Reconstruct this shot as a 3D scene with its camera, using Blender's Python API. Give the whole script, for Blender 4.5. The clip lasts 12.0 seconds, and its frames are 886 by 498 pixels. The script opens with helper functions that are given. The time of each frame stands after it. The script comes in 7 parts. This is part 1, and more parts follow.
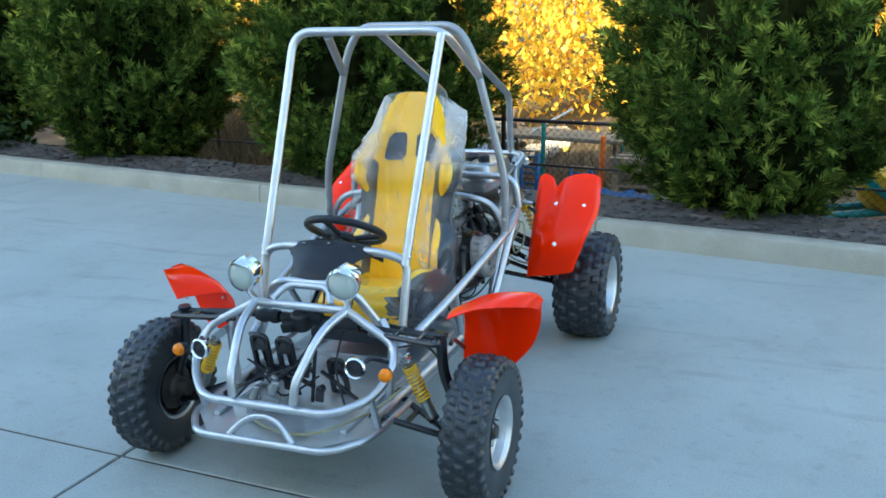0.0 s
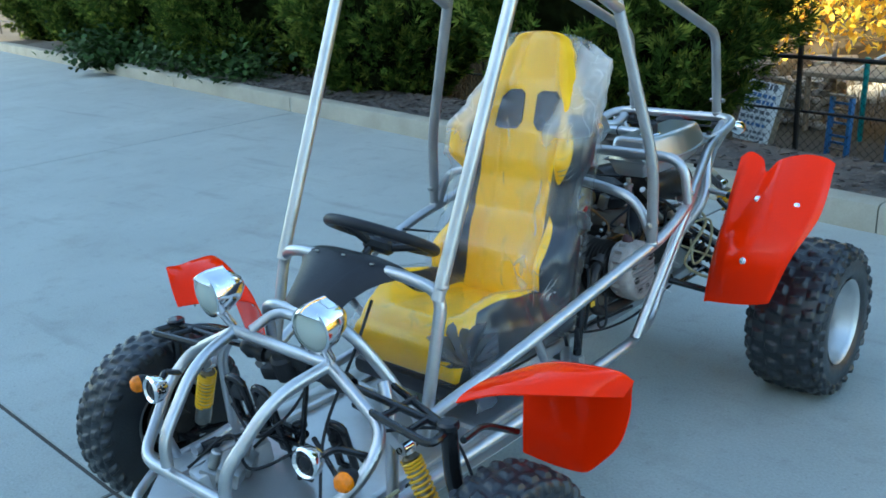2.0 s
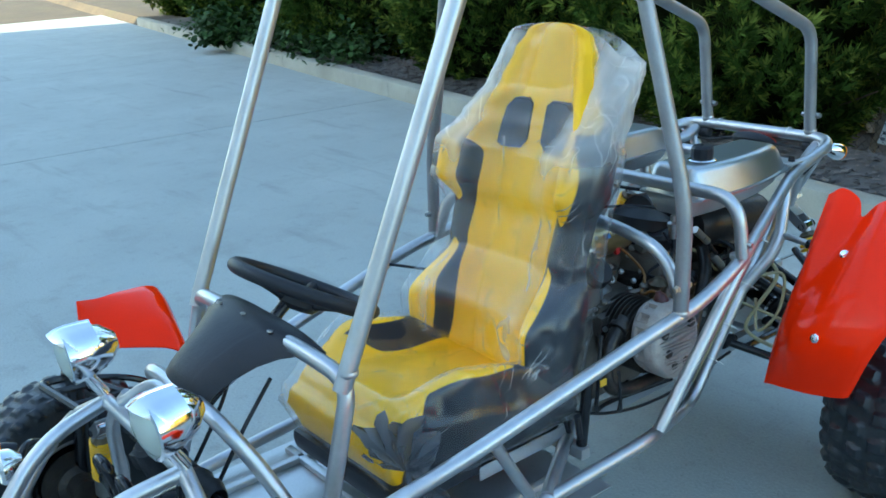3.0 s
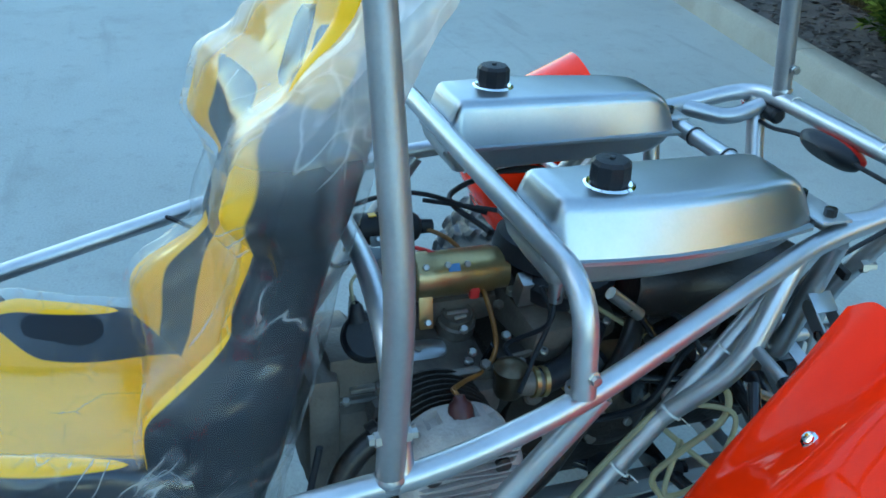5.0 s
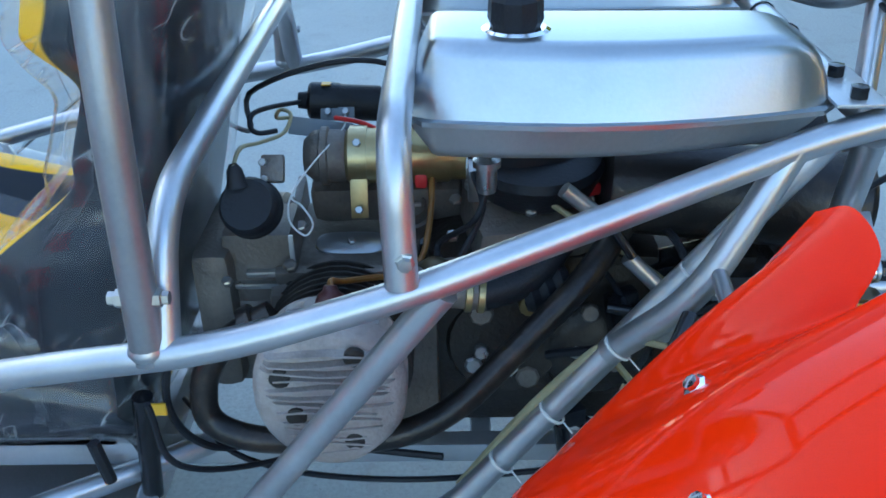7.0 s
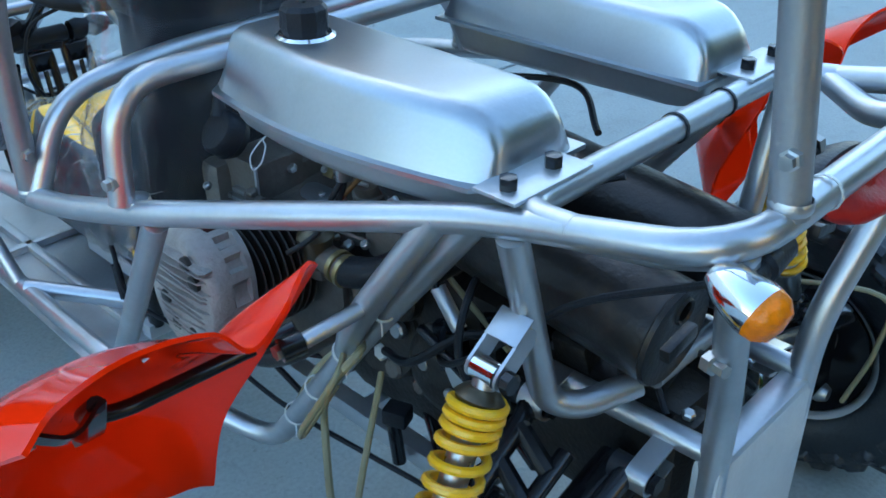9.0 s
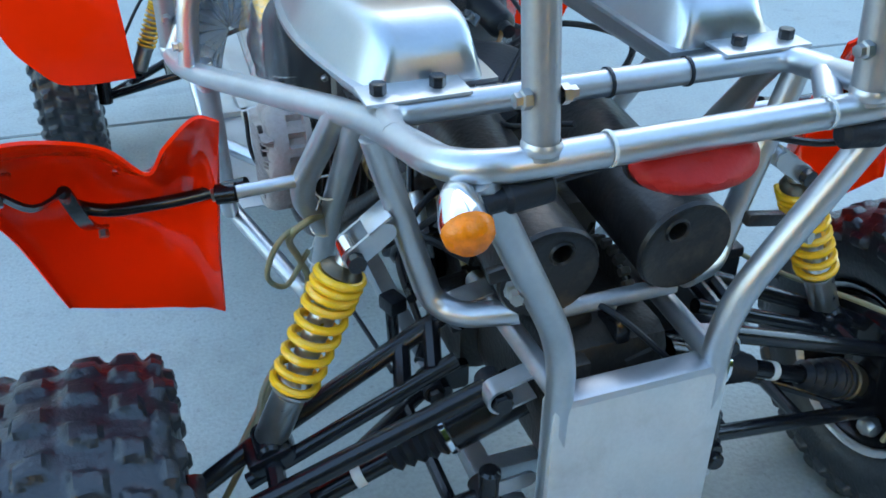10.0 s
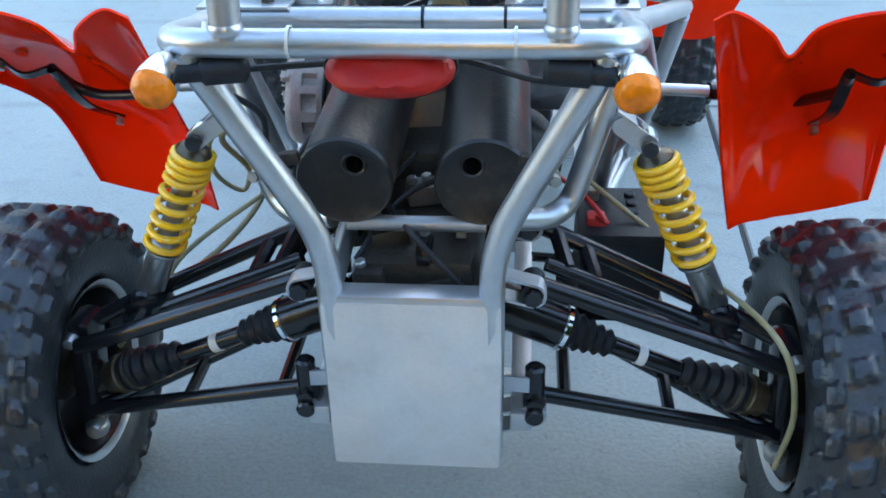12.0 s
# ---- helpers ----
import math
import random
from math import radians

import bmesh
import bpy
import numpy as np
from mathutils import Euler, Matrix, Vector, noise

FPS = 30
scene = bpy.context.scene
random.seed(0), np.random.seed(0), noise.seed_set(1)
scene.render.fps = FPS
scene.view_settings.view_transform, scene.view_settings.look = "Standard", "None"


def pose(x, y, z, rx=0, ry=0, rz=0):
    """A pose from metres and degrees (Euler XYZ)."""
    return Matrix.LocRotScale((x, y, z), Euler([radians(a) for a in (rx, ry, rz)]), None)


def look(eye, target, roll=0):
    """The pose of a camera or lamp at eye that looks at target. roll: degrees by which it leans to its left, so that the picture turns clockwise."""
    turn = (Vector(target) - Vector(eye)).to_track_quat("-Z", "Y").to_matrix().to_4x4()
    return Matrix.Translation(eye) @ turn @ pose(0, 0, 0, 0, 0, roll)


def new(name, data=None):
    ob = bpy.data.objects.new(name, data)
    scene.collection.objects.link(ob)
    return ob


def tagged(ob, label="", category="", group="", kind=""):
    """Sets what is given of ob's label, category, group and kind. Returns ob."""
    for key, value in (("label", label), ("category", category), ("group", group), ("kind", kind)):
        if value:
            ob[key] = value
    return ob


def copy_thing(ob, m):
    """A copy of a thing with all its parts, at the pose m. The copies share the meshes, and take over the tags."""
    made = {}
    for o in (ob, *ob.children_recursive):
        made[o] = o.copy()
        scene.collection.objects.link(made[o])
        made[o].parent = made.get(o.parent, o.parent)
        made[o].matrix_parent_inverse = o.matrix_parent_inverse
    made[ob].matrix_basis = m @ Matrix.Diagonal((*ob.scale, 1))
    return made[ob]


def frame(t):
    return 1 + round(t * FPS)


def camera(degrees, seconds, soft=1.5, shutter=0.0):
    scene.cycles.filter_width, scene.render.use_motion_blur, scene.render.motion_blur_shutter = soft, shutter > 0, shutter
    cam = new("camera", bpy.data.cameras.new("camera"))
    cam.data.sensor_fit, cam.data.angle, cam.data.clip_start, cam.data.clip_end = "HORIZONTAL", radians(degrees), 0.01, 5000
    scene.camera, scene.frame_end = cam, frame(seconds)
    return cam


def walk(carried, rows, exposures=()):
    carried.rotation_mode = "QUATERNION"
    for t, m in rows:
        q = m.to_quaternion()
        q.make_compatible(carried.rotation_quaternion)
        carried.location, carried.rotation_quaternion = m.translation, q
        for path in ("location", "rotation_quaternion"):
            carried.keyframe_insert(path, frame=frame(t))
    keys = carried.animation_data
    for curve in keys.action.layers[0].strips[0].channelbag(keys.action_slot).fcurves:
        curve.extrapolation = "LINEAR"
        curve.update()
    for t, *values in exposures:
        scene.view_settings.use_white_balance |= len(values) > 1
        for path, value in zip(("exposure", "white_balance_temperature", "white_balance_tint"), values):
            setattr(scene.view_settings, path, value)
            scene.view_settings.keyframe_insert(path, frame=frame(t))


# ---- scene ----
cam = camera(50.7, 12.0, soft=1.7)
PATH = [
    (0, (1.549, -2.698, 1.605), (0.855, -0.892, 1.098), -1.3),
    (0.5, (1.609, -2.379, 1.585), (0.8, -0.622, 1.075), -0.9),
    (1, (1.607, -2.037, 1.564), (0.701, -0.341, 1.016), -1.2),
    (1.5, (1.681, -1.678, 1.569), (0.573, -0.12, 0.984), -2.6),
    (2, (1.677, -1.285, 1.514), (0.4, 0.121, 0.89), -3.3),
    (2.5, (1.579, -0.895, 1.481), (0.255, 0.468, 0.856), -4.3),
    (2.7, (1.557, -0.755, 1.47), (0.168, 0.535, 0.834), -4.0),
    (4.3, (1.397, 0.4, 1.44), (-0.253, 1.176, 0.616), 0.6),
    (4.5, (1.357, 0.523, 1.45), (-0.295, 1.195, 0.546), 1.1),
    (5, (1.189, 0.755, 1.375), (-0.476, 1.365, 0.449), 3.2),
    (5.5, (1.043, 0.918, 1.251), (-0.631, 1.285, 0.22), 1.2),
    (6, (1.048, 1.037, 1.17), (-0.655, 1.289, 0.152), 0.2),
    (6.5, (1.085, 1.13, 1.157), (-0.65, 1.27, 0.171), -0.4),
    (7, (1.122, 1.278, 1.167), (-0.617, 1.248, 0.179), -1.2),
    (7.5, (1.104, 1.448, 1.175), (-0.631, 1.243, 0.201), -1.7),
    (7.7, (1.062, 1.55, 1.149), (-0.613, 1.195, 0.115), -1.6),
    (9.3, (0.746, 2.284, 1.226), (-0.338, 0.933, 0.227), -0.1),
    (9.5, (0.676, 2.367, 1.229), (-0.286, 0.938, 0.213), 0.1),
    (10, (0.488, 2.539, 1.223), (-0.078, 0.955, 0.141), 0.2),
    (10.5, (0.281, 2.598, 1.2), (-0.015, 1.048, -0.029), 1.4),
    (11, (0.132, 2.726, 1.158), (0.125, 1.069, 0.039), -0.3),
    (11.5, (0.021, 2.837, 1.116), (0.108, 1.163, 0.025), -0.6),
    (12, (-0.133, 2.81, 1.143), (0.03, 1.083, 0.148), -1.4),
]
walk(cam, [(t, look(eye, target, roll)) for t, eye, target, roll in PATH],
     exposures=[(0.0, 2.42, 6450, -1), (1.0, 2.3, 6400, -3), (1.5, 2.2, 6250, -4), (2.7, 2.2, 6150, -5), (4.5, 2.3, 5850, -9), (5.0, 2.22, 5650, -11), (5.5, 2.24, 5420, -9), (6.5, 2.38, 5720, 1), (7.7, 2.16, 5900, 3),
                (9.5, 2.47, 5750, -3), (10.0, 2.76, 6250, 1), (10.5, 3.07, 6200, 2), (11.0, 3.4, 6750, 4), (11.5, 3.08, 6400, 1), (12.0, 2.95, 6500, 5)])

# ---- light ----
SUN_AZ, SUN_EL = radians(250), radians(24)   # compass-like angle from +x, counter-clockwise, to where the sun stands
world = bpy.data.worlds.new("sky")
scene.world = world
world.use_nodes = True
wn = world.node_tree.nodes
sky = wn.new("ShaderNodeTexSky")
sky.sky_type = "NISHITA"
sky.sun_disc = False
sky.sun_elevation = SUN_EL
sky.sun_rotation = radians(90) - SUN_AZ
world.node_tree.links.new(sky.outputs["Color"], wn["Background"].inputs["Color"])
wn["Background"].inputs["Strength"].default_value = 0.15
sun_dir = Vector((math.cos(SUN_AZ) * math.cos(SUN_EL), math.sin(SUN_AZ) * math.cos(SUN_EL), math.sin(SUN_EL)))
sun = new("sun", bpy.data.lights.new("sun", "SUN"))
sun.data.energy, sun.data.angle, sun.data.color = 5.0, radians(0.6), (1.0, 0.83, 0.6)
sun.matrix_world = look(sun_dir * 40, (0, 0, 0))


# ---- materials ----
def mat(name, col, rough=0.5, metal=0.0, var=0.18, scale=6.0, bump=0.0, bscale=80.0, fine=0.08, coat=0.0, rvar=0.12,
        stain=None, stain_amount=0.0, stain_scale=2.0, per_object=0.0, per_island=0.0, spec=0.5):
    """A surface with colour variation at two scales, uneven gloss and fine relief."""
    m = bpy.data.materials.new(name)
    m.use_nodes = True
    t = m.node_tree
    n, l = t.nodes, t.links.new
    b = n["Principled BSDF"]
    tc = n.new("ShaderNodeTexCoord")
    big, small = n.new("ShaderNodeTexNoise"), n.new("ShaderNodeTexNoise")
    big.inputs["Scale"].default_value, big.inputs["Detail"].default_value = scale, 5
    small.inputs["Scale"].default_value, small.inputs["Detail"].default_value = bscale, 3
    l(tc.outputs["Object"], big.inputs["Vector"])
    l(tc.outputs["Object"], small.inputs["Vector"])
    lo = [max(0, c * (1 - var)) for c in col]
    hi = [min(1, c * (1 + var)) for c in col]
    ramp = n.new("ShaderNodeValToRGB")
    ramp.color_ramp.elements[0].position, ramp.color_ramp.elements[1].position = 0.3, 0.7
    ramp.color_ramp.elements[0].color, ramp.color_ramp.elements[1].color = (*lo, 1), (*hi, 1)
    l(big.outputs["Fac"], ramp.inputs["Fac"])
    out = ramp.outputs["Color"]
    if stain:
        sn, sr, mx = n.new("ShaderNodeTexNoise"), n.new("ShaderNodeMapRange"), n.new("ShaderNodeMixRGB")
        sn.inputs["Scale"].default_value, sn.inputs["Detail"].default_value = stain_scale, 8
        sn.inputs["Roughness"].default_value = 0.65
        l(tc.outputs["Object"], sn.inputs["Vector"])
        sr.inputs["From Min"].default_value, sr.inputs["From Max"].default_value = 0.52, 0.72
        sr.inputs["To Max"].default_value = stain_amount
        l(sn.outputs["Fac"], sr.inputs["Value"])
        l(sr.outputs["Result"], mx.inputs["Fac"])
        l(out, mx.inputs["Color1"])
        mx.inputs["Color2"].default_value = (*stain, 1)
        out = mx.outputs["Color"]
    hs = n.new("ShaderNodeHueSaturation")
    vr = n.new("ShaderNodeMapRange")
    vr.inputs["To Min"].default_value, vr.inputs["To Max"].default_value = 1 - fine, 1 + fine
    l(small.outputs["Fac"], vr.inputs["Value"])
    val = vr.outputs["Result"]
    for amount, node, socket in ((per_object, "ShaderNodeObjectInfo", "Random"), (per_island, "ShaderNodeNewGeometry", "Random Per Island")):
        if amount:
            oi, mr, mul = n.new(node), n.new("ShaderNodeMapRange"), n.new("ShaderNodeMath")
            mr.inputs["To Min"].default_value, mr.inputs["To Max"].default_value = 1 - amount, 1 + amount
            l(oi.outputs[socket], mr.inputs["Value"])
            mul.operation = "MULTIPLY"
            l(val, mul.inputs[0])
            l(mr.outputs["Result"], mul.inputs[1])
            val = mul.outputs["Value"]
    l(val, hs.inputs["Value"])
    l(out, hs.inputs["Color"])
    l(hs.outputs["Color"], b.inputs["Base Color"])
    rr = n.new("ShaderNodeMapRange")
    rr.inputs["To Min"].default_value, rr.inputs["To Max"].default_value = max(0.02, rough - rvar), min(1, rough + rvar)
    l(big.outputs["Fac"], rr.inputs["Value"])
    l(rr.outputs["Result"], b.inputs["Roughness"])
    b.inputs["Metallic"].default_value = metal
    b.inputs["Specular IOR Level"].default_value = spec
    b.inputs["Coat Weight"].default_value = coat
    b.inputs["Coat Roughness"].default_value = 0.08
    if bump:
        bn = n.new("ShaderNodeBump")
        bn.inputs["Strength"].default_value, bn.inputs["Distance"].default_value = bump, 0.004
        l(small.outputs["Fac"], bn.inputs["Height"])
        l(bn.outputs["Normal"], b.inputs["Normal"])
    return m


CONCRETE = mat("concrete", (0.325, 0.353, 0.336), 0.72, 0, 0.1, 1.3, 0.6, 110, 0.22, stain=(0.23, 0.24, 0.22), stain_amount=0.5, stain_scale=3.2)


def pitted(m):
    """Adds small dark pits and faint rubbed streaks to a slab's surface."""
    n, l = m.node_tree.nodes, m.node_tree.links.new
    base = n["Principled BSDF"].inputs["Base Color"]
    src = base.links[0].from_socket
    tc = n.new("ShaderNodeTexCoord")
    for stretch, scale, lo, hi, amount in (((1, 1, 1), 70, 0.64, 0.7, 0.35), ((0.5, 4.0, 1), 1.6, 0.6, 0.72, 0.3), ((1, 1, 1), 14, 0.58, 0.72, 0.2)):
        mp, no, mr, mx = n.new("ShaderNodeMapping"), n.new("ShaderNodeTexNoise"), n.new("ShaderNodeMapRange"), n.new("ShaderNodeMixRGB")
        mp.inputs["Scale"].default_value, mp.inputs["Rotation"].default_value = stretch, (0, 0, 0.3)
        no.inputs["Scale"].default_value, no.inputs["Detail"].default_value = scale, 4
        mr.inputs["From Min"].default_value, mr.inputs["From Max"].default_value, mr.inputs["To Max"].default_value = lo, hi, amount
        l(tc.outputs["Object"], mp.inputs["Vector"])
        l(mp.outputs["Vector"], no.inputs["Vector"])
        l(no.outputs["Fac"], mr.inputs["Value"])
        l(mr.outputs["Result"], mx.inputs["Fac"])
        l(src, mx.inputs["Color1"])
        mx.inputs["Color2"].default_value = (0.15, 0.155, 0.145, 1)
        src = mx.outputs["Color"]
    l(src, base)


pitted(CONCRETE)
KERB = mat("kerb_concrete", (0.29, 0.285, 0.24), 0.85, 0, 0.14, 3.0, 0.4, 90, 0.12, stain=(0.22, 0.2, 0.16), stain_amount=0.5, stain_scale=4)
SEAL = mat("joint_filler", (0.05, 0.045, 0.04), 0.9, 0, 0.3, 10, 0.5, 100)
MULCH = mat("mulch", (0.08, 0.076, 0.074), 0.95, 0, 0.35, 5, 1.0, 60, 0.35)
MULCH_BIT = mat("mulch_bits", (0.09, 0.08, 0.075), 0.95, 0, 0.3, 20, 0.4, 150, 0.2, per_island=0.5)
SOIL = mat("dry_soil", (0.06, 0.045, 0.028), 0.95, 0, 0.35, 1.2, 0.8, 40, 0.3, stain=(0.05, 0.055, 0.02), stain_amount=0.6, stain_scale=0.6)
STEEL = mat("silver_tube", (0.52, 0.53, 0.55), 0.35, 0.88, 0.1, 14, 0.04, 150, 0.06, rvar=0.09, stain=(0.4, 0.4, 0.41), stain_amount=0.4, stain_scale=9)
SHEET = mat("silver_sheet", (0.55, 0.56, 0.57), 0.36, 0.75, 0.1, 7, 0.15, 150, 0.06, stain=(0.38, 0.38, 0.38), stain_amount=0.4, stain_scale=5)
# darker, duller silver tube: the shade on hoop and braces is in its colour
SHADED_STEEL = mat("shaded_silver_tube", (0.33, 0.335, 0.345), 0.42, 0.7, 0.12, 12, 0.1, 170, 0.08, rvar=0.1)
PANEL = mat("painted_panel", (0.62, 0.63, 0.63), 0.4, 0.4, 0.1, 9, 0.12, 160, 0.07, stain=(0.36, 0.35, 0.32), stain_amount=0.45, stain_scale=11)
TANK = mat("brushed_aluminium", (0.44, 0.465, 0.485), 0.31, 0.92, 0.06, 10, 0.05, 220, 0.05, rvar=0.07, stain=(0.37, 0.39, 0.41), stain_amount=0.6, stain_scale=9)
REFLECTOR = mat("lamp_reflector", (0.9, 0.91, 0.92), 0.3, 1.0, 0.03, 40, 0.3, 90, 0.03, rvar=0.05)
CHROME = mat("chrome", (0.86, 0.87, 0.89), 0.1, 1.0, 0.03, 10, 0, 80, 0.02, rvar=0.03)
ZINC = mat("zinc_bolt", (0.42, 0.42, 0.41), 0.32, 0.9, 0.1, 60)
RUBBER = mat("tyre_rubber", (0.015, 0.018, 0.023), 0.36, 0, 0.3, 14, 0.35, 140, 0.2, stain=(0.035, 0.037, 0.04), stain_amount=0.3, stain_scale=18, spec=0.6)
BLACK_PLASTIC = mat("black_plastic", (0.016, 0.017, 0.021), 0.45, 0, 0.2, 12, 0.2, 260, 0.12, spec=0.28)
BLACK_PAINT = mat("black_enamel", (0.01, 0.01, 0.012), 0.2, 0, 0.2, 18, 0.06, 120, 0.1, rvar=0.08)
EXHAUST = mat("heat_black_steel", (0.026, 0.023, 0.022), 0.33, 0.4, 0.3, 12, 0.2, 150, 0.15, stain=(0.1, 0.07, 0.05), stain_amount=0.75, stain_scale=14)
RED = mat("red_plastic", (0.97, 0.024, 0.001), 0.07, 0, 0.03, 4, 0.012, 20, 0.02, coat=0.0, rvar=0.03, spec=0.17)
AMBER = mat("amber_lens", (0.8, 0.2, 0.004), 0.16, 0, 0.25, 60, 0.9, 70, coat=0.0, spec=0.35)
TAIL_RED = mat("red_lens", (0.4, 0.016, 0.012), 0.4, 0, 0.15, 20, 0.2, 200, spec=0.2)
SPRING = mat("yellow_spring_paint", (0.9, 0.5, 0.012), 0.32, 0, 0.06, 20, 0.05, 150, coat=0.3)
SEAT_TRIM = mat("two_tone_vinyl", (1.0, 0.53, 0.003), 0.45, 0, 0.03, 7, 0.04, 200, 0.03, spec=0.3)
SEAT_GREY = mat("charcoal_vinyl", (0.017, 0.02, 0.028), 0.5, 0, 0.15, 8, 0.25, 300, 0.1)
# the trim field of the seat's mesh is above zero on the yellow panels and below it on the charcoal ones
tn, tl_ = SEAT_TRIM.node_tree.nodes, SEAT_TRIM.node_tree.links
trim, edge, two = tn.new("ShaderNodeAttribute"), tn.new("ShaderNodeMapRange"), tn.new("ShaderNodeMixRGB")
trim.attribute_name = "trim"
edge.inputs["From Min"].default_value, edge.inputs["From Max"].default_value = -0.004, 0.004
two.inputs["Color1"].default_value = (0.017, 0.02, 0.028, 1)
tl_.new(trim.outputs["Fac"], edge.inputs["Value"])
tl_.new(edge.outputs["Result"], two.inputs["Fac"])
tl_.new(tn["Principled BSDF"].inputs["Base Color"].links[0].from_socket, two.inputs["Color2"])
tl_.new(two.outputs["Color"], tn["Principled BSDF"].inputs["Base Color"])
CAST = mat("cast_engine_alloy", (0.18, 0.158, 0.138), 0.5, 0.45, 0.25, 12, 0.35, 170, 0.15, stain=(0.045, 0.038, 0.03), stain_amount=0.75, stain_scale=8)
CAST_DARK = mat("oily_casting", (0.034, 0.029, 0.025), 0.42, 0.35, 0.35, 10, 0.35, 150, 0.2, stain=(0.09, 0.072, 0.055), stain_amount=0.5, stain_scale=12)
HEAD_ALLOY = mat("pale_head_casting", (0.4, 0.36, 0.335), 0.6, 0.3, 0.15, 16, 0.4, 200, 0.15, stain=(0.13, 0.11, 0.1), stain_amount=0.65, stain_scale=12)
BRASS = mat("yellow_zinc", (0.45, 0.35, 0.17), 0.33, 0.85, 0.15, 14, 0.05, 150, 0.1, stain=(0.5, 0.5, 0.4), stain_amount=0.4)
CUP = mat("plated_cup", (0.13, 0.105, 0.07), 0.35, 0.8, 0.25, 18, 0.05, 150, 0.1, stain=(0.05, 0.045, 0.04), stain_amount=0.6, stain_scale=20)
HOSE = mat("tan_hose", (0.29, 0.26, 0.145), 0.45, 0, 0.12, 20)
BROWN_LEAD = mat("brown_lead", (0.2, 0.09, 0.018), 0.45, 0, 0.25, 30)
RED_LEAD = mat("red_lead", (0.55, 0.03, 0.03), 0.4)
WHITE_TIE = mat("white_nylon", (0.7, 0.7, 0.66), 0.4)
PLUG_CAP = mat("maroon_plug_cap", (0.065, 0.018, 0.018), 0.35, 0, 0.1, 30)
BARK = mat("bark", (0.12, 0.085, 0.06), 0.9, 0, 0.3, 12, 0.8, 60, 0.2)
CYPRESS = mat("cypress_green", (0.05, 0.085, 0.014), 0.8, 0, 0.35, 2.5, 0, 40, 0.12, per_island=0.5, spec=0.06)
CYPRESS_TIP = mat("cypress_tips", (0.15, 0.185, 0.03), 0.8, 0, 0.3, 2.5, 0, 40, 0.12, per_island=0.4, spec=0.06)
# near-black: stands for the shade deep inside the crowns
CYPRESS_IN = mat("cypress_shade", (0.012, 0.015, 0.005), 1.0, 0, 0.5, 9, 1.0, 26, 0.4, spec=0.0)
IVY = mat("ivy_green", (0.03, 0.062, 0.016), 0.6, 0, 0.3, 6, 0, 40, 0.1, per_island=0.4, spec=0.15)
DRY_GRASS = mat("dry_grass", (0.15, 0.11, 0.06), 0.9, 0, 0.25, 5, 0, 40, 0.1, per_island=0.5, spec=0.1)
FENCE = mat("black_fence_steel", (0.012, 0.012, 0.013), 0.5, 0.2)
ROCK = mat("pale_stone", (0.42, 0.39, 0.34), 0.9, 0, 0.2, 5, 0.8, 40, 0.2, per_object=0.2)
WOOD = mat("weathered_wood", (0.24, 0.19, 0.13), 0.85, 0, 0.25, 5, 0.4, 60, 0.15)
BLUE_WOOD = mat("blue_paint", (0.03, 0.15, 0.36), 0.55, 0, 0.25, 8)
TEAL = mat("teal_paint", (0.01, 0.2, 0.19), 0.4, 0, 0.2, 8)
YELLOW_PAINT = mat("yellow_machine_paint", (0.7, 0.4, 0.03), 0.4, 0, 0.15, 8)
ORANGE = mat("orange_paint", (0.8, 0.16, 0.02), 0.5)
SIGN_WHITE = mat("sign_white", (0.86, 0.87, 0.86), 0.6, 0, 0.1, 10)
SIGN_BLUE = mat("sign_blue", (0.1, 0.22, 0.45), 0.6)
SIGN_GREY = mat("sign_grey", (0.2, 0.22, 0.24), 0.6)
TARP = mat("blue_tarp", (0.03, 0.16, 0.4), 0.5, 0, 0.25, 6, 0.5, 30)
WALL_PAINT = mat("pale_wall_paint", (0.74, 0.73, 0.7), 0.8, 0, 0.06, 1.5, 0.2, 40)


def leaf_mat(name, stops):
    """Thin leaves that let light through, their colours spread from leaf to leaf."""
    m = bpy.data.materials.new(name)
    m.use_nodes = True
    n, l = m.node_tree.nodes, m.node_tree.links.new
    g, r = n.new("ShaderNodeNewGeometry"), n.new("ShaderNodeValToRGB")
    while len(r.color_ramp.elements) < len(stops):
        r.color_ramp.elements.new(0.5)
    for e, (p, c) in zip(r.color_ramp.elements, stops):
        e.position, e.color = p, (*c, 1)
    l(g.outputs["Random Per Island"], r.inputs["Fac"])
    b, tr, mx = n["Principled BSDF"], n.new("ShaderNodeBsdfTranslucent"), n.new("ShaderNodeMixShader")
    b.inputs["Roughness"].default_value = 0.6
    l(r.outputs["Color"], b.inputs["Base Color"])
    l(r.outputs["Color"], tr.inputs["Color"])
    mx.inputs["Fac"].default_value = 0.4
    l(b.outputs["BSDF"], mx.inputs[1])
    l(tr.outputs["BSDF"], mx.inputs[2])
    l(mx.outputs["Shader"], n["Material Output"].inputs["Surface"])
    return m


AUTUMN = leaf_mat("autumn_leaves", [(0.0, (0.5, 0.22, 0.025)), (0.3, (0.8, 0.5, 0.05)), (0.75, (0.88, 0.68, 0.1)), (1.0, (0.45, 0.45, 0.06))])
WOODS_GREEN = leaf_mat("far_green_leaves", [(0.0, (0.05, 0.09, 0.03)), (0.6, (0.1, 0.15, 0.04)), (1.0, (0.25, 0.22, 0.05))])


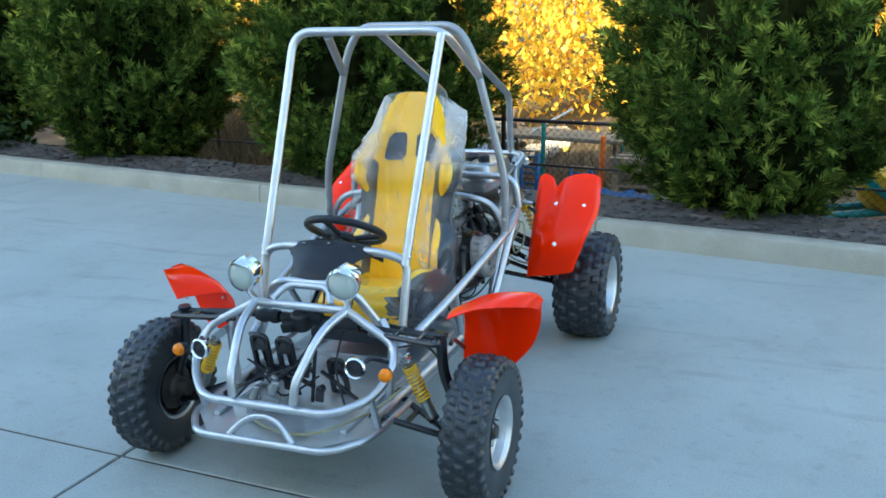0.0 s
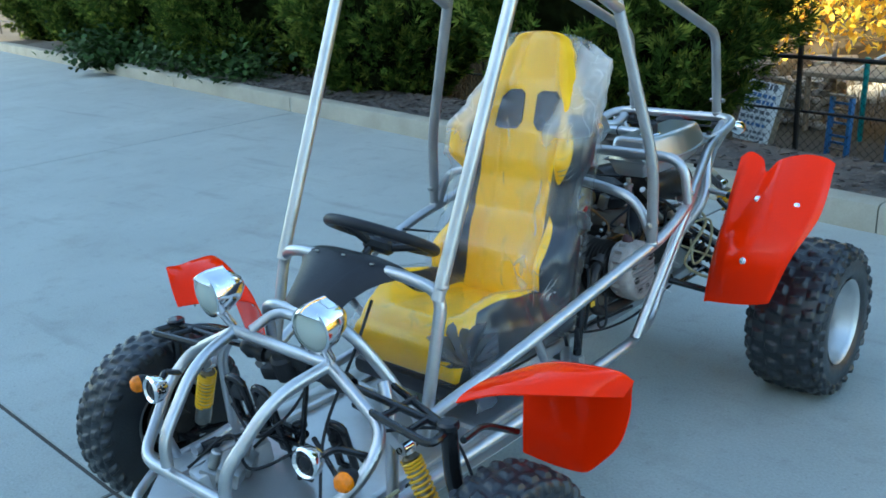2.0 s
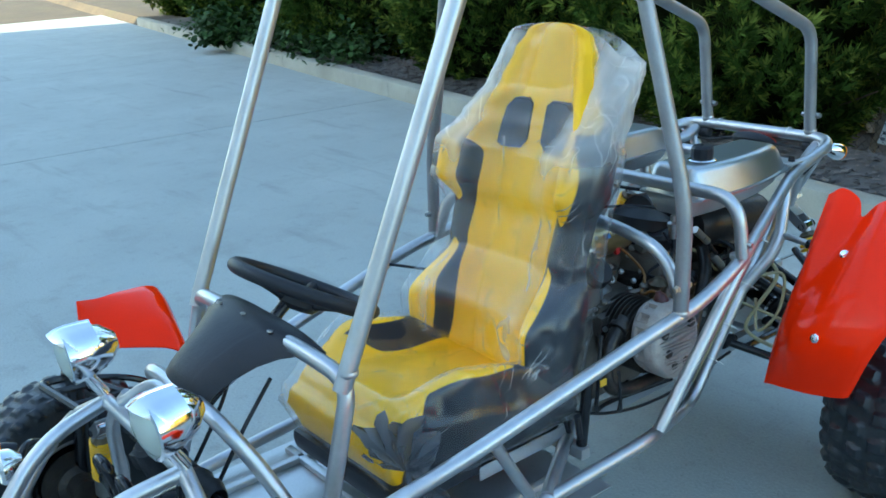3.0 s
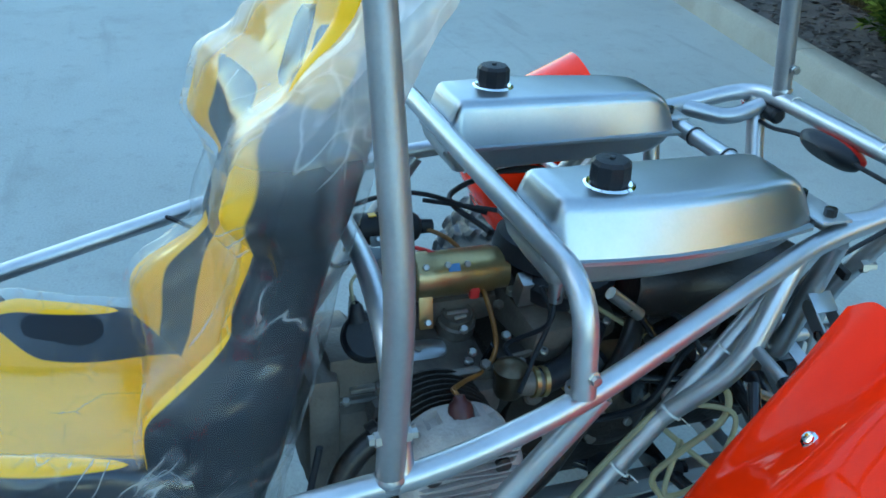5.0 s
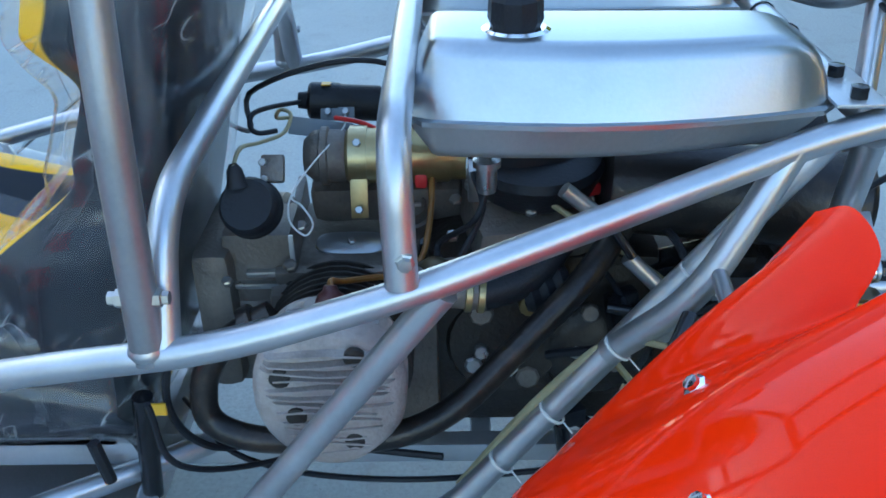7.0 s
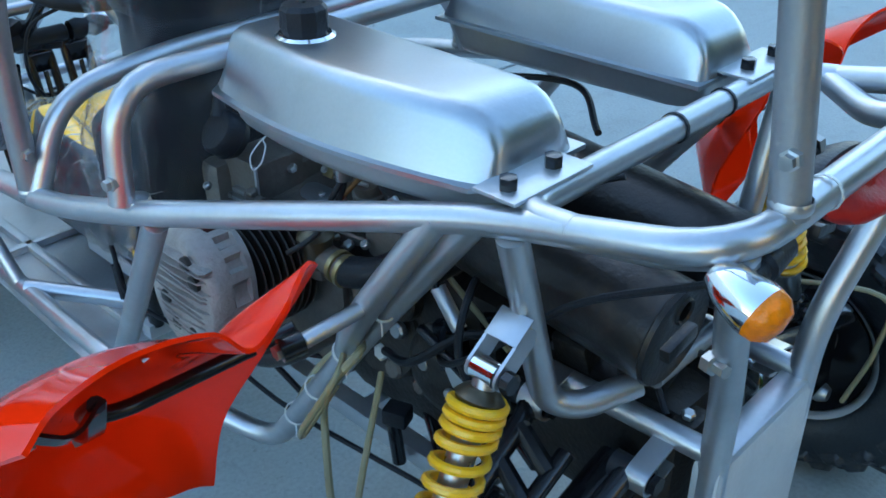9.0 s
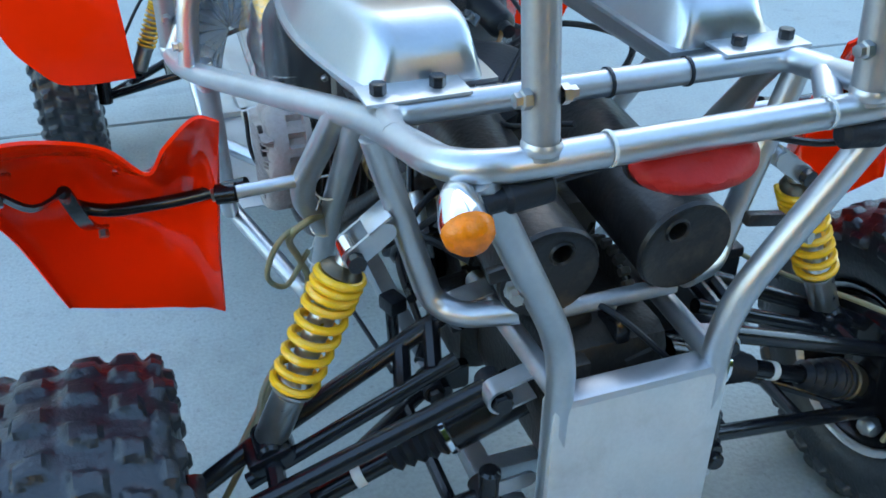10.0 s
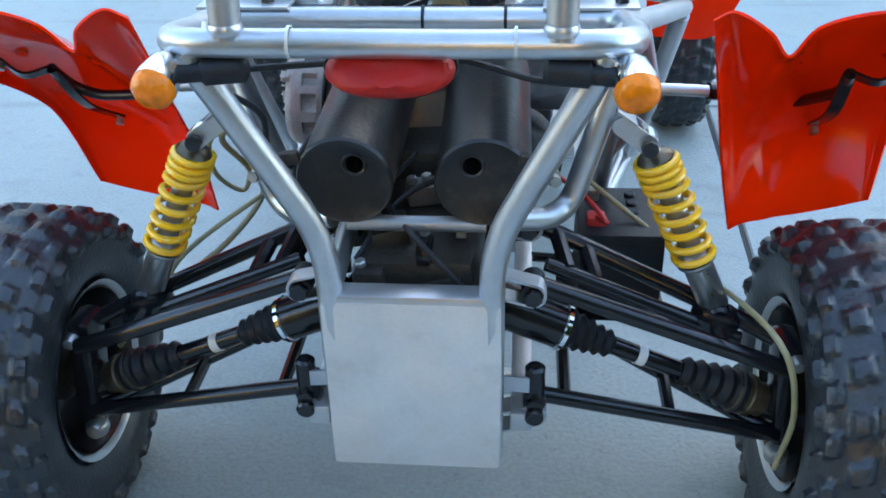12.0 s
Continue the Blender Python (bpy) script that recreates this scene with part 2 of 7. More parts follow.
def film_mat():
    """Thin clear polythene: see-through, with milky creases and sharp glints, some of them painted as haze."""
    m = bpy.data.materials.new("clear_polythene")
    m.use_nodes = True
    n, l = m.node_tree.nodes, m.node_tree.links.new
    tc, mp = n.new("ShaderNodeTexCoord"), n.new("ShaderNodeMapping")
    mp.inputs["Rotation"].default_value = (0.5, 0.3, 0.4)
    mp.inputs["Scale"].default_value = (2.4, 2.0, 0.4)
    l(tc.outputs["Object"], mp.inputs["Vector"])

    def field(scale, distortion):
        x = n.new("ShaderNodeTexNoise")
        x.inputs["Scale"].default_value, x.inputs["Detail"].default_value, x.inputs["Distortion"].default_value = scale, 0.6, distortion
        l(mp.outputs["Vector"], x.inputs["Vector"])
        return x.outputs["Fac"]

    def add(a, b, op="ADD"):
        x = n.new("ShaderNodeMath")
        x.operation = op
        x.use_clamp = True
        l(a, x.inputs[0])
        if isinstance(b, float):
            x.inputs[1].default_value = b
        else:
            l(b, x.inputs[1])
        return x.outputs["Value"]

    f1, cloud, fine = field(7.0, 0.1), field(4.0, 0.3), field(16.0, 0.1)
    def folds(scale, width):
        """1 on the edges of a net of straight folds"""
        x = n.new("ShaderNodeTexVoronoi")
        x.feature = "DISTANCE_TO_EDGE"
        x.inputs["Scale"].default_value = scale
        warp, mixed = n.new("ShaderNodeTexNoise"), n.new("ShaderNodeMixRGB")
        warp.inputs["Scale"].default_value, mixed.inputs["Fac"].default_value = 2.5, 0.22
        l(mp.outputs["Vector"], warp.inputs["Vector"])
        l(mp.outputs["Vector"], mixed.inputs["Color1"])
        l(warp.outputs["Color"], mixed.inputs["Color2"])
        l(mixed.outputs["Color"], x.inputs["Vector"])
        r = n.new("ShaderNodeMapRange")
        r.inputs["From Max"].default_value, r.inputs["To Min"].default_value, r.inputs["To Max"].default_value = width, 1, 0
        l(x.outputs["Distance"], r.inputs["Value"])
        return r.outputs["Result"]

    creases = add(folds(3.4, 0.02), add(folds(8.0, 0.025), 0.6, "MULTIPLY"))
    mask = n.new("ShaderNodeMapRange")
    mask.inputs["From Min"].default_value, mask.inputs["From Max"].default_value = 0.45, 0.62
    l(field(9.0, 0.0), mask.inputs["Value"])
    milk = n.new("ShaderNodeMapRange")
    milk.inputs["From Min"].default_value, milk.inputs["From Max"].default_value = 0.45, 0.75
    milk.inputs["To Min"].default_value, milk.inputs["To Max"].default_value = 0.04, 0.26
    l(cloud, milk.inputs["Value"])
    # the loose, doubled film at the shoulders and crown: pale haze painted by height and width
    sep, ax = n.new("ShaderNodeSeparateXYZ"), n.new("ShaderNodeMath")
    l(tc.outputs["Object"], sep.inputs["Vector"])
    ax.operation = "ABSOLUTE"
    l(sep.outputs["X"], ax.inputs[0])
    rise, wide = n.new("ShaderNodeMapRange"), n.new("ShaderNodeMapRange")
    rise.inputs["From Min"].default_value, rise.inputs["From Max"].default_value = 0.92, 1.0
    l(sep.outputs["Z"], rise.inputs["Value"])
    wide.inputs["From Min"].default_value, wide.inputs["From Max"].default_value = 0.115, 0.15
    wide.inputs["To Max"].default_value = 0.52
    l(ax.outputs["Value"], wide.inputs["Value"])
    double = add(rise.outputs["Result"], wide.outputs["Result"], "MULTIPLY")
    # the veil is thinner over the dark outer sides than across the front
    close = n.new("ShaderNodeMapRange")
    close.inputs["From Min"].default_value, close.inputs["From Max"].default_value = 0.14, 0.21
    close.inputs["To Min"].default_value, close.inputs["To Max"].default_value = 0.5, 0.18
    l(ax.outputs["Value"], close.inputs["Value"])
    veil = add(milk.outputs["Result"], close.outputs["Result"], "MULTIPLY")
    streak = add(add(creases, mask.outputs["Result"], "MULTIPLY"), 0.26, "MULTIPLY")
    # short sharp crinkles at the gathered sides, their glints painted as pale haze lines
    flank, net, rough, some = n.new("ShaderNodeMapRange"), n.new("ShaderNodeTexNoise"), n.new("ShaderNodeMapping"), n.new("ShaderNodeMapRange")
    flank.inputs["From Min"].default_value, flank.inputs["From Max"].default_value = 0.17, 0.21
    l(ax.outputs["Value"], flank.inputs["Value"])
    rough.inputs["Rotation"].default_value = (-0.8, 0.1, 0.1)
    warped, wob = n.new("ShaderNodeMixRGB"), n.new("ShaderNodeTexNoise")
    wob.inputs["Scale"].default_value, warped.inputs["Fac"].default_value = 7.0, 0.12
    l(tc.outputs["Object"], rough.inputs["Vector"])
    l(tc.outputs["Object"], wob.inputs["Vector"])
    drawn, part_of, here = n.new("ShaderNodeMapping"), n.new("ShaderNodeTexNoise"), n.new("ShaderNodeMapRange")
    drawn.inputs["Scale"].default_value = (0.5, 0.45, 2.2)
    l(rough.outputs["Vector"], drawn.inputs["Vector"])
    l(drawn.outputs["Vector"], warped.inputs["Color1"])
    part_of.inputs["Scale"].default_value = 8.0
    l(tc.outputs["Object"], part_of.inputs["Vector"])
    here.inputs["From Min"].default_value, here.inputs["From Max"].default_value = 0.42, 0.62
    l(part_of.outputs["Fac"], here.inputs["Value"])
    l(wob.outputs["Color"], warped.inputs["Color2"])
    net.inputs["Scale"].default_value, net.inputs["Detail"].default_value = 11.0, 1.5
    centred, size = n.new("ShaderNodeMath"), n.new("ShaderNodeMath")
    centred.operation, size.operation = "SUBTRACT", "ABSOLUTE"
    centred.inputs[1].default_value = 0.5
    l(net.outputs["Fac"], centred.inputs[0])
    l(centred.outputs["Value"], size.inputs[0])
    l(warped.outputs["Color"], net.inputs["Vector"])
    some.inputs["From Max"].default_value, some.inputs["To Min"].default_value, some.inputs["To Max"].default_value = 0.022, 1, 0
    l(size.outputs["Value"], some.inputs["Value"])
    crinkle = add(add(some.outputs["Result"], flank.outputs["Result"], "MULTIPLY"), here.outputs["Result"], "MULTIPLY")
    # painted haze also grows where the film stands off the seat
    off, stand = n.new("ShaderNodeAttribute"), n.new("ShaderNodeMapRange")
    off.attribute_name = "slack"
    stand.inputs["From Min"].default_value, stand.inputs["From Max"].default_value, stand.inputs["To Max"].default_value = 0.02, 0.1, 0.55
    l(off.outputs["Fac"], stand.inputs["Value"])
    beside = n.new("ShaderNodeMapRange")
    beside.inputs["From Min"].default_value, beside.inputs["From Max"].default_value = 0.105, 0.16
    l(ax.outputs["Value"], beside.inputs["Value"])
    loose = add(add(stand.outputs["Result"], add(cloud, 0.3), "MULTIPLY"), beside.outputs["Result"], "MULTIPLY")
    # long pleats that hang down the sides, their sheen painted in as haze
    hang, pleat, thin = n.new("ShaderNodeMapping"), n.new("ShaderNodeTexNoise"), n.new("ShaderNodeMapRange")
    hang.inputs["Rotation"].default_value, hang.inputs["Scale"].default_value = (0.22, 0, 0), (10, 30, 1.7)
    pleat.inputs["Scale"].default_value, pleat.inputs["Detail"].default_value = 1.3, 1.0
    l(tc.outputs["Object"], hang.inputs["Vector"])
    l(hang.outputs["Vector"], pleat.inputs["Vector"])
    thin.inputs["From Min"].default_value, thin.inputs["From Max"].default_value, thin.inputs["To Max"].default_value = 0.5, 0.78, 0.34
    l(pleat.outputs["Fac"], thin.inputs["Value"])
    behind = n.new("ShaderNodeMapRange")
    behind.inputs["From Min"].default_value, behind.inputs["From Max"].default_value = 0.93, 1.0
    l(sep.outputs["Y"], behind.inputs["Value"])
    pleats = add(add(thin.outputs["Result"], flank.outputs["Result"], "MULTIPLY"), behind.outputs["Result"], "MULTIPLY")
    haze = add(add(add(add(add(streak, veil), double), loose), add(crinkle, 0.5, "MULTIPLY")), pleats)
    bump = n.new("ShaderNodeBump")
    bump.inputs["Strength"].default_value, bump.inputs["Distance"].default_value = 0.2, 0.006
    l(add(add(add(f1, creases), fine), pleats), bump.inputs["Height"])
    tr, gl, di = n.new("ShaderNodeBsdfTransparent"), n.new("ShaderNodeBsdfGlossy"), n.new("ShaderNodeBsdfDiffuse")
    gl.inputs["Roughness"].default_value = 0.14
    gl.inputs["Color"].default_value = (0.95, 0.95, 0.95, 1)
    di.inputs["Color"].default_value = (0.85, 0.85, 0.83, 1)
    l(bump.outputs["Normal"], gl.inputs["Normal"])
    m1, m2, fr = n.new("ShaderNodeMixShader"), n.new("ShaderNodeMixShader"), n.new("ShaderNodeLayerWeight")
    l(bump.outputs["Normal"], fr.inputs["Normal"])
    l(haze, m1.inputs["Fac"])
    l(tr.outputs["BSDF"], m1.inputs[1])
    tl, m0 = n.new("ShaderNodeBsdfTranslucent"), n.new("ShaderNodeMixShader")
    tl.inputs["Color"].default_value = (0.9, 0.9, 0.88, 1)
    m0.inputs["Fac"].default_value = 0.5
    l(di.outputs["BSDF"], m0.inputs[1])
    l(tl.outputs["BSDF"], m0.inputs[2])
    l(m0.outputs["Shader"], m1.inputs[2])
    pw, gain = n.new("ShaderNodeMath"), n.new("ShaderNodeMath")
    pw.operation, gain.operation = "POWER", "MULTIPLY_ADD"
    l(fr.outputs["Facing"], pw.inputs[0])
    pw.inputs[1].default_value = 4.0
    l(pw.outputs["Value"], gain.inputs[0])
    gain.inputs[1].default_value, gain.inputs[2].default_value = 0.45, 0.05
    l(gain.outputs["Value"], m2.inputs["Fac"])
    l(m1.outputs["Shader"], m2.inputs[1])
    l(gl.outputs["BSDF"], m2.inputs[2])
    l(m2.outputs["Shader"], n["Material Output"].inputs["Surface"])
    return m


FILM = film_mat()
GATHERED = bpy.data.materials.new("gathered_film")   # many layers of the same film
GATHERED.use_nodes = True
gn, gl_ = GATHERED.node_tree.nodes, GATHERED.node_tree.links
clear, layers = gn.new("ShaderNodeBsdfTransparent"), gn.new("ShaderNodeMixShader")
gn["Principled BSDF"].inputs["Base Color"].default_value = (0.14, 0.15, 0.17, 1)
gn["Principled BSDF"].inputs["Roughness"].default_value = 0.22
layers.inputs["Fac"].default_value = 0.72
gl_.new(clear.outputs["BSDF"], layers.inputs[1])
gl_.new(gn["Principled BSDF"].outputs["BSDF"], layers.inputs[2])
gl_.new(layers.outputs["Shader"], gn["Material Output"].inputs["Surface"])
LENS = bpy.data.materials.new("lamp_glass")
LENS.use_nodes = True
LENS.node_tree.nodes["Principled BSDF"].inputs["Transmission Weight"].default_value = 0.55
LENS.node_tree.nodes["Principled BSDF"].inputs["IOR"].default_value = 1.3
LENS.node_tree.nodes["Principled BSDF"].inputs["Base Color"].default_value = (0.8, 0.86, 0.8, 1)
LENS.node_tree.nodes["Principled BSDF"].inputs["Roughness"].default_value = 0.18


# ---- builders ----
def part(name, bm, material, parent=None, label="", smooth=40, **tags):
    """Links a bmesh as one mesh object, under a thing or a part."""
    me = bpy.data.meshes.new(name)
    bmesh.ops.recalc_face_normals(bm, faces=bm.faces)
    bm.to_mesh(me)
    bm.free()
    for m in material if isinstance(material, (list, tuple)) else [material]:
        me.materials.append(m)
    if smooth:
        me.shade_smooth()
        me.set_sharp_from_angle(angle=radians(smooth))
    ob = new(name, me)
    if parent:
        ob.parent = parent
    if label or tags:
        tagged(ob, label, **tags)
    return ob


def thing(name, label, category, group="", at=(0, 0, 0)):
    ob = new(name)
    ob.empty_display_size = 0.1
    ob.location = at
    return tagged(ob, label, category, group)


def flip(bm, s):
    """Mirrors a bmesh across the kart's middle for the other side."""
    if s < 0:
        for v in bm.verts:
            v.co.x = -v.co.x
        bmesh.ops.reverse_faces(bm, faces=bm.faces)
    return bm


def rounded(pts, radius, steps=6):
    """A polyline with its corners turned into arcs."""
    pts = [Vector(p) for p in pts]
    out = [pts[0]]
    for a, b, c in zip(pts, pts[1:], pts[2:]):
        u, w = (a - b), (c - b)
        r = min(radius, u.length * 0.49, w.length * 0.49)
        u.normalize(), w.normalize()
        p, q = b + u * r, b + w * r
        for i in range(steps + 1):
            k = i / steps
            out.append(p * (1 - k) ** 2 + b * 2 * k * (1 - k) + q * k * k)
    out.append(pts[-1])
    return out


def pipe(bm, pts, r, radius=0.05, sides=12, steps=6, taper=None):
    """A round tube along a path with bent corners, closed at its ends."""
    path = rounded(pts, radius, steps) if len(pts) > 2 else [Vector(p) for p in pts]
    path = [p for i, p in enumerate(path) if i == 0 or (p - path[i - 1]).length > 1e-5]
    up = None
    rings = []
    for i, p in enumerate(path):
        d = (path[min(i + 1, len(path) - 1)] - path[max(i - 1, 0)]).normalized()
        if up is None:
            up = d.orthogonal().normalized()
        up = (up - d * up.dot(d)).normalized()
        side = d.cross(up)
        k = r if taper is None else r + (taper - r) * i / max(1, len(path) - 1)
        rings.append([bm.verts.new(p + (up * math.cos(a) + side * math.sin(a)) * k)
                      for a in (2 * math.pi * j / sides for j in range(sides))])
    for a, b in zip(rings, rings[1:]):
        for j in range(sides):
            bm.faces.new((a[j], a[(j + 1) % sides], b[(j + 1) % sides], b[j]))
    bm.faces.new(rings[0][::-1])
    bm.faces.new(rings[-1])
    return bm


def tube(pts, r, radius=0.05, sides=12, s=1):
    return flip(pipe(bmesh.new(), pts, r, radius, sides), s)


def basis(axis):
    z = Vector(axis).normalized()
    x = z.orthogonal().normalized()
    return x, z.cross(x), z


def lathe(bm, profile, at, axis, sides=24, m=None):
    """Turns a profile of (radius, height) round an axis through a point."""
    x, y, z = basis(axis)
    rings = []
    for rad, h in profile:
        c = Vector(at) + z * h
        if rad < 1e-5:
            rings.append([bm.verts.new(c)])
        else:
            rings.append([bm.verts.new(c + (x * math.cos(a) + y * math.sin(a)) * rad) for a in (2 * math.pi * j / sides for j in range(sides))])
    for a, b in zip(rings, rings[1:]):
        for j in range(sides):
            k = (j + 1) % sides
            if len(a) == 1 and len(b) == 1:
                continue
            if len(a) == 1:
                bm.faces.new((a[0], b[k], b[j]))
            elif len(b) == 1:
                bm.faces.new((a[j], a[k], b[0]))
            else:
                bm.faces.new((a[j], a[k], b[k], b[j]))
    return bm


def turned(profile, at, axis, sides=24, s=1):
    return flip(lathe(bmesh.new(), profile, at, axis, sides), s)


def drum(r, h, bevel=0.004):
    """A closed profile of a short round body with softened rims."""
    b = min(bevel, r * 0.4, h * 0.4)
    return [(0, 0), (r - b, 0), (r, b), (r, h - b), (r - b, h), (0, h)]


def slab(bm, size, at, rot=None, bevel=0.004):
    """A box with bevelled edges."""
    res = bmesh.ops.create_cube(bm, size=1.0)
    vs = res["verts"]
    bmesh.ops.scale(bm, vec=size, verts=vs)
    if bevel:
        es = list({e for v in vs for e in v.link_edges})
        g = bmesh.ops.bevel(bm, geom=es, offset=min(bevel, min(size) * 0.4), segments=2, affect="EDGES", profile=0.6)
        vs = list({v for f in g["faces"] for v in f.verts} | {v for v in vs if v.is_valid})
    m = Matrix.Translation(at) @ (rot.to_4x4() if rot is not None else Matrix())
    bmesh.ops.transform(bm, matrix=m, verts=vs)
    return bm


def block(size, at, rot=None, bevel=0.004, s=1):
    return flip(slab(bmesh.new(), size, at, rot, bevel), s)


def turn(x=0, y=0, z=0):
    return Euler((radians(x), radians(y), radians(z))).to_matrix()


def sheet(grid, thick):
    """A curved sheet of even thickness through a grid of points."""
    bm = bmesh.new()
    rows = [[Vector(p) for p in r] for r in grid]
    n, m = len(rows), len(rows[0])
    norm = []
    for i in range(n):
        nr = []
        for j in range(m):
            du = rows[min(i + 1, n - 1)][j] - rows[max(i - 1, 0)][j]
            dv = rows[i][min(j + 1, m - 1)] - rows[i][max(j - 1, 0)]
            nr.append(du.cross(dv).normalized())
        norm.append(nr)
    top = [[bm.verts.new(rows[i][j] + norm[i][j] * thick / 2) for j in range(m)] for i in range(n)]
    bot = [[bm.verts.new(rows[i][j] - norm[i][j] * thick / 2) for j in range(m)] for i in range(n)]
    for i in range(n - 1):
        for j in range(m - 1):
            bm.faces.new((top[i][j], top[i][j + 1], top[i + 1][j + 1], top[i + 1][j]))
            bm.faces.new((bot[i][j], bot[i + 1][j], bot[i + 1][j + 1], bot[i][j + 1]))
    ring = [(0, j) for j in range(m)] + [(i, m - 1) for i in range(1, n)] + [(n - 1, j) for j in range(m - 2, -1, -1)] + [(i, 0) for i in range(n - 2, 0, -1)]
    for a, b in zip(ring, ring[1:] + ring[:1]):
        bm.faces.new((top[a[0]][a[1]], bot[a[0]][a[1]], bot[b[0]][b[1]], top[b[0]][b[1]]))
    return bm


def loft(sections, closed_ends=True):
    """A body skinned over closed rings of points."""
    bm = bmesh.new()
    rings = [[bm.verts.new(p) for p in s] for s in sections]
    n = len(rings[0])
    for a, b in zip(rings, rings[1:]):
        for j in range(n):
            bm.faces.new((a[j], a[(j + 1) % n], b[(j + 1) % n], b[j]))
    if closed_ends:
        bm.faces.new(rings[0][::-1])
        bm.faces.new(rings[-1])
    return bm


def spline(pts, n):
    """n points on a smooth curve through the given ones."""
    pts = [Vector(p) for p in pts]
    q = [pts[0] * 2 - pts[1]] + pts + [pts[-1] * 2 - pts[-2]]
    out = []
    for k in range(n):
        u = k / (n - 1) * (len(pts) - 1)
        i = min(int(u), len(pts) - 2)
        t = u - i
        a, b, c, d = q[i:i + 4]
        out.append(0.5 * (2 * b + (c - a) * t + (2 * a - 5 * b + 4 * c - d) * t * t + (3 * b - a - 3 * c + d) * t ** 3))
    return out


def cable(pts, r, n=28, sides=8):
    return pipe(bmesh.new(), spline(pts, n), r, 0, sides, 1) if n < 3 else pipe_through(spline(pts, n), r, sides)


def pipe_through(path, r, sides=8):
    bm = bmesh.new()
    up, rings = None, []
    for i, p in enumerate(path):
        d = (path[min(i + 1, len(path) - 1)] - path[max(i - 1, 0)]).normalized()
        if up is None:
            up = d.orthogonal().normalized()
        up = (up - d * up.dot(d)).normalized()
        side = d.cross(up)
        rings.append([bm.verts.new(p + (up * math.cos(a) + side * math.sin(a)) * r) for a in (2 * math.pi * j / sides for j in range(sides))])
    for a, b in zip(rings, rings[1:]):
        for j in range(sides):
            bm.faces.new((a[j], a[(j + 1) % sides], b[(j + 1) % sides], b[j]))
    bm.faces.new(rings[0][::-1])
    bm.faces.new(rings[-1])
    return bm


# ================= the yard =================
def line_y(x):
    """the front face of the kerb"""
    return 3.53 - 0.19 * x


KDIR = Vector((1, -0.19, 0)).normalized()
KOUT = Vector((0.19, 1, 0)).normalized()


def along(u, v, z=0.0):
    """A place u metres along the kerb and v metres behind its face."""
    return Vector((0, 3.53, 0)) + KDIR * u + KOUT * v + Vector((0, 0, z))


# one sheet of ground to the horizon, falling away behind the planted bed
def ground_height(v):
    if v < 0.2:
        return -0.06
    if v < 0.85:
        return 0.1
    if v < 3.0:
        return 0.1 - 0.75 * (v - 0.85) / 2.15
    if v < 5:
        return -0.65
    return -0.65 + 0.07 * (min(v, 10) - 5) + (0.05 * (v - 10) if v > 10 else 0)


def bed_height(v):
    return 0.135 + 0.03 * (v - 0.148) if v < 0.8 else 0.155 - 0.35 * (v - 0.8)


us = [-900, -200, -60, -30] + [-20 + i for i in range(41)] + [30, 60, 200, 900]
vs_ = [-900, -200, -60, -30, -15, -6, -2, 0.05, 0.21, 0.6, 0.85, 1.2, 1.5, 1.9, 2.2, 2.5, 2.8, 3.2, 4, 5, 6.5, 8, 10, 12, 15, 20, 30, 60, 200, 900]
bm = bmesh.new()
grid = []
for v in vs_:
    row = []
    for u in us:
        p = along(u, v)
        h = ground_height(min(v, 22))
        if 0.5 < v < 60:
            h += 0.03 * noise.noise(Vector((u * 0.6, v * 0.6, 0)))
        row.append(bm.verts.new((p.x, p.y, h)))
    grid.append(row)
for i in range(len(vs_) - 1):
    for j in range(len(us) - 1):
        f = bm.faces.new((grid[i][j], grid[i][j + 1], grid[i + 1][j + 1], grid[i + 1][j]))
tagged(part("ground", bm, SOIL), "dry brown earth with leaf litter", "ground", kind="structure")

# planted bed of dark mulch
bm = bmesh.new()
grid = []
bu = [-16 + 0.25 * i for i in range(105)]
bv = [0.148, 0.3, 0.5, 0.65, 0.8, 0.95, 1.1, 1.3, 1.5, 1.75, 2.0]
for v in bv:
    grid.append([bm.verts.new(along(u, v, bed_height(v) + 0.018 * noise.noise(Vector((u * 2, v * 2, 3))))) for u in bu])
for i in range(len(bv) - 1):
    for j in range(len(bu) - 1):
        bm.faces.new((grid[i][j], grid[i][j + 1], grid[i + 1][j + 1], grid[i + 1][j]))
tagged(part("planting_bed", bm, MULCH), "dark grey mulch bed behind the kerb", "mulch", kind="structure")
bm = bmesh.new()
rnd = random.Random(11)
for _ in range(9000):
    u, v = rnd.uniform(-10, 7), 0.15 + 1.5 * rnd.random() ** 1.3
    p = along(u, v, bed_height(v) + 0.007 + 0.018 * noise.noise(Vector((u * 2, v * 2, 3))))
    q = Matrix.Rotation(rnd.uniform(0, 6.28), 3, "Z") @ Matrix.Rotation(rnd.uniform(-0.6, 0.6), 3, "X")
    a, b = rnd.uniform(0.012, 0.04), rnd.uniform(0.006, 0.012)
    bm.faces.new([bm.verts.new(p + q @ Vector(c)) for c in ((-a, -b, 0), (a, -b * 0.6, 0.006), (a * 0.8, b, 0), (-a, b * 0.7, 0.006))])
tagged(part("mulch_chips", bm, MULCH_BIT, smooth=0), "loose bark chips on the bed", "mulch", kind="stuff")

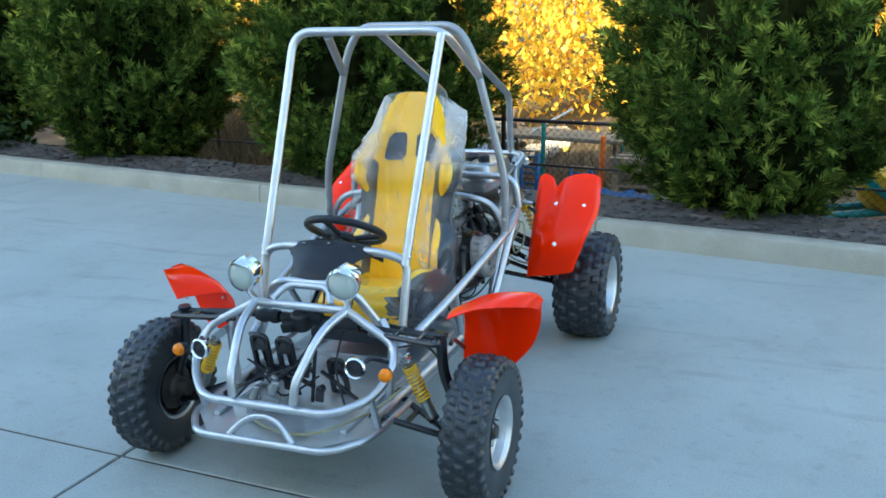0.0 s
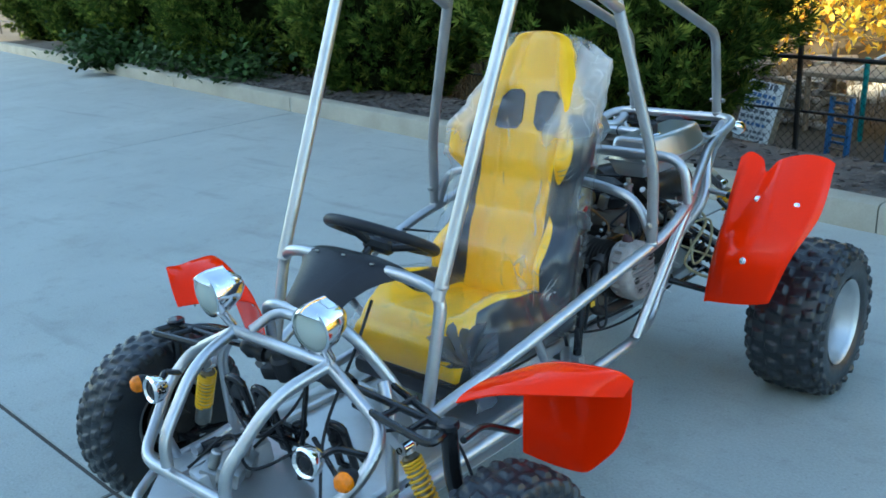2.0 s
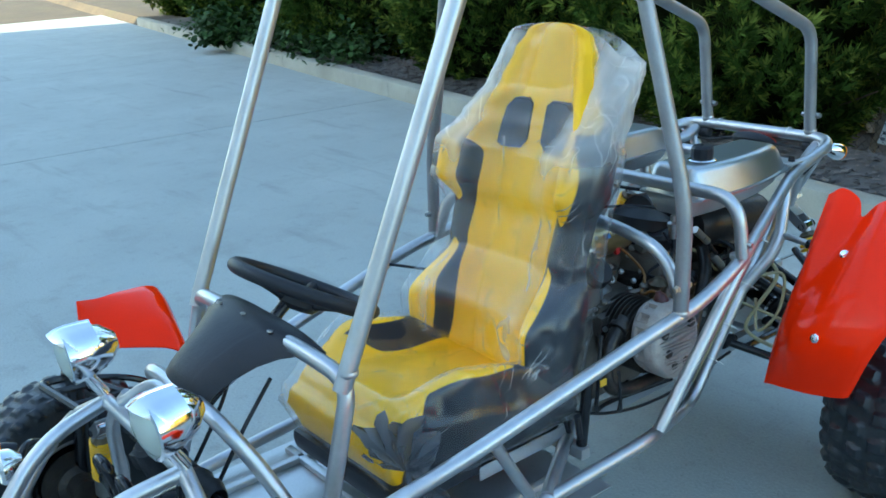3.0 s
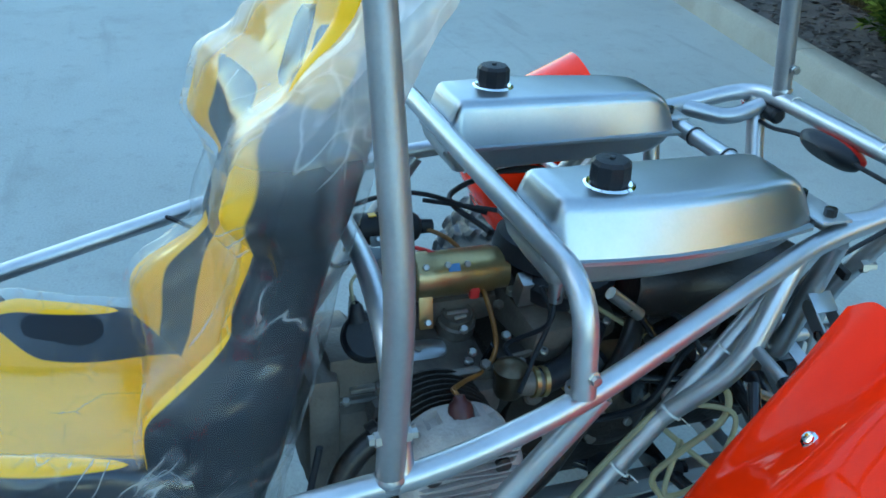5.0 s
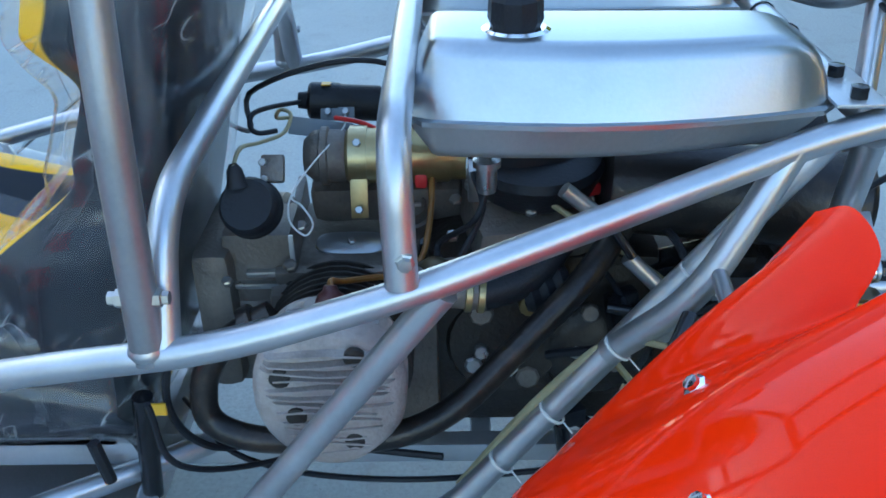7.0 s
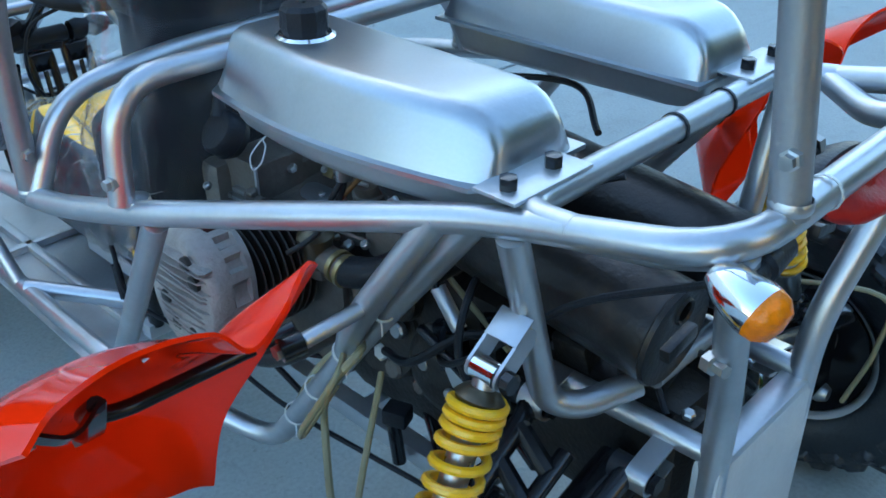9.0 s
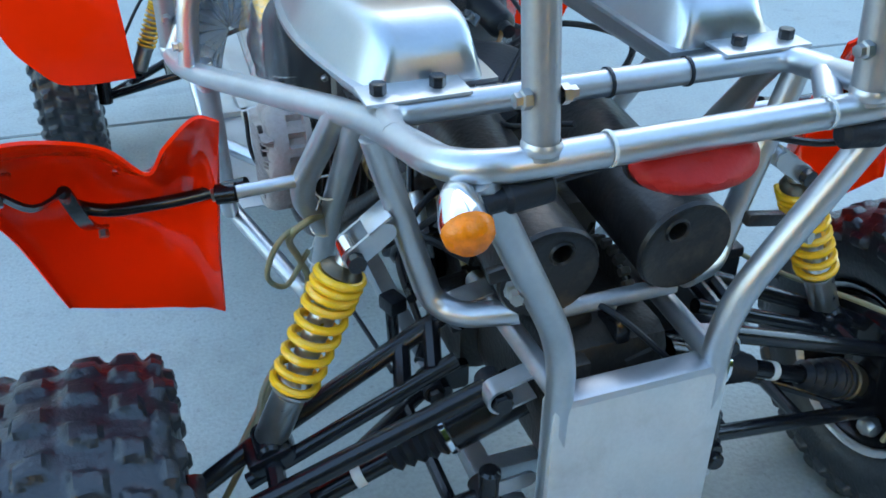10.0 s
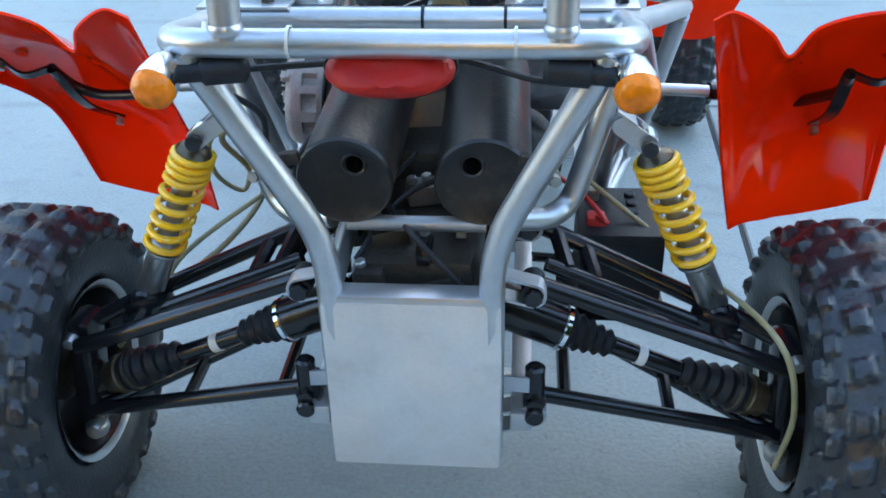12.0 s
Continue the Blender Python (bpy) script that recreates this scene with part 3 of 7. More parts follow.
# kerb stones with joints
kerb = tagged(new("kerb"), "weathered pale concrete kerb round the bed", "kerb", kind="structure")
cuts = [-17, -14.2, -11.3, -8.6, -5.69, -2.75, 0.3, 3.3, 6.4, 9.4, 12.4]
for a, b in zip(cuts, cuts[1:]):
    secs = []
    for k in range(13):
        u = a + 0.004 + (b - a - 0.008) * k / 12
        w = 0.004 * noise.noise(Vector((u * 1.5, 0, 7)))
        secs.append([along(u, v, z) for v, z in ((0.0 + w, -0.05), (0.004 + w, 0.12), (0.012 + w, 0.142), (0.03 + w, 0.152 + w), (0.13, 0.154 + w), (0.145, 0.146), (0.15, 0.12), (0.15, -0.05))])
    part("kerb_stone", loft(secs), KERB, kerb, smooth=35)

# concrete slabs with open joints
paving = tagged(new("pavement"), "pale worn concrete yard in large slabs", "pavement", kind="structure")


def slab_poly(pts, z0=-0.12):
    bm = bmesh.new()
    c = sum((Vector((x, y, 0)) for x, y in pts), Vector()) / len(pts)
    rings = []
    for inset, z in ((0.0, z0), (0.0, -0.006), (0.006, 0.0)):
        ring = []
        for x, y in pts:
            d = c - Vector((x, y, 0))
            d.normalize()
            ring.append(bm.verts.new((x + d.x * inset, y + d.y * inset, z)))
        rings.append(ring)
    for a, b in zip(rings, rings[1:]):
        for i in range(len(pts)):
            k = (i + 1) % len(pts)
            bm.faces.new((a[i], a[k], b[k], b[i]))
    bm.faces.new(rings[-1])
    return bm


def row_line(i, x):
    return [-10.6, -5.35, -0.2][i] - 0.06 * x if i < 3 else line_y(x) + 0.02


def col_line(j, y):
    return [-21, -15.9, -10.8, -5.75, -0.725, 4.3, 9.3, 14][j] + 0.05 * y


def meet(i, j):
    x = 0.0
    for _ in range(8):
        y = row_line(i, x)
        x = col_line(j, y)
    return x, row_line(i, x)


G = 0.006
for i in range(3):
    for j in range(7):
        p = [meet(i, j), meet(i, j + 1), meet(i + 1, j + 1), meet(i + 1, j)]
        q = [(p[0][0] + G, p[0][1] + G), (p[1][0] - G, p[1][1] + G), (p[2][0] - G, p[2][1] - G), (p[3][0] + G, p[3][1] - G)]
        part("slab", slab_poly(q), CONCRETE, paving, smooth=0)
bm = bmesh.new()
slab(bm, (36, 16, 0.05), (-3, -4.2, -0.03), turn(0, 0, -7), 0)
part("joint_bed", bm, SEAL, paving, smooth=0)


# conifers
def spray(bm, p, d, size, rnd, tip):
    """One feathery cypress spray: three narrow blades fanned about a stem."""
    side = d.cross(Vector((rnd.uniform(-1, 1), rnd.uniform(-1, 1), rnd.uniform(-1, 1)))).normalized()
    for k in (-1, 0, 1):
        u = (d + side * k * rnd.uniform(0.4, 0.8)).normalized()
        L = size * (1 if k == 0 else 0.75) * rnd.uniform(0.8, 1.2)
        w = (side - u * side.dot(u)).normalized() * L * 0.1
        f = bm.faces.new((bm.verts.new(p), bm.verts.new(p + u * L * 0.45 + w), bm.verts.new(p + u * L), bm.verts.new(p + u * L * 0.45 - w)))
        f.material_index = tip


def conifer(seed, height, radius, plumes):
    """A bushy cypress: upswept plumes of fine sprays, with dark gaps where the near-black shell shows."""
    rnd = random.Random(seed)
    tree = thing("cypress_tree", "dense dark green cypress tree in the mulch bed", "tree", "conifers along the kerb")
    bm = bmesh.new()
    pipe(bm, [(0, 0, -0.1), (0.02, 0.01, height * 0.4), (0, 0, height * 0.92)], 0.09, 0.1, 10, taper=0.015)
    for i in range(26):
        z = 0.12 + height * 0.8 * i / 26
        a = i * 2.4
        r = radius * 0.75 * (1 - z / height) ** 0.6
        pipe(bm, [(0, 0, z), (math.cos(a) * r * 0.5, math.sin(a) * r * 0.5, z + 0.12), (math.cos(a) * r, math.sin(a) * r, z + 0.35)], 0.02, 0.1, 6, taper=0.005)
    part("trunk", bm, BARK, tree)

    def shape(z, a):
        h = z / height
        base = min(1, 0.45 + 0.55 * (h / 0.16) ** 0.7) * (1 - 0.82 * max(0, (h - 0.22) / 0.78) ** 1.5) if h > 0 else 0.4
        lump = 1 + 0.12 * noise.noise(Vector((math.cos(a) * 1.8 + seed, math.sin(a) * 1.8, z * 1.6))) + 0.08 * noise.noise(Vector((math.cos(a) * 5, math.sin(a) * 5 + seed, z * 4)))
        return radius * base * lump
    bm = bmesh.new()
    tops = 60
    for number in range(plumes + tops):
        z = height * 0.94 * rnd.random() ** 1.05
        a = rnd.uniform(0, 2 * math.pi)
        out = Vector((math.cos(a), math.sin(a), 0))
        L = rnd.uniform(0.4, 0.75)
        axis = (out + Vector((rnd.uniform(-0.35, 0.35), rnd.uniform(-0.35, 0.35), rnd.uniform(0.5, 1.4)))).normalized()
        root = out * (shape(z, a) * (1.04 - 0.22 * rnd.random()) - axis.dot(out) * L * 0.9) + Vector((0, 0, z - axis.z * L * 0.3))
        if number >= plumes:   # leaders that close the crown to a tip
            q = ((number - plumes) / tops) ** 0.6
            axis = (out * q * 0.7 + Vector((0, 0, 1))).normalized()
            root = out * q * shape(height * 0.88, a) * 0.75 + Vector((0, 0, height * (0.96 - 0.2 * q * q) - L * 0.25))
        for j in range(11):
            q = (j + 0.8) / 11.5
            off = Vector((rnd.gauss(0, 1), rnd.gauss(0, 1), rnd.gauss(0, 1)))
            off = (off - axis * off.dot(axis)).normalized()
            stem = (axis + off * (0.75 if j < 10 else 0.1)).normalized()
            base, l = root + axis * L * q, L * (0.42 - 0.24 * q)
            for i in range(10):
                k = (i + 0.5) / 10
                o = Vector((rnd.gauss(0, 1), rnd.gauss(0, 1), rnd.gauss(0, 1)))
                o = (o - stem * o.dot(stem)).normalized()
                d = (stem * rnd.uniform(0.7, 1.1) + o * rnd.uniform(0.3, 0.8)).normalized()
                spray(bm, base + stem * l * k + o * 0.1 * l * (1 - k), d, rnd.uniform(0.055, 0.105), rnd, 1 if q * 0.5 + k * 0.5 > 0.55 and rnd.random() < 0.5 else 0)
    part("crown", bm, [CYPRESS, CYPRESS_TIP], tree, smooth=0)
    # closed shell inside the crown, coloured like the shade between the plumes
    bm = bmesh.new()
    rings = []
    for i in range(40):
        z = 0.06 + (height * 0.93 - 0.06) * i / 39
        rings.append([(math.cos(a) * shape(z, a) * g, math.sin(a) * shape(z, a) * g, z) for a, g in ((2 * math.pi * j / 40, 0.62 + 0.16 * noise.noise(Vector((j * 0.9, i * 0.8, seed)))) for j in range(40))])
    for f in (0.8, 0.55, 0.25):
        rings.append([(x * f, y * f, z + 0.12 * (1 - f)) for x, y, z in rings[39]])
    part("dark_core", loft(rings), CYPRESS_IN, tree)
    return tree


first = conifer(1, 4.2, 1.27, 520)
second = conifer(2, 4.0, 1.1, 500)
first.matrix_basis = pose(-2.15, 5.12, -0.08, 0, 0, 0)
second.matrix_basis = pose(1.27, 4.5, -0.08, 0, 0, 40)
for src, x, y, turn_z in ((second, -5.2, 5.72, 200), (first, -8.3, 6.35, 120), (second, -11.2, 6.95, 300), (first, -14.0, 7.5, 10), (second, -16.8, 8.1, 90)):
    copy_thing(src, pose(x, y, -0.08, 0, 0, turn_z) @ Matrix.Scale(1.1 if src is second else 1.0, 4))

# low ivy and weeds spilling over the kerb
def leaf_patch(name, label, category, spots, count, size, material, spread, height, seed):
    rnd = random.Random(seed)
    bm = bmesh.new()
    for _ in range(count):
        cx, cy, cz = rnd.choice(spots)
        p = Vector((cx + rnd.gauss(0, spread), cy + rnd.gauss(0, spread), 0))
        g = 0.0 if (p - along(0, 0)).dot(KOUT) < 0 else 0.15
        p.z = max(g, cz) + abs(rnd.gauss(0, height))
        q = Matrix.Rotation(rnd.uniform(0, 6.28), 3, "Z") @ Matrix.Rotation(rnd.uniform(-1.0, 1.0), 3, "X")
        s = size * rnd.uniform(0.6, 1.3)
        bm.faces.new([bm.verts.new(p + q @ Vector(c) * s) for c in ((0, -1, 0), (0.7, -0.3, 0.12), (0.45, 0.6, 0), (0, 1, -0.15), (-0.45, 0.6, 0), (-0.7, -0.3, 0.12))])
    return tagged(part(name, bm, material, smooth=0), label, category, kind="stuff")


spots = [tuple(along(u, 0.35, 0.15)) for u in (-7.3, -8.2, -9.0, -9.8, -10.6, -11.4, -12.2, -13)] + [tuple(along(u, 0.7, 0.2)) for u in (-8, -9.5, -11, -12.5)]
leaf_patch("ivy", "low green ivy and weeds on the bed edge", "ivy", spots, 3600, 0.045, IVY, 0.22, 0.16, 4)
leaf_patch("shrub", "bluish green weed clump spilling over the kerb", "shrub", [tuple(along(-10.9, 0.02, 0.1)), tuple(along(-11.1, 0.1, 0.2))], 900, 0.06, IVY, 0.17, 0.16, 6)


def dry_grass(name, label, zones, seed):
    """Thin dry blades and stalks standing in loose tufts; zones give u, v, spread, height and count."""
    rnd = random.Random(seed)
    bm = bmesh.new()
    for u, v, spread, tall, count in zones:
        for _ in range(count):
            uu, vv = u + rnd.gauss(0, spread), max(1.75, v + rnd.gauss(0, spread * 0.6))
            p = along(uu, vv, ground_height(vv) - 0.03)
            h = tall * rnd.uniform(0.35, 1.1)
            lean = Vector((rnd.gauss(0, 0.3), rnd.gauss(0, 0.3), 0)) * h
            w = Matrix.Rotation(rnd.uniform(0, 3.14), 3, "Z") @ Vector((rnd.uniform(0.002, 0.005), 0, 0))
            m = p + lean * 0.35 + Vector((0, 0, h * 0.6))
            e = p + lean + Vector((0, 0, h))
            a, b, c, d = (bm.verts.new(q) for q in (p + w, p - w, m - w * 0.8, m + w * 0.8))
            bm.faces.new((a, b, c, d))
            bm.faces.new((d, c, bm.verts.new(e)))
    return tagged(part(name, bm, DRY_GRASS, smooth=0), label, "grass", kind="stuff")


dry_grass("dry_weeds", "dry brown grass and weeds behind the bed",
          [(u, v, 0.4, 0.5, 700) for u in (-4.6, -3.9, -6.2, -7.0) for v in (2.1, 3.1)] + [(u, 4.4, 0.3, 0.35, 500) for u in (-0.4, -0.9)] + [(u, 5.0, 0.6, 1.1, 900) for u in (-6.8, -7.6, -8.6, -9.6)] + [(u, 6.0, 1.0, 0.5, 600) for u in (-7, -5, -3, -1)], 8)

# fence behind the bed
fence = tagged(thing("fence", "black steel post and rail fence with wire mesh", "fence"))
FV = 2.6
for u0 in range(-14, 12, 1):
    u = u0 * 2.0 + 0.22
    p = along(u, FV, -0.75)
    bm = pipe(bmesh.new(), [p, p + Vector((0, 0, 1.27)), p + Vector((0, 0, 1.3)) + KOUT * 0.0], 0.024, 0.01, 8)
    pipe(bm, [p + Vector((0, 0, 1.27)), p + Vector((-0.03, -0.08, 1.55))], 0.012, 0, 6)
    part("post", bm, FENCE, fence)
for z in (0.46, 0.02):
    part("rail", tube([along(-28, FV, z), along(24, FV, z)], 0.019 if z > 0.3 else 0.012, 0, 8), FENCE, fence)
bm = bmesh.new()
W = 0.0016
u = -8.0
while u < 6:
    for sgn in (1, -1):
        a, b = along(u, FV, -0.6), along(u + sgn * 1.05, FV, 0.45)
        n = (b - a).cross(KOUT).normalized() * W
        bm.faces.new([bm.verts.new(q) for q in (a + n, b + n, b - n, a - n)])
    u += 0.075
part("wire_mesh", bm, FENCE, fence, "fine diamond wire mesh", smooth=0)

# things on the lower ground behind the fence
LOW = -0.65


def rock(at, size, seed):
    bm = bmesh.new()
    bmesh.ops.create_icosphere(bm, subdivisions=2, radius=1)
    for v in bm.verts:
        v.co *= 1 + 0.35 * noise.noise(v.co * 1.3 + Vector((seed * 3.1, 0, 0)))
        v.co.z = max(-0.6, min(0.6, v.co.z))
    bmesh.ops.scale(bm, vec=size, verts=bm.verts)
    bmesh.ops.translate(bm, vec=at, verts=bm.verts)
    return tagged(part("rock", bm, ROCK, smooth=25), "pale rough block of quarry stone", "rock", "stone pile")


rnd = random.Random(21)
for i in range(90):
    row = i // 15
    u, v = -3.65 + 0.85 * ((i % 15) + 0.5 * (row % 2) + rnd.uniform(-0.4, 0.4)) / 15, 5.0 + 0.04 * row + rnd.uniform(-0.08, 0.08)
    rock(along(u, v, LOW + 0.04 + row * 0.08 + rnd.uniform(-0.015, 0.015)), (0.045 * rnd.uniform(0.6, 1.5), 0.06 * rnd.uniform(0.7, 1.3), 0.05 * rnd.uniform(0.7, 1.3)), i)
for i in range(16):
    u, v = rnd.uniform(-5.5, -3.0), rnd.uniform(6.2, 8.5)
    sz = rnd.uniform(0.1, 0.22)
    rock(along(u, v, ground_height(v) + sz * 0.3), (sz * 1.3, sz, sz * 0.7), 100 + i)


def pallet_stack(at, rz, n, material, label):
    t = thing("pallet_stack", label, "pallets", "pallets behind the fence")
    for i in range(n):
        for j in range(5):
            part("board", block((1.0, 0.09, 0.02), (0, -0.4 + j * 0.2, 0.13 + i * 0.15), None, 0), material, t, smooth=0)
        for j in (-0.42, 0, 0.42):
            part("bearer", block((0.08, 0.9, 0.09), (j, 0, 0.065 + i * 0.15), None, 0), material, t, smooth=0)
    t.matrix_basis = pose(*at, 0, 0, rz)
    return t




def slat_rack(at, rz, width, height, lean):
    """A narrow upright rack: two posts with thin cross slats."""
    t = thing("slat_rack", "blue painted upright wooden rack with thin slats", "rack", "racks behind the fence")
    for x in (-width / 2, width / 2):
        part("post", block((0.035, 0.05, height), (x, 0, height / 2), turn(lean, 0, 0), 0.004), BLUE_WOOD, t)
    for i in range(8):
        z = height * (0.12 + 0.11 * i)
        part("slat", block((width, 0.012, 0.022), (0, 0.005 - math.tan(radians(lean)) * (z - height / 2), z), turn(lean + 12, 0, 0), 0.002), BLUE_WOOD if i % 3 else WOOD, t)
    part("top_board", block((width + 0.05, 0.06, 0.02), (0, -math.tan(radians(lean)) * height / 2, height + 0.008), None, 0.003), WOOD, t)
    t.matrix_basis = pose(*at, 0, 0, rz)


slat_rack(along(-1.23, 3.3, LOW), -8, 0.22, 0.53, -4)
slat_rack(along(-2.13, 3.9, LOW), -20, 0.22, 0.57, -4)
for u, v, h in ((-2.3, 4.6, 0.85), (-1.35, 4.8, 0.85), (-3.0, 5.2, 0.9), (-1.0, 5.2, 0.8)):
    tagged(part("marker_post", tube([along(u, v, LOW), along(u + 0.02, v, LOW + h)], 0.028, 0, 8), TEAL if h < 0.86 else BARK), "dark weathered post on the lower ground", "post", "posts behind the fence")
bm = slab(bmesh.new(), (1.9, 0.7, 0.05), along(-2.2, 5.0, LOW + 0.62), turn(0, 0, -14), 0.01)
table = tagged(part("work_bench", bm, WOOD), "long weathered bench on the lower ground", "bench")
for u in (-3.0, -1.4):
    for v in (4.75, 5.25):
        part("leg", tube([along(u, v, LOW), along(u, v, LOW + 0.6)], 0.035, 0, 6), WOOD, table)
pallet_stack(along(-0.6, 4.2, LOW), -10, 4, WOOD, "stack of weathered wooden pallets")
pallet_stack(along(-3.9, 4.6, LOW), 20, 5, WOOD, "stack of weathered wooden pallets")

sign = thing("sign_board", "white notice board with blue bars on wooden posts", "sign", at=(0, 0, 0))
part("board", block((0.32, 0.02, 0.56), (0, 0, 0.62), None, 0.003), SIGN_WHITE, sign)
for x in (-0.18, 0.18):
    part("post", block((0.05, 0.05, 1.0), (x, 0.04, 0.43), None, 0.006), WOOD, sign)
part("cap_board", block((0.42, 0.07, 0.03), (0, 0.02, 0.945), None, 0.004), WOOD, sign)
rnd = random.Random(9)
for i, (z, h, m) in enumerate(((0.86, 0.06, SIGN_GREY), (0.77, 0.035, SIGN_BLUE), (0.71, 0.035, SIGN_BLUE), (0.62, 0.03, SIGN_GREY), (0.56, 0.03, SIGN_GREY), (0.5, 0.03, SIGN_BLUE), (0.43, 0.025, SIGN_GREY), (0.38, 0.025, SIGN_GREY))):
    x = -0.145
    while x < 0.1:
        w = rnd.uniform(0.02, 0.05)
        part("text_bar", block((w, 0.004, h), (x + w / 2, -0.012, z), None, 0), m, sign, smooth=0)
        x += w + 0.012
sign.matrix_basis = pose(*along(-2.53, 2.9, -0.72), -18, 12, 14)

mach = thing("yard_machine", "teal mixing machine with a yellow drum", "machine")
part("drum", turned([(0.16, 0), (0.32, 0.12), (0.36, 0.3), (0.36, 0.45), (0.2, 0.6), (0, 0.6)], (0, 0, 0.62), (0.5, -0.2, 0.7), 28), YELLOW_PAINT, mach, "yellow drum")
part("ring_gear", turned([(0.37, 0.26), (0.41, 0.26), (0.41, 0.34), (0.37, 0.34)], (0, 0, 0.62), (0.5, -0.2, 0.7), 28), TEAL, mach)
bm = pipe(bmesh.new(), [(-0.5, -0.2, 0.0), (-0.45, -0.2, 0.5), (0.45, -0.2, 0.6), (0.5, -0.2, 0.0)], 0.05, 0.08, 10)
pipe(bm, [(-0.5, 0.25, 0.0), (-0.45, 0.25, 0.5), (0.45, 0.25, 0.6), (0.5, 0.25, 0.0)], 0.05, 0.08, 10)
part("frame", bm, TEAL, mach, "teal painted steel frame")
part("motor", turned(drum(0.14, 0.36, 0.03), (-0.75, 0, 0.42), (1, 0, 0), 20), TEAL, mach)
tagged(part("pole", tube([along(-2.8, 5.0, -0.12), along(-2.45, 5.0, 0.1), along(-2.08, 5.0, 0.3)], 0.014, 0.05, 8), SIGN_WHITE), "thin white pole leaning over the stone pile", "pole")
mach.matrix_basis = pose(*along(1.62, 3.1, LOW), 0, 0, 10) @ Matrix.Scale(0.72, 4)

bm = bmesh.new()
grid = [[bm.verts.new(along(-1.08 + i * 0.055, 3.0 + j * 0.09, LOW + 0.3 + 0.09 * noise.noise(Vector((i * 0.5, j * 0.6, 2))) - 0.3 * ((j - 3) / 4) ** 4)) for i in range(14)] for j in range(8)]
for j in range(7):
    for i in range(13):
        bm.faces.new((grid[j][i], grid[j][i + 1], grid[j + 1][i + 1], grid[j + 1][i]))
for f in bm.faces[:]:
    pass
r = bmesh.ops.solidify(bm, geom=bm.faces[:], thickness=0.01)
tagged(part("tarpaulin", bm, TARP), "creased blue tarpaulin over low boards", "tarpaulin")
tagged(part("timber_stack", block((0.85, 0.5, 0.26), along(-0.72, 3.35, LOW + 0.13), turn(0, 0, -14), 0.01), WOOD), "low stack of timber under the tarpaulin", "timber")
tagged(part("marker_post", tube([along(-1.32, 4.1, LOW), along(-1.3, 4.1, LOW + 0.77)], 0.03, 0, 8), ORANGE), "orange marker post on the lower ground", "post")


# far woods in autumn colour
def woods(seed, u0, u1, v0, v1, n, material, label, z0, z1, size):
    rnd = random.Random(seed)
    bm = bmesh.new()
    for _ in range(n):
        u, v = rnd.uniform(u0, u1), rnd.uniform(v0, v1)
        a, c = rnd.uniform(0, 6.28), rnd.uniform(z0, z1)
        m = 20 if material is AUTUMN else 14
        core = along(u, v, c)
        for _ in range(m):
            p = core + Vector((rnd.gauss(0, 0.45), rnd.gauss(0, 0.45), rnd.gauss(0, 0.4)))
            q = Matrix.Rotation(rnd.uniform(0, 6.28), 3, "Z") @ Matrix.Rotation(rnd.uniform(-1.4, 1.4), 3, "X")
            s = size * rnd.uniform(0.6, 1.3)
            bm.faces.new([bm.verts.new(p + q @ Vector(k) * s) for k in ((0, -1, 0), (0.6, 0, 0.1), (0, 1, 0), (-0.6, 0, 0.1))])
    return tagged(part("woodland_leaves", bm, material, smooth=0), label, "foliage", kind="stuff")


woods(31, -26, 16, 7.5, 17, 10500, AUTUMN, "sunlit yellow autumn foliage of far woods", -0.5, 4.8, 0.07)
woods(32, -30, 18, 18, 27, 1500, WOODS_GREEN, "green foliage of far woods", -0.2, 8.0, 0.17)
bm = bmesh.new()
rnd = random.Random(33)
for i in range(60):
    u, v = rnd.uniform(-28, 16), rnd.uniform(15.5, 26)
    p = along(u, v, -0.6)
    pipe(bm, [p, p + Vector((rnd.uniform(-0.3, 0.3), 0, 4)), p + Vector((rnd.uniform(-0.8, 0.8), 0, 9))], rnd.uniform(0.06, 0.16), 0.3, 7, taper=0.03)
tagged(part("woodland_trunks", bm, BARK), "slim trunks of far woods", "trees", kind="stuff")
house = thing("far_building", "low pale building among far trees", "building")
part("wall", block((9, 5, 2.6), (0, 0, 1.3), None, 0.02), WALL_PAINT, house)
part("roof", block((9.6, 5.6, 0.3), (0, 0, 2.75), None, 0.05), WOOD, house)
for i in range(5):
    part("window", block((0.8, 0.06, 1.0), (-3.4 + i * 1.7, -2.52, 1.5), None, 0.02), BLACK_PLASTIC, house)
house.matrix_basis = pose(*along(-3.5, 27.5, -0.3), 0, 0, -14)

# tall plain building behind the camera, unseen: added to shade the yard and bounce light
bm = bmesh.new()
slab(bm, (44, 6, 8.2), (-1, -11, 4.1), None, 0.02)
tagged(part("shade_wall", bm, WALL_PAINT), "tall plain pale wall, unseen, added to shade the yard", "building", kind="structure")


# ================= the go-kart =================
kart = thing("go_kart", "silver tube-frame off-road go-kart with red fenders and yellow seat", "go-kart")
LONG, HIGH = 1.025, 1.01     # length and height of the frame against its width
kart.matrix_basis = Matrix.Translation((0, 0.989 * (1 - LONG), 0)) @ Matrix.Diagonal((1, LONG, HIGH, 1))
R_MAIN, R_RAIL = 0.0165, 0.0155


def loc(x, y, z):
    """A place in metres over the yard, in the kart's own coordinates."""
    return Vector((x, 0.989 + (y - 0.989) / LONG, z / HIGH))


def pair(name, pts, r, material, label="", radius=0.05, sides=12):
    for s in (1, -1):
        part(name, tube(pts, r, radius, sides, s), material, kart, label)


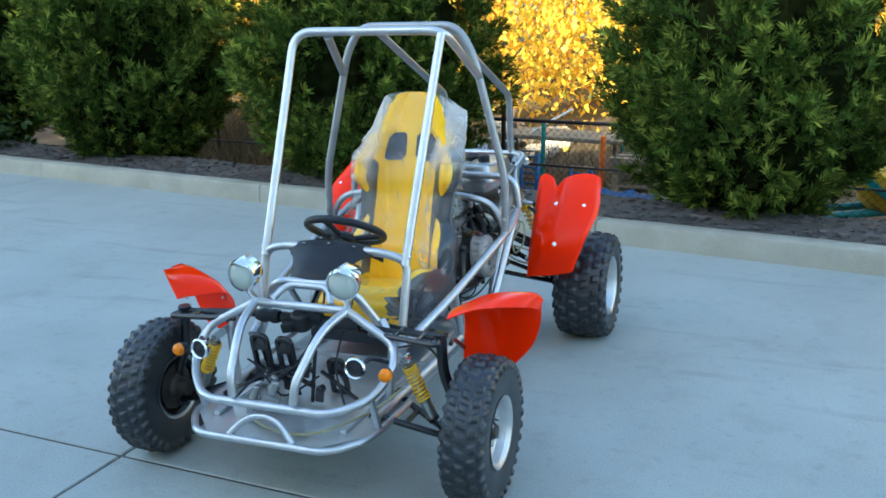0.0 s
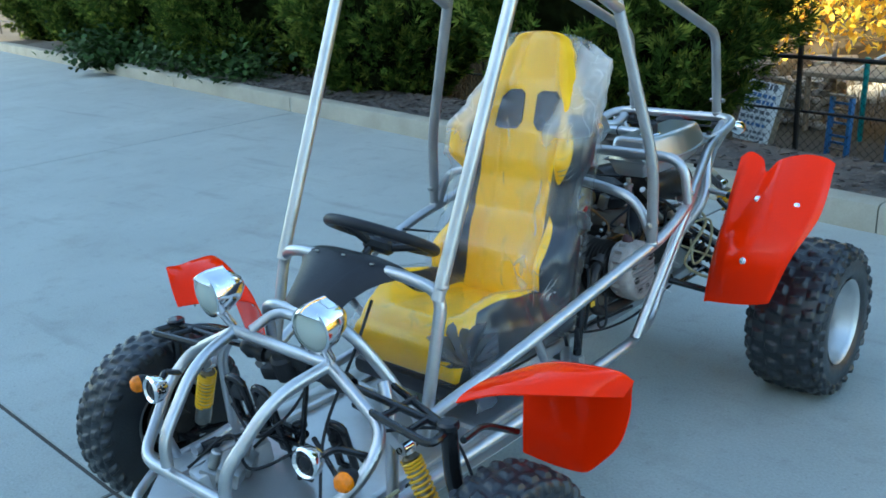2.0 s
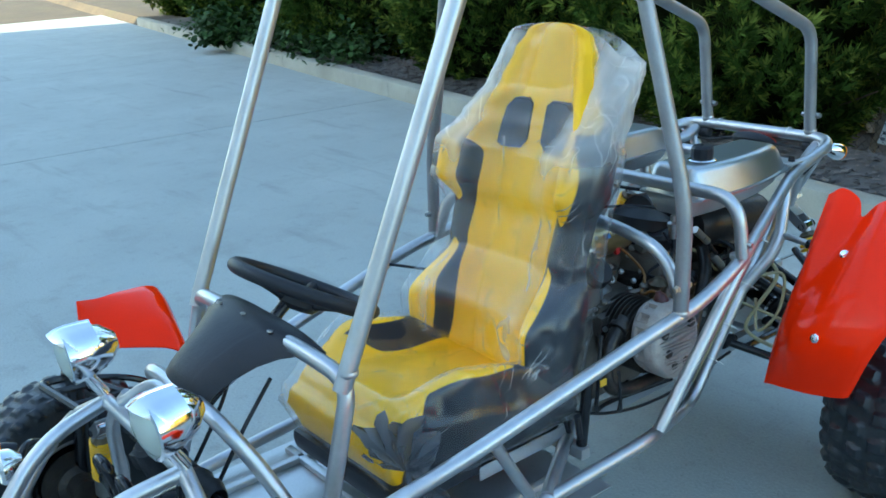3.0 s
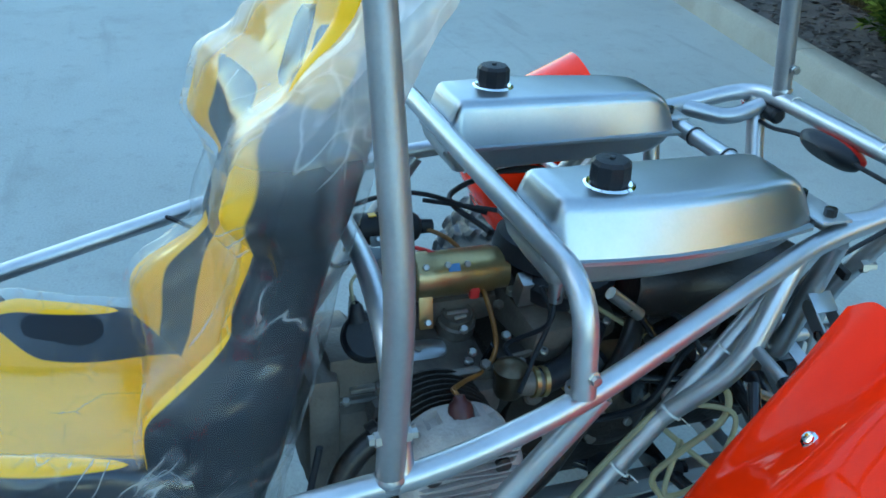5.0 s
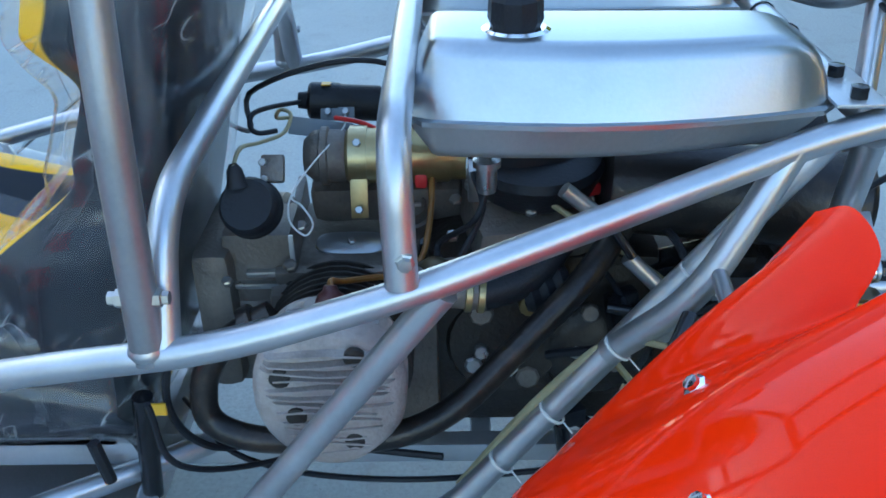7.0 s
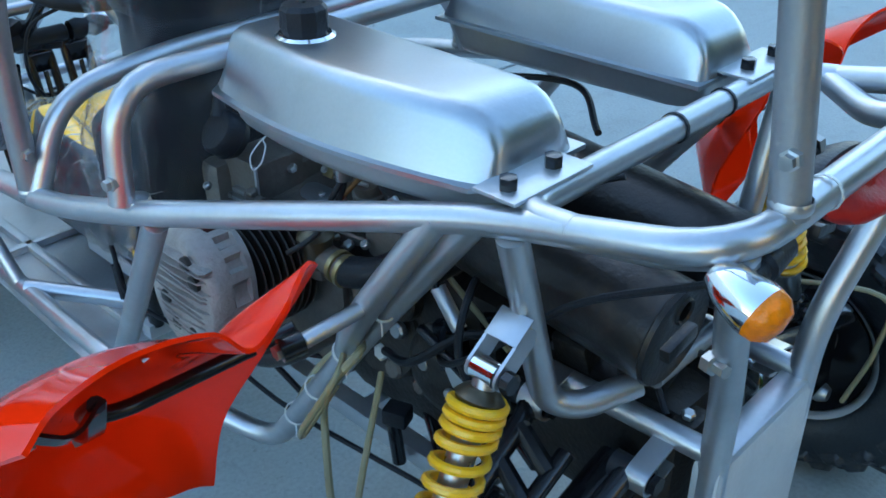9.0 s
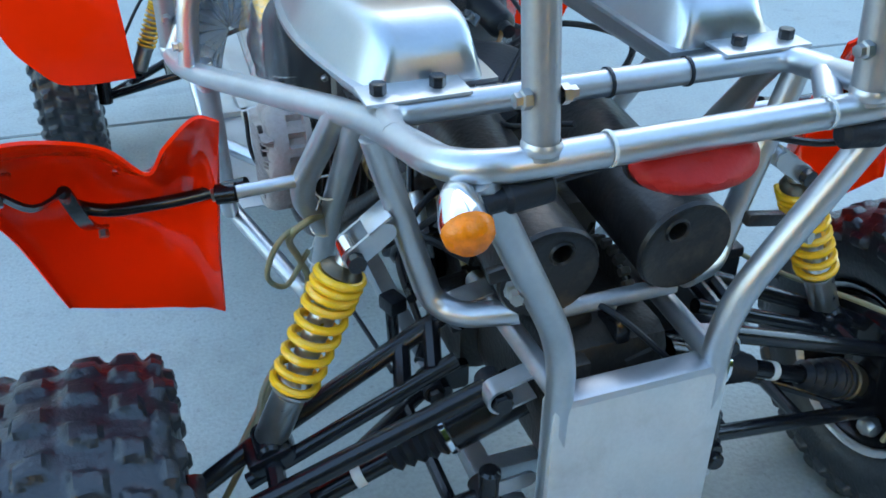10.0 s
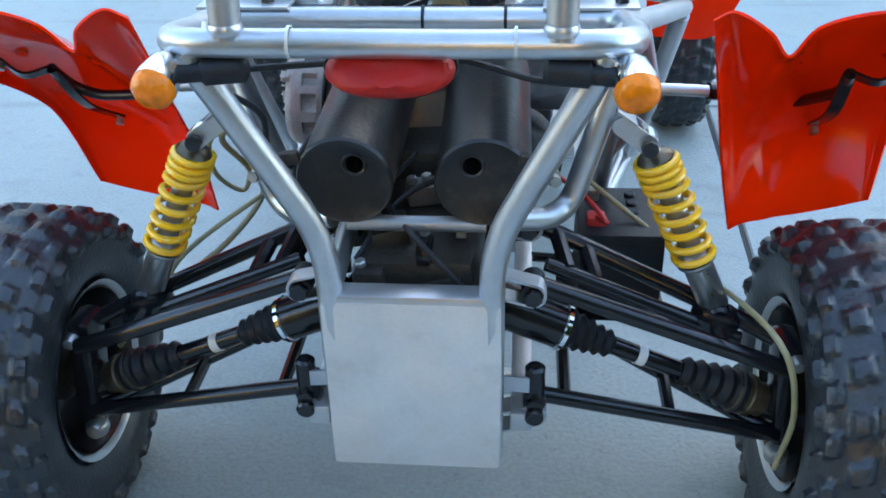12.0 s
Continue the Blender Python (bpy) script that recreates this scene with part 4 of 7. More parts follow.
# roll cage
part("front_roll_hoop", tube([(-0.283, 0.238, 0.705), (-0.308, 0.59, 1.497), (0.305, 0.6, 1.497), (0.31, 0.985, 1.3)], R_MAIN, 0.08), STEEL, kart)
part("front_roll_post", tube([(0.283, 0.238, 0.705), (0.302, 0.585, 1.483)], R_MAIN), STEEL, kart)
part("roof_side_tube", tube([(-0.17, 0.6, 1.48), (-0.308, 0.985, 1.31)], R_MAIN), SHADED_STEEL, kart)
part("main_roll_hoop", tube([(0.416, 0.99, 0.645), (0.415, 0.997, 0.885), (0.283, 0.982, 1.4), (0.215, 0.98, 1.505),
                             (-0.215, 0.98, 1.505), (-0.283, 0.982, 1.4), (-0.415, 0.997, 0.885), (-0.416, 0.99, 0.645)], R_MAIN, 0.07), SHADED_STEEL, kart)
pair("rear_brace", [(0.16, 0.99, 1.5), (0.172, 1.84, 1.143), (0.17, 1.874, 0.85)], R_MAIN, SHADED_STEEL)
for s in (1, -1):
    for at in ((0.286, 0.253, 0.735), (0.416, 0.99, 0.655), (0.17, 1.874, 0.86), (0.39, 1.225, 0.712)):
        part("weld_bead", turned([(0.0166, -0.004), (0.0183, 0.0), (0.0183, 0.003), (0.0167, 0.007)], at, (0, 0, 1), 14, s), STEEL, kart)
    for at, ax in (((0.416, 0.976, 0.712), (0, -1, 0)), ((0.416, 1.008, 0.712), (0, 1, 0)), ((0.187, 1.875, 0.905), (1, 0, 0)), ((0.153, 1.875, 0.905), (-1, 0, 0)), ((0.413, 1.226, 0.745), (1, 0.1, 0))):
        part("bolt", turned([(0.009, -0.003), (0.009, 0.004), (0.0065, 0.005), (0.0065, 0.011), (0, 0.012)], at, ax, 6, s), ZINC, kart, smooth=20)

# side and lower rails
rail = [(0.295, 0.13, 0.43), (0.37, 0.45, 0.53), (0.413, 0.9, 0.635), (0.416, 1.05, 0.655), (0.4, 1.225, 0.702), (0.262, 1.64, 0.797), (0.247, 1.872, 0.845)]
part("upper_rail", tube(rail + [(-x, y, z) for x, y, z in reversed(rail)], R_RAIL, 0.07), STEEL, kart)
pair("lower_rail", [(0.3, -0.1, 0.275), (0.335, 0.4, 0.305), (0.355, 0.97, 0.335), (0.262, 1.25, 0.288), (0.268, 1.48, 0.6), (0.265, 1.632, 0.793)], R_RAIL, STEEL)
pair("side_strut", [(0.387, 1.258, 0.698), (0.357, 1.005, 0.345)], R_RAIL, STEEL)
pair("side_strut", [(0.37, 0.5, 0.53), (0.345, 0.63, 0.32)], 0.0125, STEEL)
pair("seat_stay", [(0.345, 0.66, 0.325), (0.12, 0.98, 0.31)], R_RAIL, STEEL)
hoop = [(0.405, 1.222, 0.715), (0.39, 1.218, 0.85), (-0.39, 1.218, 0.85), (-0.405, 1.222, 0.715)]
part("tank_hoop", tube(hoop, R_RAIL, 0.11), STEEL, kart)
hoop = [(0.412, 1.005, 0.655), (0.36, 1.005, 0.775), (0.2, 1.02, 0.8), (-0.2, 1.02, 0.8), (-0.36, 1.005, 0.775), (-0.412, 1.005, 0.655)]
part("seat_hoop", tube(hoop, 0.0145, 0.07), STEEL, kart)
part("tank_bar", tube([(0.256, 1.735, 0.817), (0.25, 1.668, 0.81), (-0.25, 1.668, 0.81), (-0.256, 1.735, 0.817)], R_RAIL, 0.05), STEEL, kart)
for s in (1, -1):
    part("rear_fork", tube([(0.257, 1.72, 0.814), (0.205, 1.8, 0.8), (0.2, 1.862, 0.826)], R_RAIL, 0.05, 12, s), STEEL, kart)
    part("rear_down_tube", tube([loc(0.222, 1.885, 0.842), loc(0.101, 1.843, 0.592), loc(0.1, 1.838, 0.26)], R_MAIN, 0.06, 12, s), STEEL, kart)
    part("box_top_rail", tube([loc(0.1, 1.835, 0.524), loc(0.108, 1.6, 0.526)], 0.014, 0.05, 12, s), STEEL, kart)
    part("muffler_bolt", turned([(0.011, 0), (0.011, 0.01), (0.007, 0.011), (0.007, 0.024), (0, 0.024)], (0.165, 1.825, 0.68), (0.3, 1, 0.1), 6, s), ZINC, kart, smooth=20)
    part("fender_tube", tube([(0.278, 1.594, 0.787), (0.318, 1.51, 0.645), (0.269, 1.435, 0.542)], R_RAIL, 0.05, 12, s), STEEL, kart)
pair("shock_hoop", [(0.262, 1.672, 0.79), loc(0.2, 1.69, 0.575), loc(0.172, 1.715, 0.562), loc(0.11, 1.745, 0.575)], R_RAIL, STEEL, "", 0.05)
part("muffler_bar", tube([(0.09, 1.735, 0.566), (-0.09, 1.735, 0.566)], 0.0105), SHADED_STEEL, kart)
for x in (0.14, -0.14):
    part("cradle_bar", block((0.03, 0.95, 0.03), (x, 1.32, 0.295)), SHEET, kart)
for y in (0.88, 1.3, 1.7):
    part("cradle_bar", block((0.5 if y < 1 else 0.3, 0.028, 0.028), (0, y, 0.292)), SHEET, kart)

# rear box plate
bm = slab(bmesh.new(), (0.228, 0.034, 0.262), loc(0, 1.84, 0.382), None, 0.008)
part("rear_plate", bm, PANEL, kart, "plain silver-painted rear box plate")
part("plate_top_bar", block((0.2, 0.034, 0.02), loc(0, 1.838, 0.513), None, 0.005), STEEL, kart)

# nose and front hoops
cross = Vector((0.176, -0.011, 0.612))
part("nose_cross_bar", tube([(-0.176, -0.011, 0.612), (0.176, -0.011, 0.612)], 0.0145), STEEL, kart)
pair("nose_upright", [(0.112, -0.28, 0.385), (0.118, -0.275, 0.45), (0.15, -0.15, 0.585), (0.176, -0.011, 0.612)], 0.0145, STEEL, "", 0.09)
bump = [(0.176, -0.011, 0.612), (0.36, -0.03, 0.515), (0.372, -0.1, 0.45), (0.333, -0.172, 0.385), (0.235, -0.272, 0.36)]
part("bumper_rail", tube(bump + [(-x, y, z) for x, y, z in reversed(bump)], 0.0145, 0.06), STEEL, kart)
mid = [(0.29, 0.17, 0.4), (0.2, 0.115, 0.57), (0.145, 0.065, 0.672)]
part("knee_hoop", tube(mid + [(-x, y, z) for x, y, z in reversed(mid)], 0.0145, 0.06), STEEL, kart)
arch = [(0.115, -0.005, 0.625), (0.08, 0.05, 0.665)]
part("nose_arch", tube(arch + [(-x, y, z) for x, y, z in reversed(arch)], 0.0125, 0.05), STEEL, kart)
dash_hoop = [(0.285, 0.16, 0.38), (0.289, 0.252, 0.722), (0.2, 0.228, 0.752)]
part("dash_hoop", tube(dash_hoop + [(-x, y, z) for x, y, z in reversed(dash_hoop)], 0.0155, 0.055), STEEL, kart)
tray = [(0.345, 0.1, 0.262), (0.337, -0.19, 0.258), (0.241, -0.318, 0.256)]
part("tray_rim", tube(tray + [(-x, y, z) for x, y, z in reversed(tray)], 0.0125, 0.05), STEEL, kart)
part("tray_arch", tube([(0.118, -0.308, 0.262), (0.05, -0.285, 0.33), (-0.05, -0.285, 0.33), (-0.118, -0.308, 0.262)], 0.011, 0.05), STEEL, kart)
pair("nose_leg", [(0.33, -0.17, 0.385), (0.335, -0.13, 0.262)], 0.0125, STEEL)
pair("shock_post", [(0.3, 0.03, 0.262), (0.32, 0.03, 0.5), (0.27, 0.06, 0.565)], 0.0145, STEEL)

# floor pan, one sheet from the tray to under the seat
outline = [(-0.2, -0.31), (0.2, -0.31), (0.325, -0.18), (0.335, 0.35), (0.345, 0.86), (-0.345, 0.86), (-0.335, 0.35), (-0.325, -0.18)]
bm = bmesh.new()
top = [bm.verts.new((x, y, 0.262)) for x, y in outline]
low = [bm.verts.new((x, y, 0.259)) for x, y in outline]
bm.faces.new(top), bm.faces.new(low[::-1])
for i in range(len(outline)):
    k = (i + 1) % len(outline)
    bm.faces.new((top[i], low[i], low[k], top[k]))
part("floor_pan", bm, SHEET, kart, "scuffed bare metal floor pan", smooth=0)
for x, y, sx, sy in ((0.24, 0.3, 0.02, 1.0), (-0.24, 0.3, 0.02, 1.0), (0, 0.42, 0.6, 0.02)):
    part("floor_rib", block((sx, sy, 0.016), (x, y, 0.27)), SHEET, kart)
part("pedal_box", block((0.06, 0.2, 0.06), (-0.13, -0.1, 0.292), turn(6, 0, -8), 0.006), SHEET, kart, "folded sheet pedal box")

# pedals, steering rack and linkage in the nose
for x, y, z, w in ((-0.15, -0.05, 0.505, 0.028), (-0.055, -0.045, 0.5, 0.026), (0.085, 0.06, 0.4, 0.028)):
    bm = pipe(bmesh.new(), [(x - w, y + 0.03, z - 0.13), (x - w, y, z), (x + w, y, z), (x + w, y + 0.03, z - 0.13)], 0.0105, 0.022, 10)
    slab(bm, (w * 2, 0.009, 0.05), (x, y + 0.006, z - 0.03), turn(-14, 0, 0), 0.003)
    pipe(bm, [(x, y + 0.02, z - 0.05), (x + 0.01, y + 0.07, 0.27)], 0.0065, 0, 8)
    pipe(bm, [(x - w, y + 0.03, z - 0.13), (x + w, y + 0.03, z - 0.13)], 0.008, 0, 8)
    part("pedal", bm, BLACK_PAINT, kart, "black arched foot pedal")
for a, b, r in (((-0.2, 0.03, 0.36), (0.02, 0.02, 0.37), 0.011), ((-0.12, -0.02, 0.375), (-0.1, 0.06, 0.28), 0.012), ((-0.06, -0.02, 0.37), (-0.02, 0.08, 0.28), 0.009), ((0.05, 0.02, 0.37), (0.22, -0.03, 0.3), 0.007),
                ((-0.2, -0.12, 0.34), (-0.02, -0.02, 0.4), 0.006), ((0.03, 0.03, 0.5), (0.03, -0.02, 0.27), 0.007)):
    part("linkage_rod", tube([a, b], r, 0, 8), BLACK_PAINT, kart)
for x, y, z in ((-0.2, 0.02, 0.33), (-0.02, 0.03, 0.36), (0.06, -0.02, 0.3), (-0.1, 0.04, 0.3)):
    bm = slab(bmesh.new(), (0.03, 0.012, 0.06), (x, y, z), turn(20, 10, 15), 0.004)
    lathe(bm, drum(0.014, 0.03, 0.003), (x, y - 0.01, z + 0.02), (0.2, 1, 0), 12)
    part("linkage_lever", bm, BLACK_PAINT, kart)
bm = bmesh.new()
lathe(bm, drum(0.02, 0.2, 0.004), (-0.1, 0.03, 0.55), (1, 0, 0), 16)
lathe(bm, drum(0.034, 0.07, 0.008), (-0.01, 0.02, 0.52), (0, -0.3, 1), 16)
slab(bm, (0.07, 0.04, 0.03), (0.03, 0.02, 0.575), turn(0, 20, 10), 0.008)
slab(bm, (0.05, 0.05, 0.035), (-0.06, 0.01, 0.53), turn(10, -10, 10), 0.008)
lathe(bm, [(0.022, 0), (0.026, 0.02), (0.02, 0.04), (0.026, 0.06), (0.018, 0.09)], (0.11, 0.03, 0.55), (1, 0, 0), 14)
lathe(bm, [(0.022, 0), (0.026, 0.02), (0.02, 0.04), (0.026, 0.06), (0.018, 0.09)], (-0.11, 0.03, 0.55), (-1, 0, 0), 14)
part("steering_rack", bm, BLACK_PLASTIC, kart, "black steering rack with rubber bellows")
pair("tie_rod", [(0.19, 0.03, 0.55), (0.47, 0.03, 0.535)], 0.009, BLACK_PAINT, "", 0.02, 8)
part("steering_column", tube([(0, 0.035, 0.56), (0, 0.3, 0.77)], 0.012, 0.05, 10), BLACK_PAINT, kart)
for x, y, z, sx in ((-0.13, -0.16, 0.3, 0.05), (-0.06, -0.15, 0.32, 0.06), (-0.1, -0.09, 0.31, 0.07)):
    bm = slab(bmesh.new(), (sx, 0.05, 0.05), (x, y, z), turn(10, 20, 30), 0.008)
    lathe(bm, drum(0.014, 0.05), (x + 0.01, y, z + 0.02), (0.3, 0.2, 1), 12)
    part("brake_cylinder", bm, ZINC, kart, "small grey brake master cylinder")
for pts in ([(-0.2, -0.18, 0.3), (-0.12, -0.1, 0.38), (-0.02, -0.12, 0.33), (0.05, 0.0, 0.36)], [(-0.22, -0.02, 0.4), (-0.08, -0.06, 0.37), (0.04, -0.05, 0.45)],
            [(-0.05, 0.2, 0.66), (0.02, 0.12, 0.6), (0.0, 0.02, 0.45), (-0.1, -0.05, 0.33)], [(0.1, 0.2, 0.68), (0.14, 0.1, 0.6), (0.12, 0.0, 0.42), (0.2, -0.1, 0.3)]):
    part("cable", cable(pts, 0.004), BLACK_PLASTIC, kart)
part("brake_hose", cable([(-0.1, -0.2, 0.272), (0.02, -0.26, 0.275), (0.16, -0.24, 0.274), (0.3, -0.1, 0.31), (0.38, -0.02, 0.37)], 0.005), HOSE, kart)

# cowl under the steering wheel
prof = [(-0.03, 0.25, 0.735, 0.188), (0.0, 0.255, 0.768, 0.19), (0.01, 0.245, 0.775, 0.19), (0.03, 0.215, 0.776, 0.18), (0.045, 0.205, 0.77, 0.168), (0.06, 0.185, 0.765, 0.146), (0.08, 0.155, 0.753, 0.122),
        (0.11, 0.115, 0.733, 0.102), (0.14, 0.08, 0.71, 0.091), (0.155, 0.064, 0.692, 0.087), (0.165, 0.058, 0.676, 0.085)]
grid = []
for u, y, z, hw in prof:
    row = []
    for j in range(37):
        k = j / 18 - 1
        groove = -0.002 if (j % 2 == 0 and -0.85 < k < 0.55 and 0.055 < u < 0.145) else 0
        row.append((hw * k, y + 0.012 * k * k, z - 0.03 * abs(k) ** 3 + groove * 0.8))
    grid.append(row)
part("dash_cowl", sheet(grid, 0.005), BLACK_PLASTIC, kart, "black ribbed plastic dashboard cowl")
for x in (-0.1, 0.1, 0.0):
    part("cowl_screw", turned(drum(0.006, 0.004, 0.001), (x, 0.21, 0.775 - abs(x) * 0.06), (0, 0.3, 1), 10), ZINC, kart)

# steering wheel
wheel_c, wheel_n = Vector((0.0, 0.345, 0.79)), Vector((0, 0.5, 0.866))
x_, y_, z_ = basis(wheel_n)
bm = bmesh.new()
ring = [wheel_c + (x_ * math.cos(a) + y_ * math.sin(a)) * 0.142 for a in (2 * math.pi * i / 48 for i in range(48))]
vs = []
for i, p in enumerate(ring):
    out_ = (p - wheel_c).normalized()
    vs.append([bm.verts.new(p + (out_ * math.cos(b) + z_ * math.sin(b)) * 0.0145) for b in (2 * math.pi * j / 10 for j in range(10))])
for i in range(48):
    for j in range(10):
        bm.faces.new((vs[i][j], vs[(i + 1) % 48][j], vs[(i + 1) % 48][(j + 1) % 10], vs[i][(j + 1) % 10]))
steering = part("steering_wheel", bm, BLACK_PLASTIC, kart, "black padded three-spoke steering wheel")
for a in (90, 210, 330):
    d = x_ * math.cos(radians(a)) + y_ * math.sin(radians(a))
    part("spoke", tube([wheel_c - z_ * 0.03 + d * 0.02, wheel_c - z_ * 0.012 + d * 0.08, wheel_c + d * 0.137], 0.011, 0.03, 8), BLACK_PLASTIC, steering)
part("wheel_boss", turned(drum(0.042, 0.035, 0.01), wheel_c - z_ * 0.045, z_, 20), BLACK_PLASTIC, steering)

# headlamps, horns, front signals
for s in (1, -1):
    c, ax = Vector((0.19, -0.049, 0.72)), Vector((0.08, -1, -0.08)).normalized()
    lamp = part("headlight", turned([(0, -0.08), (0.018, -0.078), (0.04, -0.055), (0.053, -0.02), (0.056, 0.008), (0.056, 0.018), (0.05, 0.02), (0.0495, 0.008)], c, ax, 32, s), CHROME, kart, "chrome round headlight with peaked visor")
    part("lens", turned([(0.0495, 0.012), (0.044, 0.021), (0.026, 0.03), (0, 0.033), (0, 0.03), (0.026, 0.027), (0.043, 0.018), (0.0485, 0.01)], c, ax, 28, s), LENS, lamp, "clear glass lens")
    part("reflector", turned([(0.0495, 0.01), (0.046, 0.0), (0.038, -0.022), (0.022, -0.036), (0, -0.04)], c, ax, 28, s), REFLECTOR, lamp, "bright lamp reflector bowl")
    part("bulb", turned([(0, -0.044), (0.009, -0.042), (0.009, -0.02), (0.006, -0.01), (0, -0.008)], c, ax, 12, s), WHITE_TIE, lamp)
    upv = (Vector((0, 0, 1)) - ax * ax.z).normalized()
    sd = ax.cross(upv)
    grid = [[c + ax * (h * (1 - 0.9 * (a / 65) ** 2) if h > 0 else h) + (sd * math.sin(radians(a)) + upv * math.cos(radians(a))) * (0.0575 + g + 0.003 * math.exp(-(a / 9) ** 2)) for a in range(-65, 66, 5)] for h, g in ((-0.04, -0.006), (-0.02, -0.003), (0.005, -0.001), (0.024, -0.003), (0.038, -0.009))]
    part("visor", flip(sheet(grid, 0.002), s), CHROME, lamp)
    part("visor_ridge", flip(pipe_through([c + ax * h + upv * (0.0615 + g) for h, g in ((-0.04, -0.006), (-0.02, -0.003), (0.005, -0.001), (0.024, -0.003), (0.038, -0.009))], 0.0035, 6), s), CHROME, lamp)
    part("bracket", tube([c + Vector((0, 0.015, -0.05)), (0.182, -0.01, 0.625)], 0.012, 0.02, 10, s), CHROME, lamp)
    c, ax = Vector((0.29, -0.189, 0.492)), Vector((0.1, -1, 0.05))
    horn = part("horn", turned([(0, -0.03), (0.022, -0.03), (0.034, -0.012), (0.036, 0.006), (0.031, 0.012), (0.026, 0.006)], c, ax, 24, s), CHROME, kart, "chrome-rimmed round disc horn")
    part("grille", turned([(0.027, 0.004), (0.02, 0.009), (0.016, 0.006), (0.01, 0.01), (0, 0.009)], c, ax, 20, s), BLACK_PLASTIC, horn)
    part("stem", tube([c + Vector((0, 0.02, -0.01)), c + Vector((0.03, 0.05, 0.02)), (0.362, -0.07, 0.47)], 0.008, 0.02, 8, s), BLACK_PAINT, horn)
    c = Vector((0.386, -0.172, 0.474))
    sig = part("front_signal", turned([(0, -0.035), (0.014, -0.03), (0.021, -0.01), (0.022, 0.0)], c, (0.25, -1, 0), 18, s), BLACK_PLASTIC, kart, "small round front turn signal")
    part("lens", turned([(0.022, 0.0), (0.021, 0.012), (0.013, 0.022), (0, 0.025)], c, (0.25, -1, 0), 18, s), AMBER, sig, "amber plastic lens")


# wheels
def ease(a, b, x):
    t = min(1.0, max(0.0, (x - a) / (b - a)))
    return t * t * (3 - 2 * t)


def tyre_mesh(radius, width, rim, rows, count, knob, skew):
    """A knobbly tyre about the x axis, moulded as one skin: smooth side walls and raised tread blocks."""
    w = width / 2
    tread = spline([(radius * 0.8, -w * 0.99, 0), (radius * 0.9, -w * 0.93, 0), (radius * 0.945, -w * 0.74, 0), (radius * 0.965, -w * 0.4, 0), (radius * 0.97, 0, 0),
                    (radius * 0.965, w * 0.4, 0), (radius * 0.945, w * 0.74, 0), (radius * 0.9, w * 0.93, 0), (radius * 0.8, w * 0.99, 0)], 57)
    side = [(rim, w * 0.78), (rim + 0.006, w * 0.86), (rim + 0.016, w * 0.9), (radius * 0.62, w * 0.975), (radius * 0.72, w * 1.0)]
    prof = [(r, -x, None) for r, x in side]
    for i, p in enumerate(tread):
        prof.append((p.x, p.y, i / 28 - 1))
    prof += [(r, x, None) for r, x in reversed(side)]
    n = count * 12
    arc = 2 * math.pi * radius / count
    span = width / 2 * 1.25
    bm = bmesh.new()
    rings = []
    for k in range(n):
        ang = 2 * math.pi * k / n
        ring = []
        for i, (r, x, q) in enumerate(prof):
            if q is not None:
                h = 0.0
                for q0, q1, off, duty in rows:
                    if q0 < q < q1:
                        lean = skew * (q - (q0 + q1) / 2) * (1 if q0 + q1 > 0 else -1)
                        f = (k / 12 + off + lean + 0.05 * noise.noise(Vector((q0 * 9, k // 12 * 3.1, 0)))) % 1.0
                        e = min((duty / 2 - abs(f - 0.5)) * arc, (q - q0) * span, (q1 - q) * span)
                        h = max(h, ease(0.0, 0.0085, e))
                if h:
                    a, b = prof[i - 1], prof[i + 1]
                    nr, nx = b[1] - a[1], -(b[0] - a[0])
                    g = math.hypot(nr, nx)
                    r, x = r + nr / g * h * knob, x + nx / g * h * knob
            ring.append(bm.verts.new((x, -math.sin(ang) * r, math.cos(ang) * r)))
        rings.append(ring)
    for k in range(n):
        a, b = rings[k], rings[(k + 1) % n]
        for i in range(len(prof) - 1):
            bm.faces.new((a[i], a[i + 1], b[i + 1], b[i]))
    return bm


def rim_mesh(r, w, dish):
    """A pressed steel rim about the x axis, its dish towards +x."""
    bm = bmesh.new()
    lathe(bm, [(r + 0.006, -w), (r, -w * 0.97), (r * 0.93, -w * 0.85), (r * 0.88, -w * 0.3), (r * 0.88, w * 0.4), (r * 0.93, w * 0.85), (r, w * 0.97), (r + 0.006, w),
               (r + 0.004, w * 0.95), (r * 0.9, w * 0.8), (r * 0.84, w * 0.35), (r * 0.8, dish + 0.01), (r * 0.62, dish), (r * 0.45, dish + 0.018), (0.035, dish + 0.016), (0, dish + 0.016)], (0, 0, 0), (1, 0, 0), 40)
    return bm


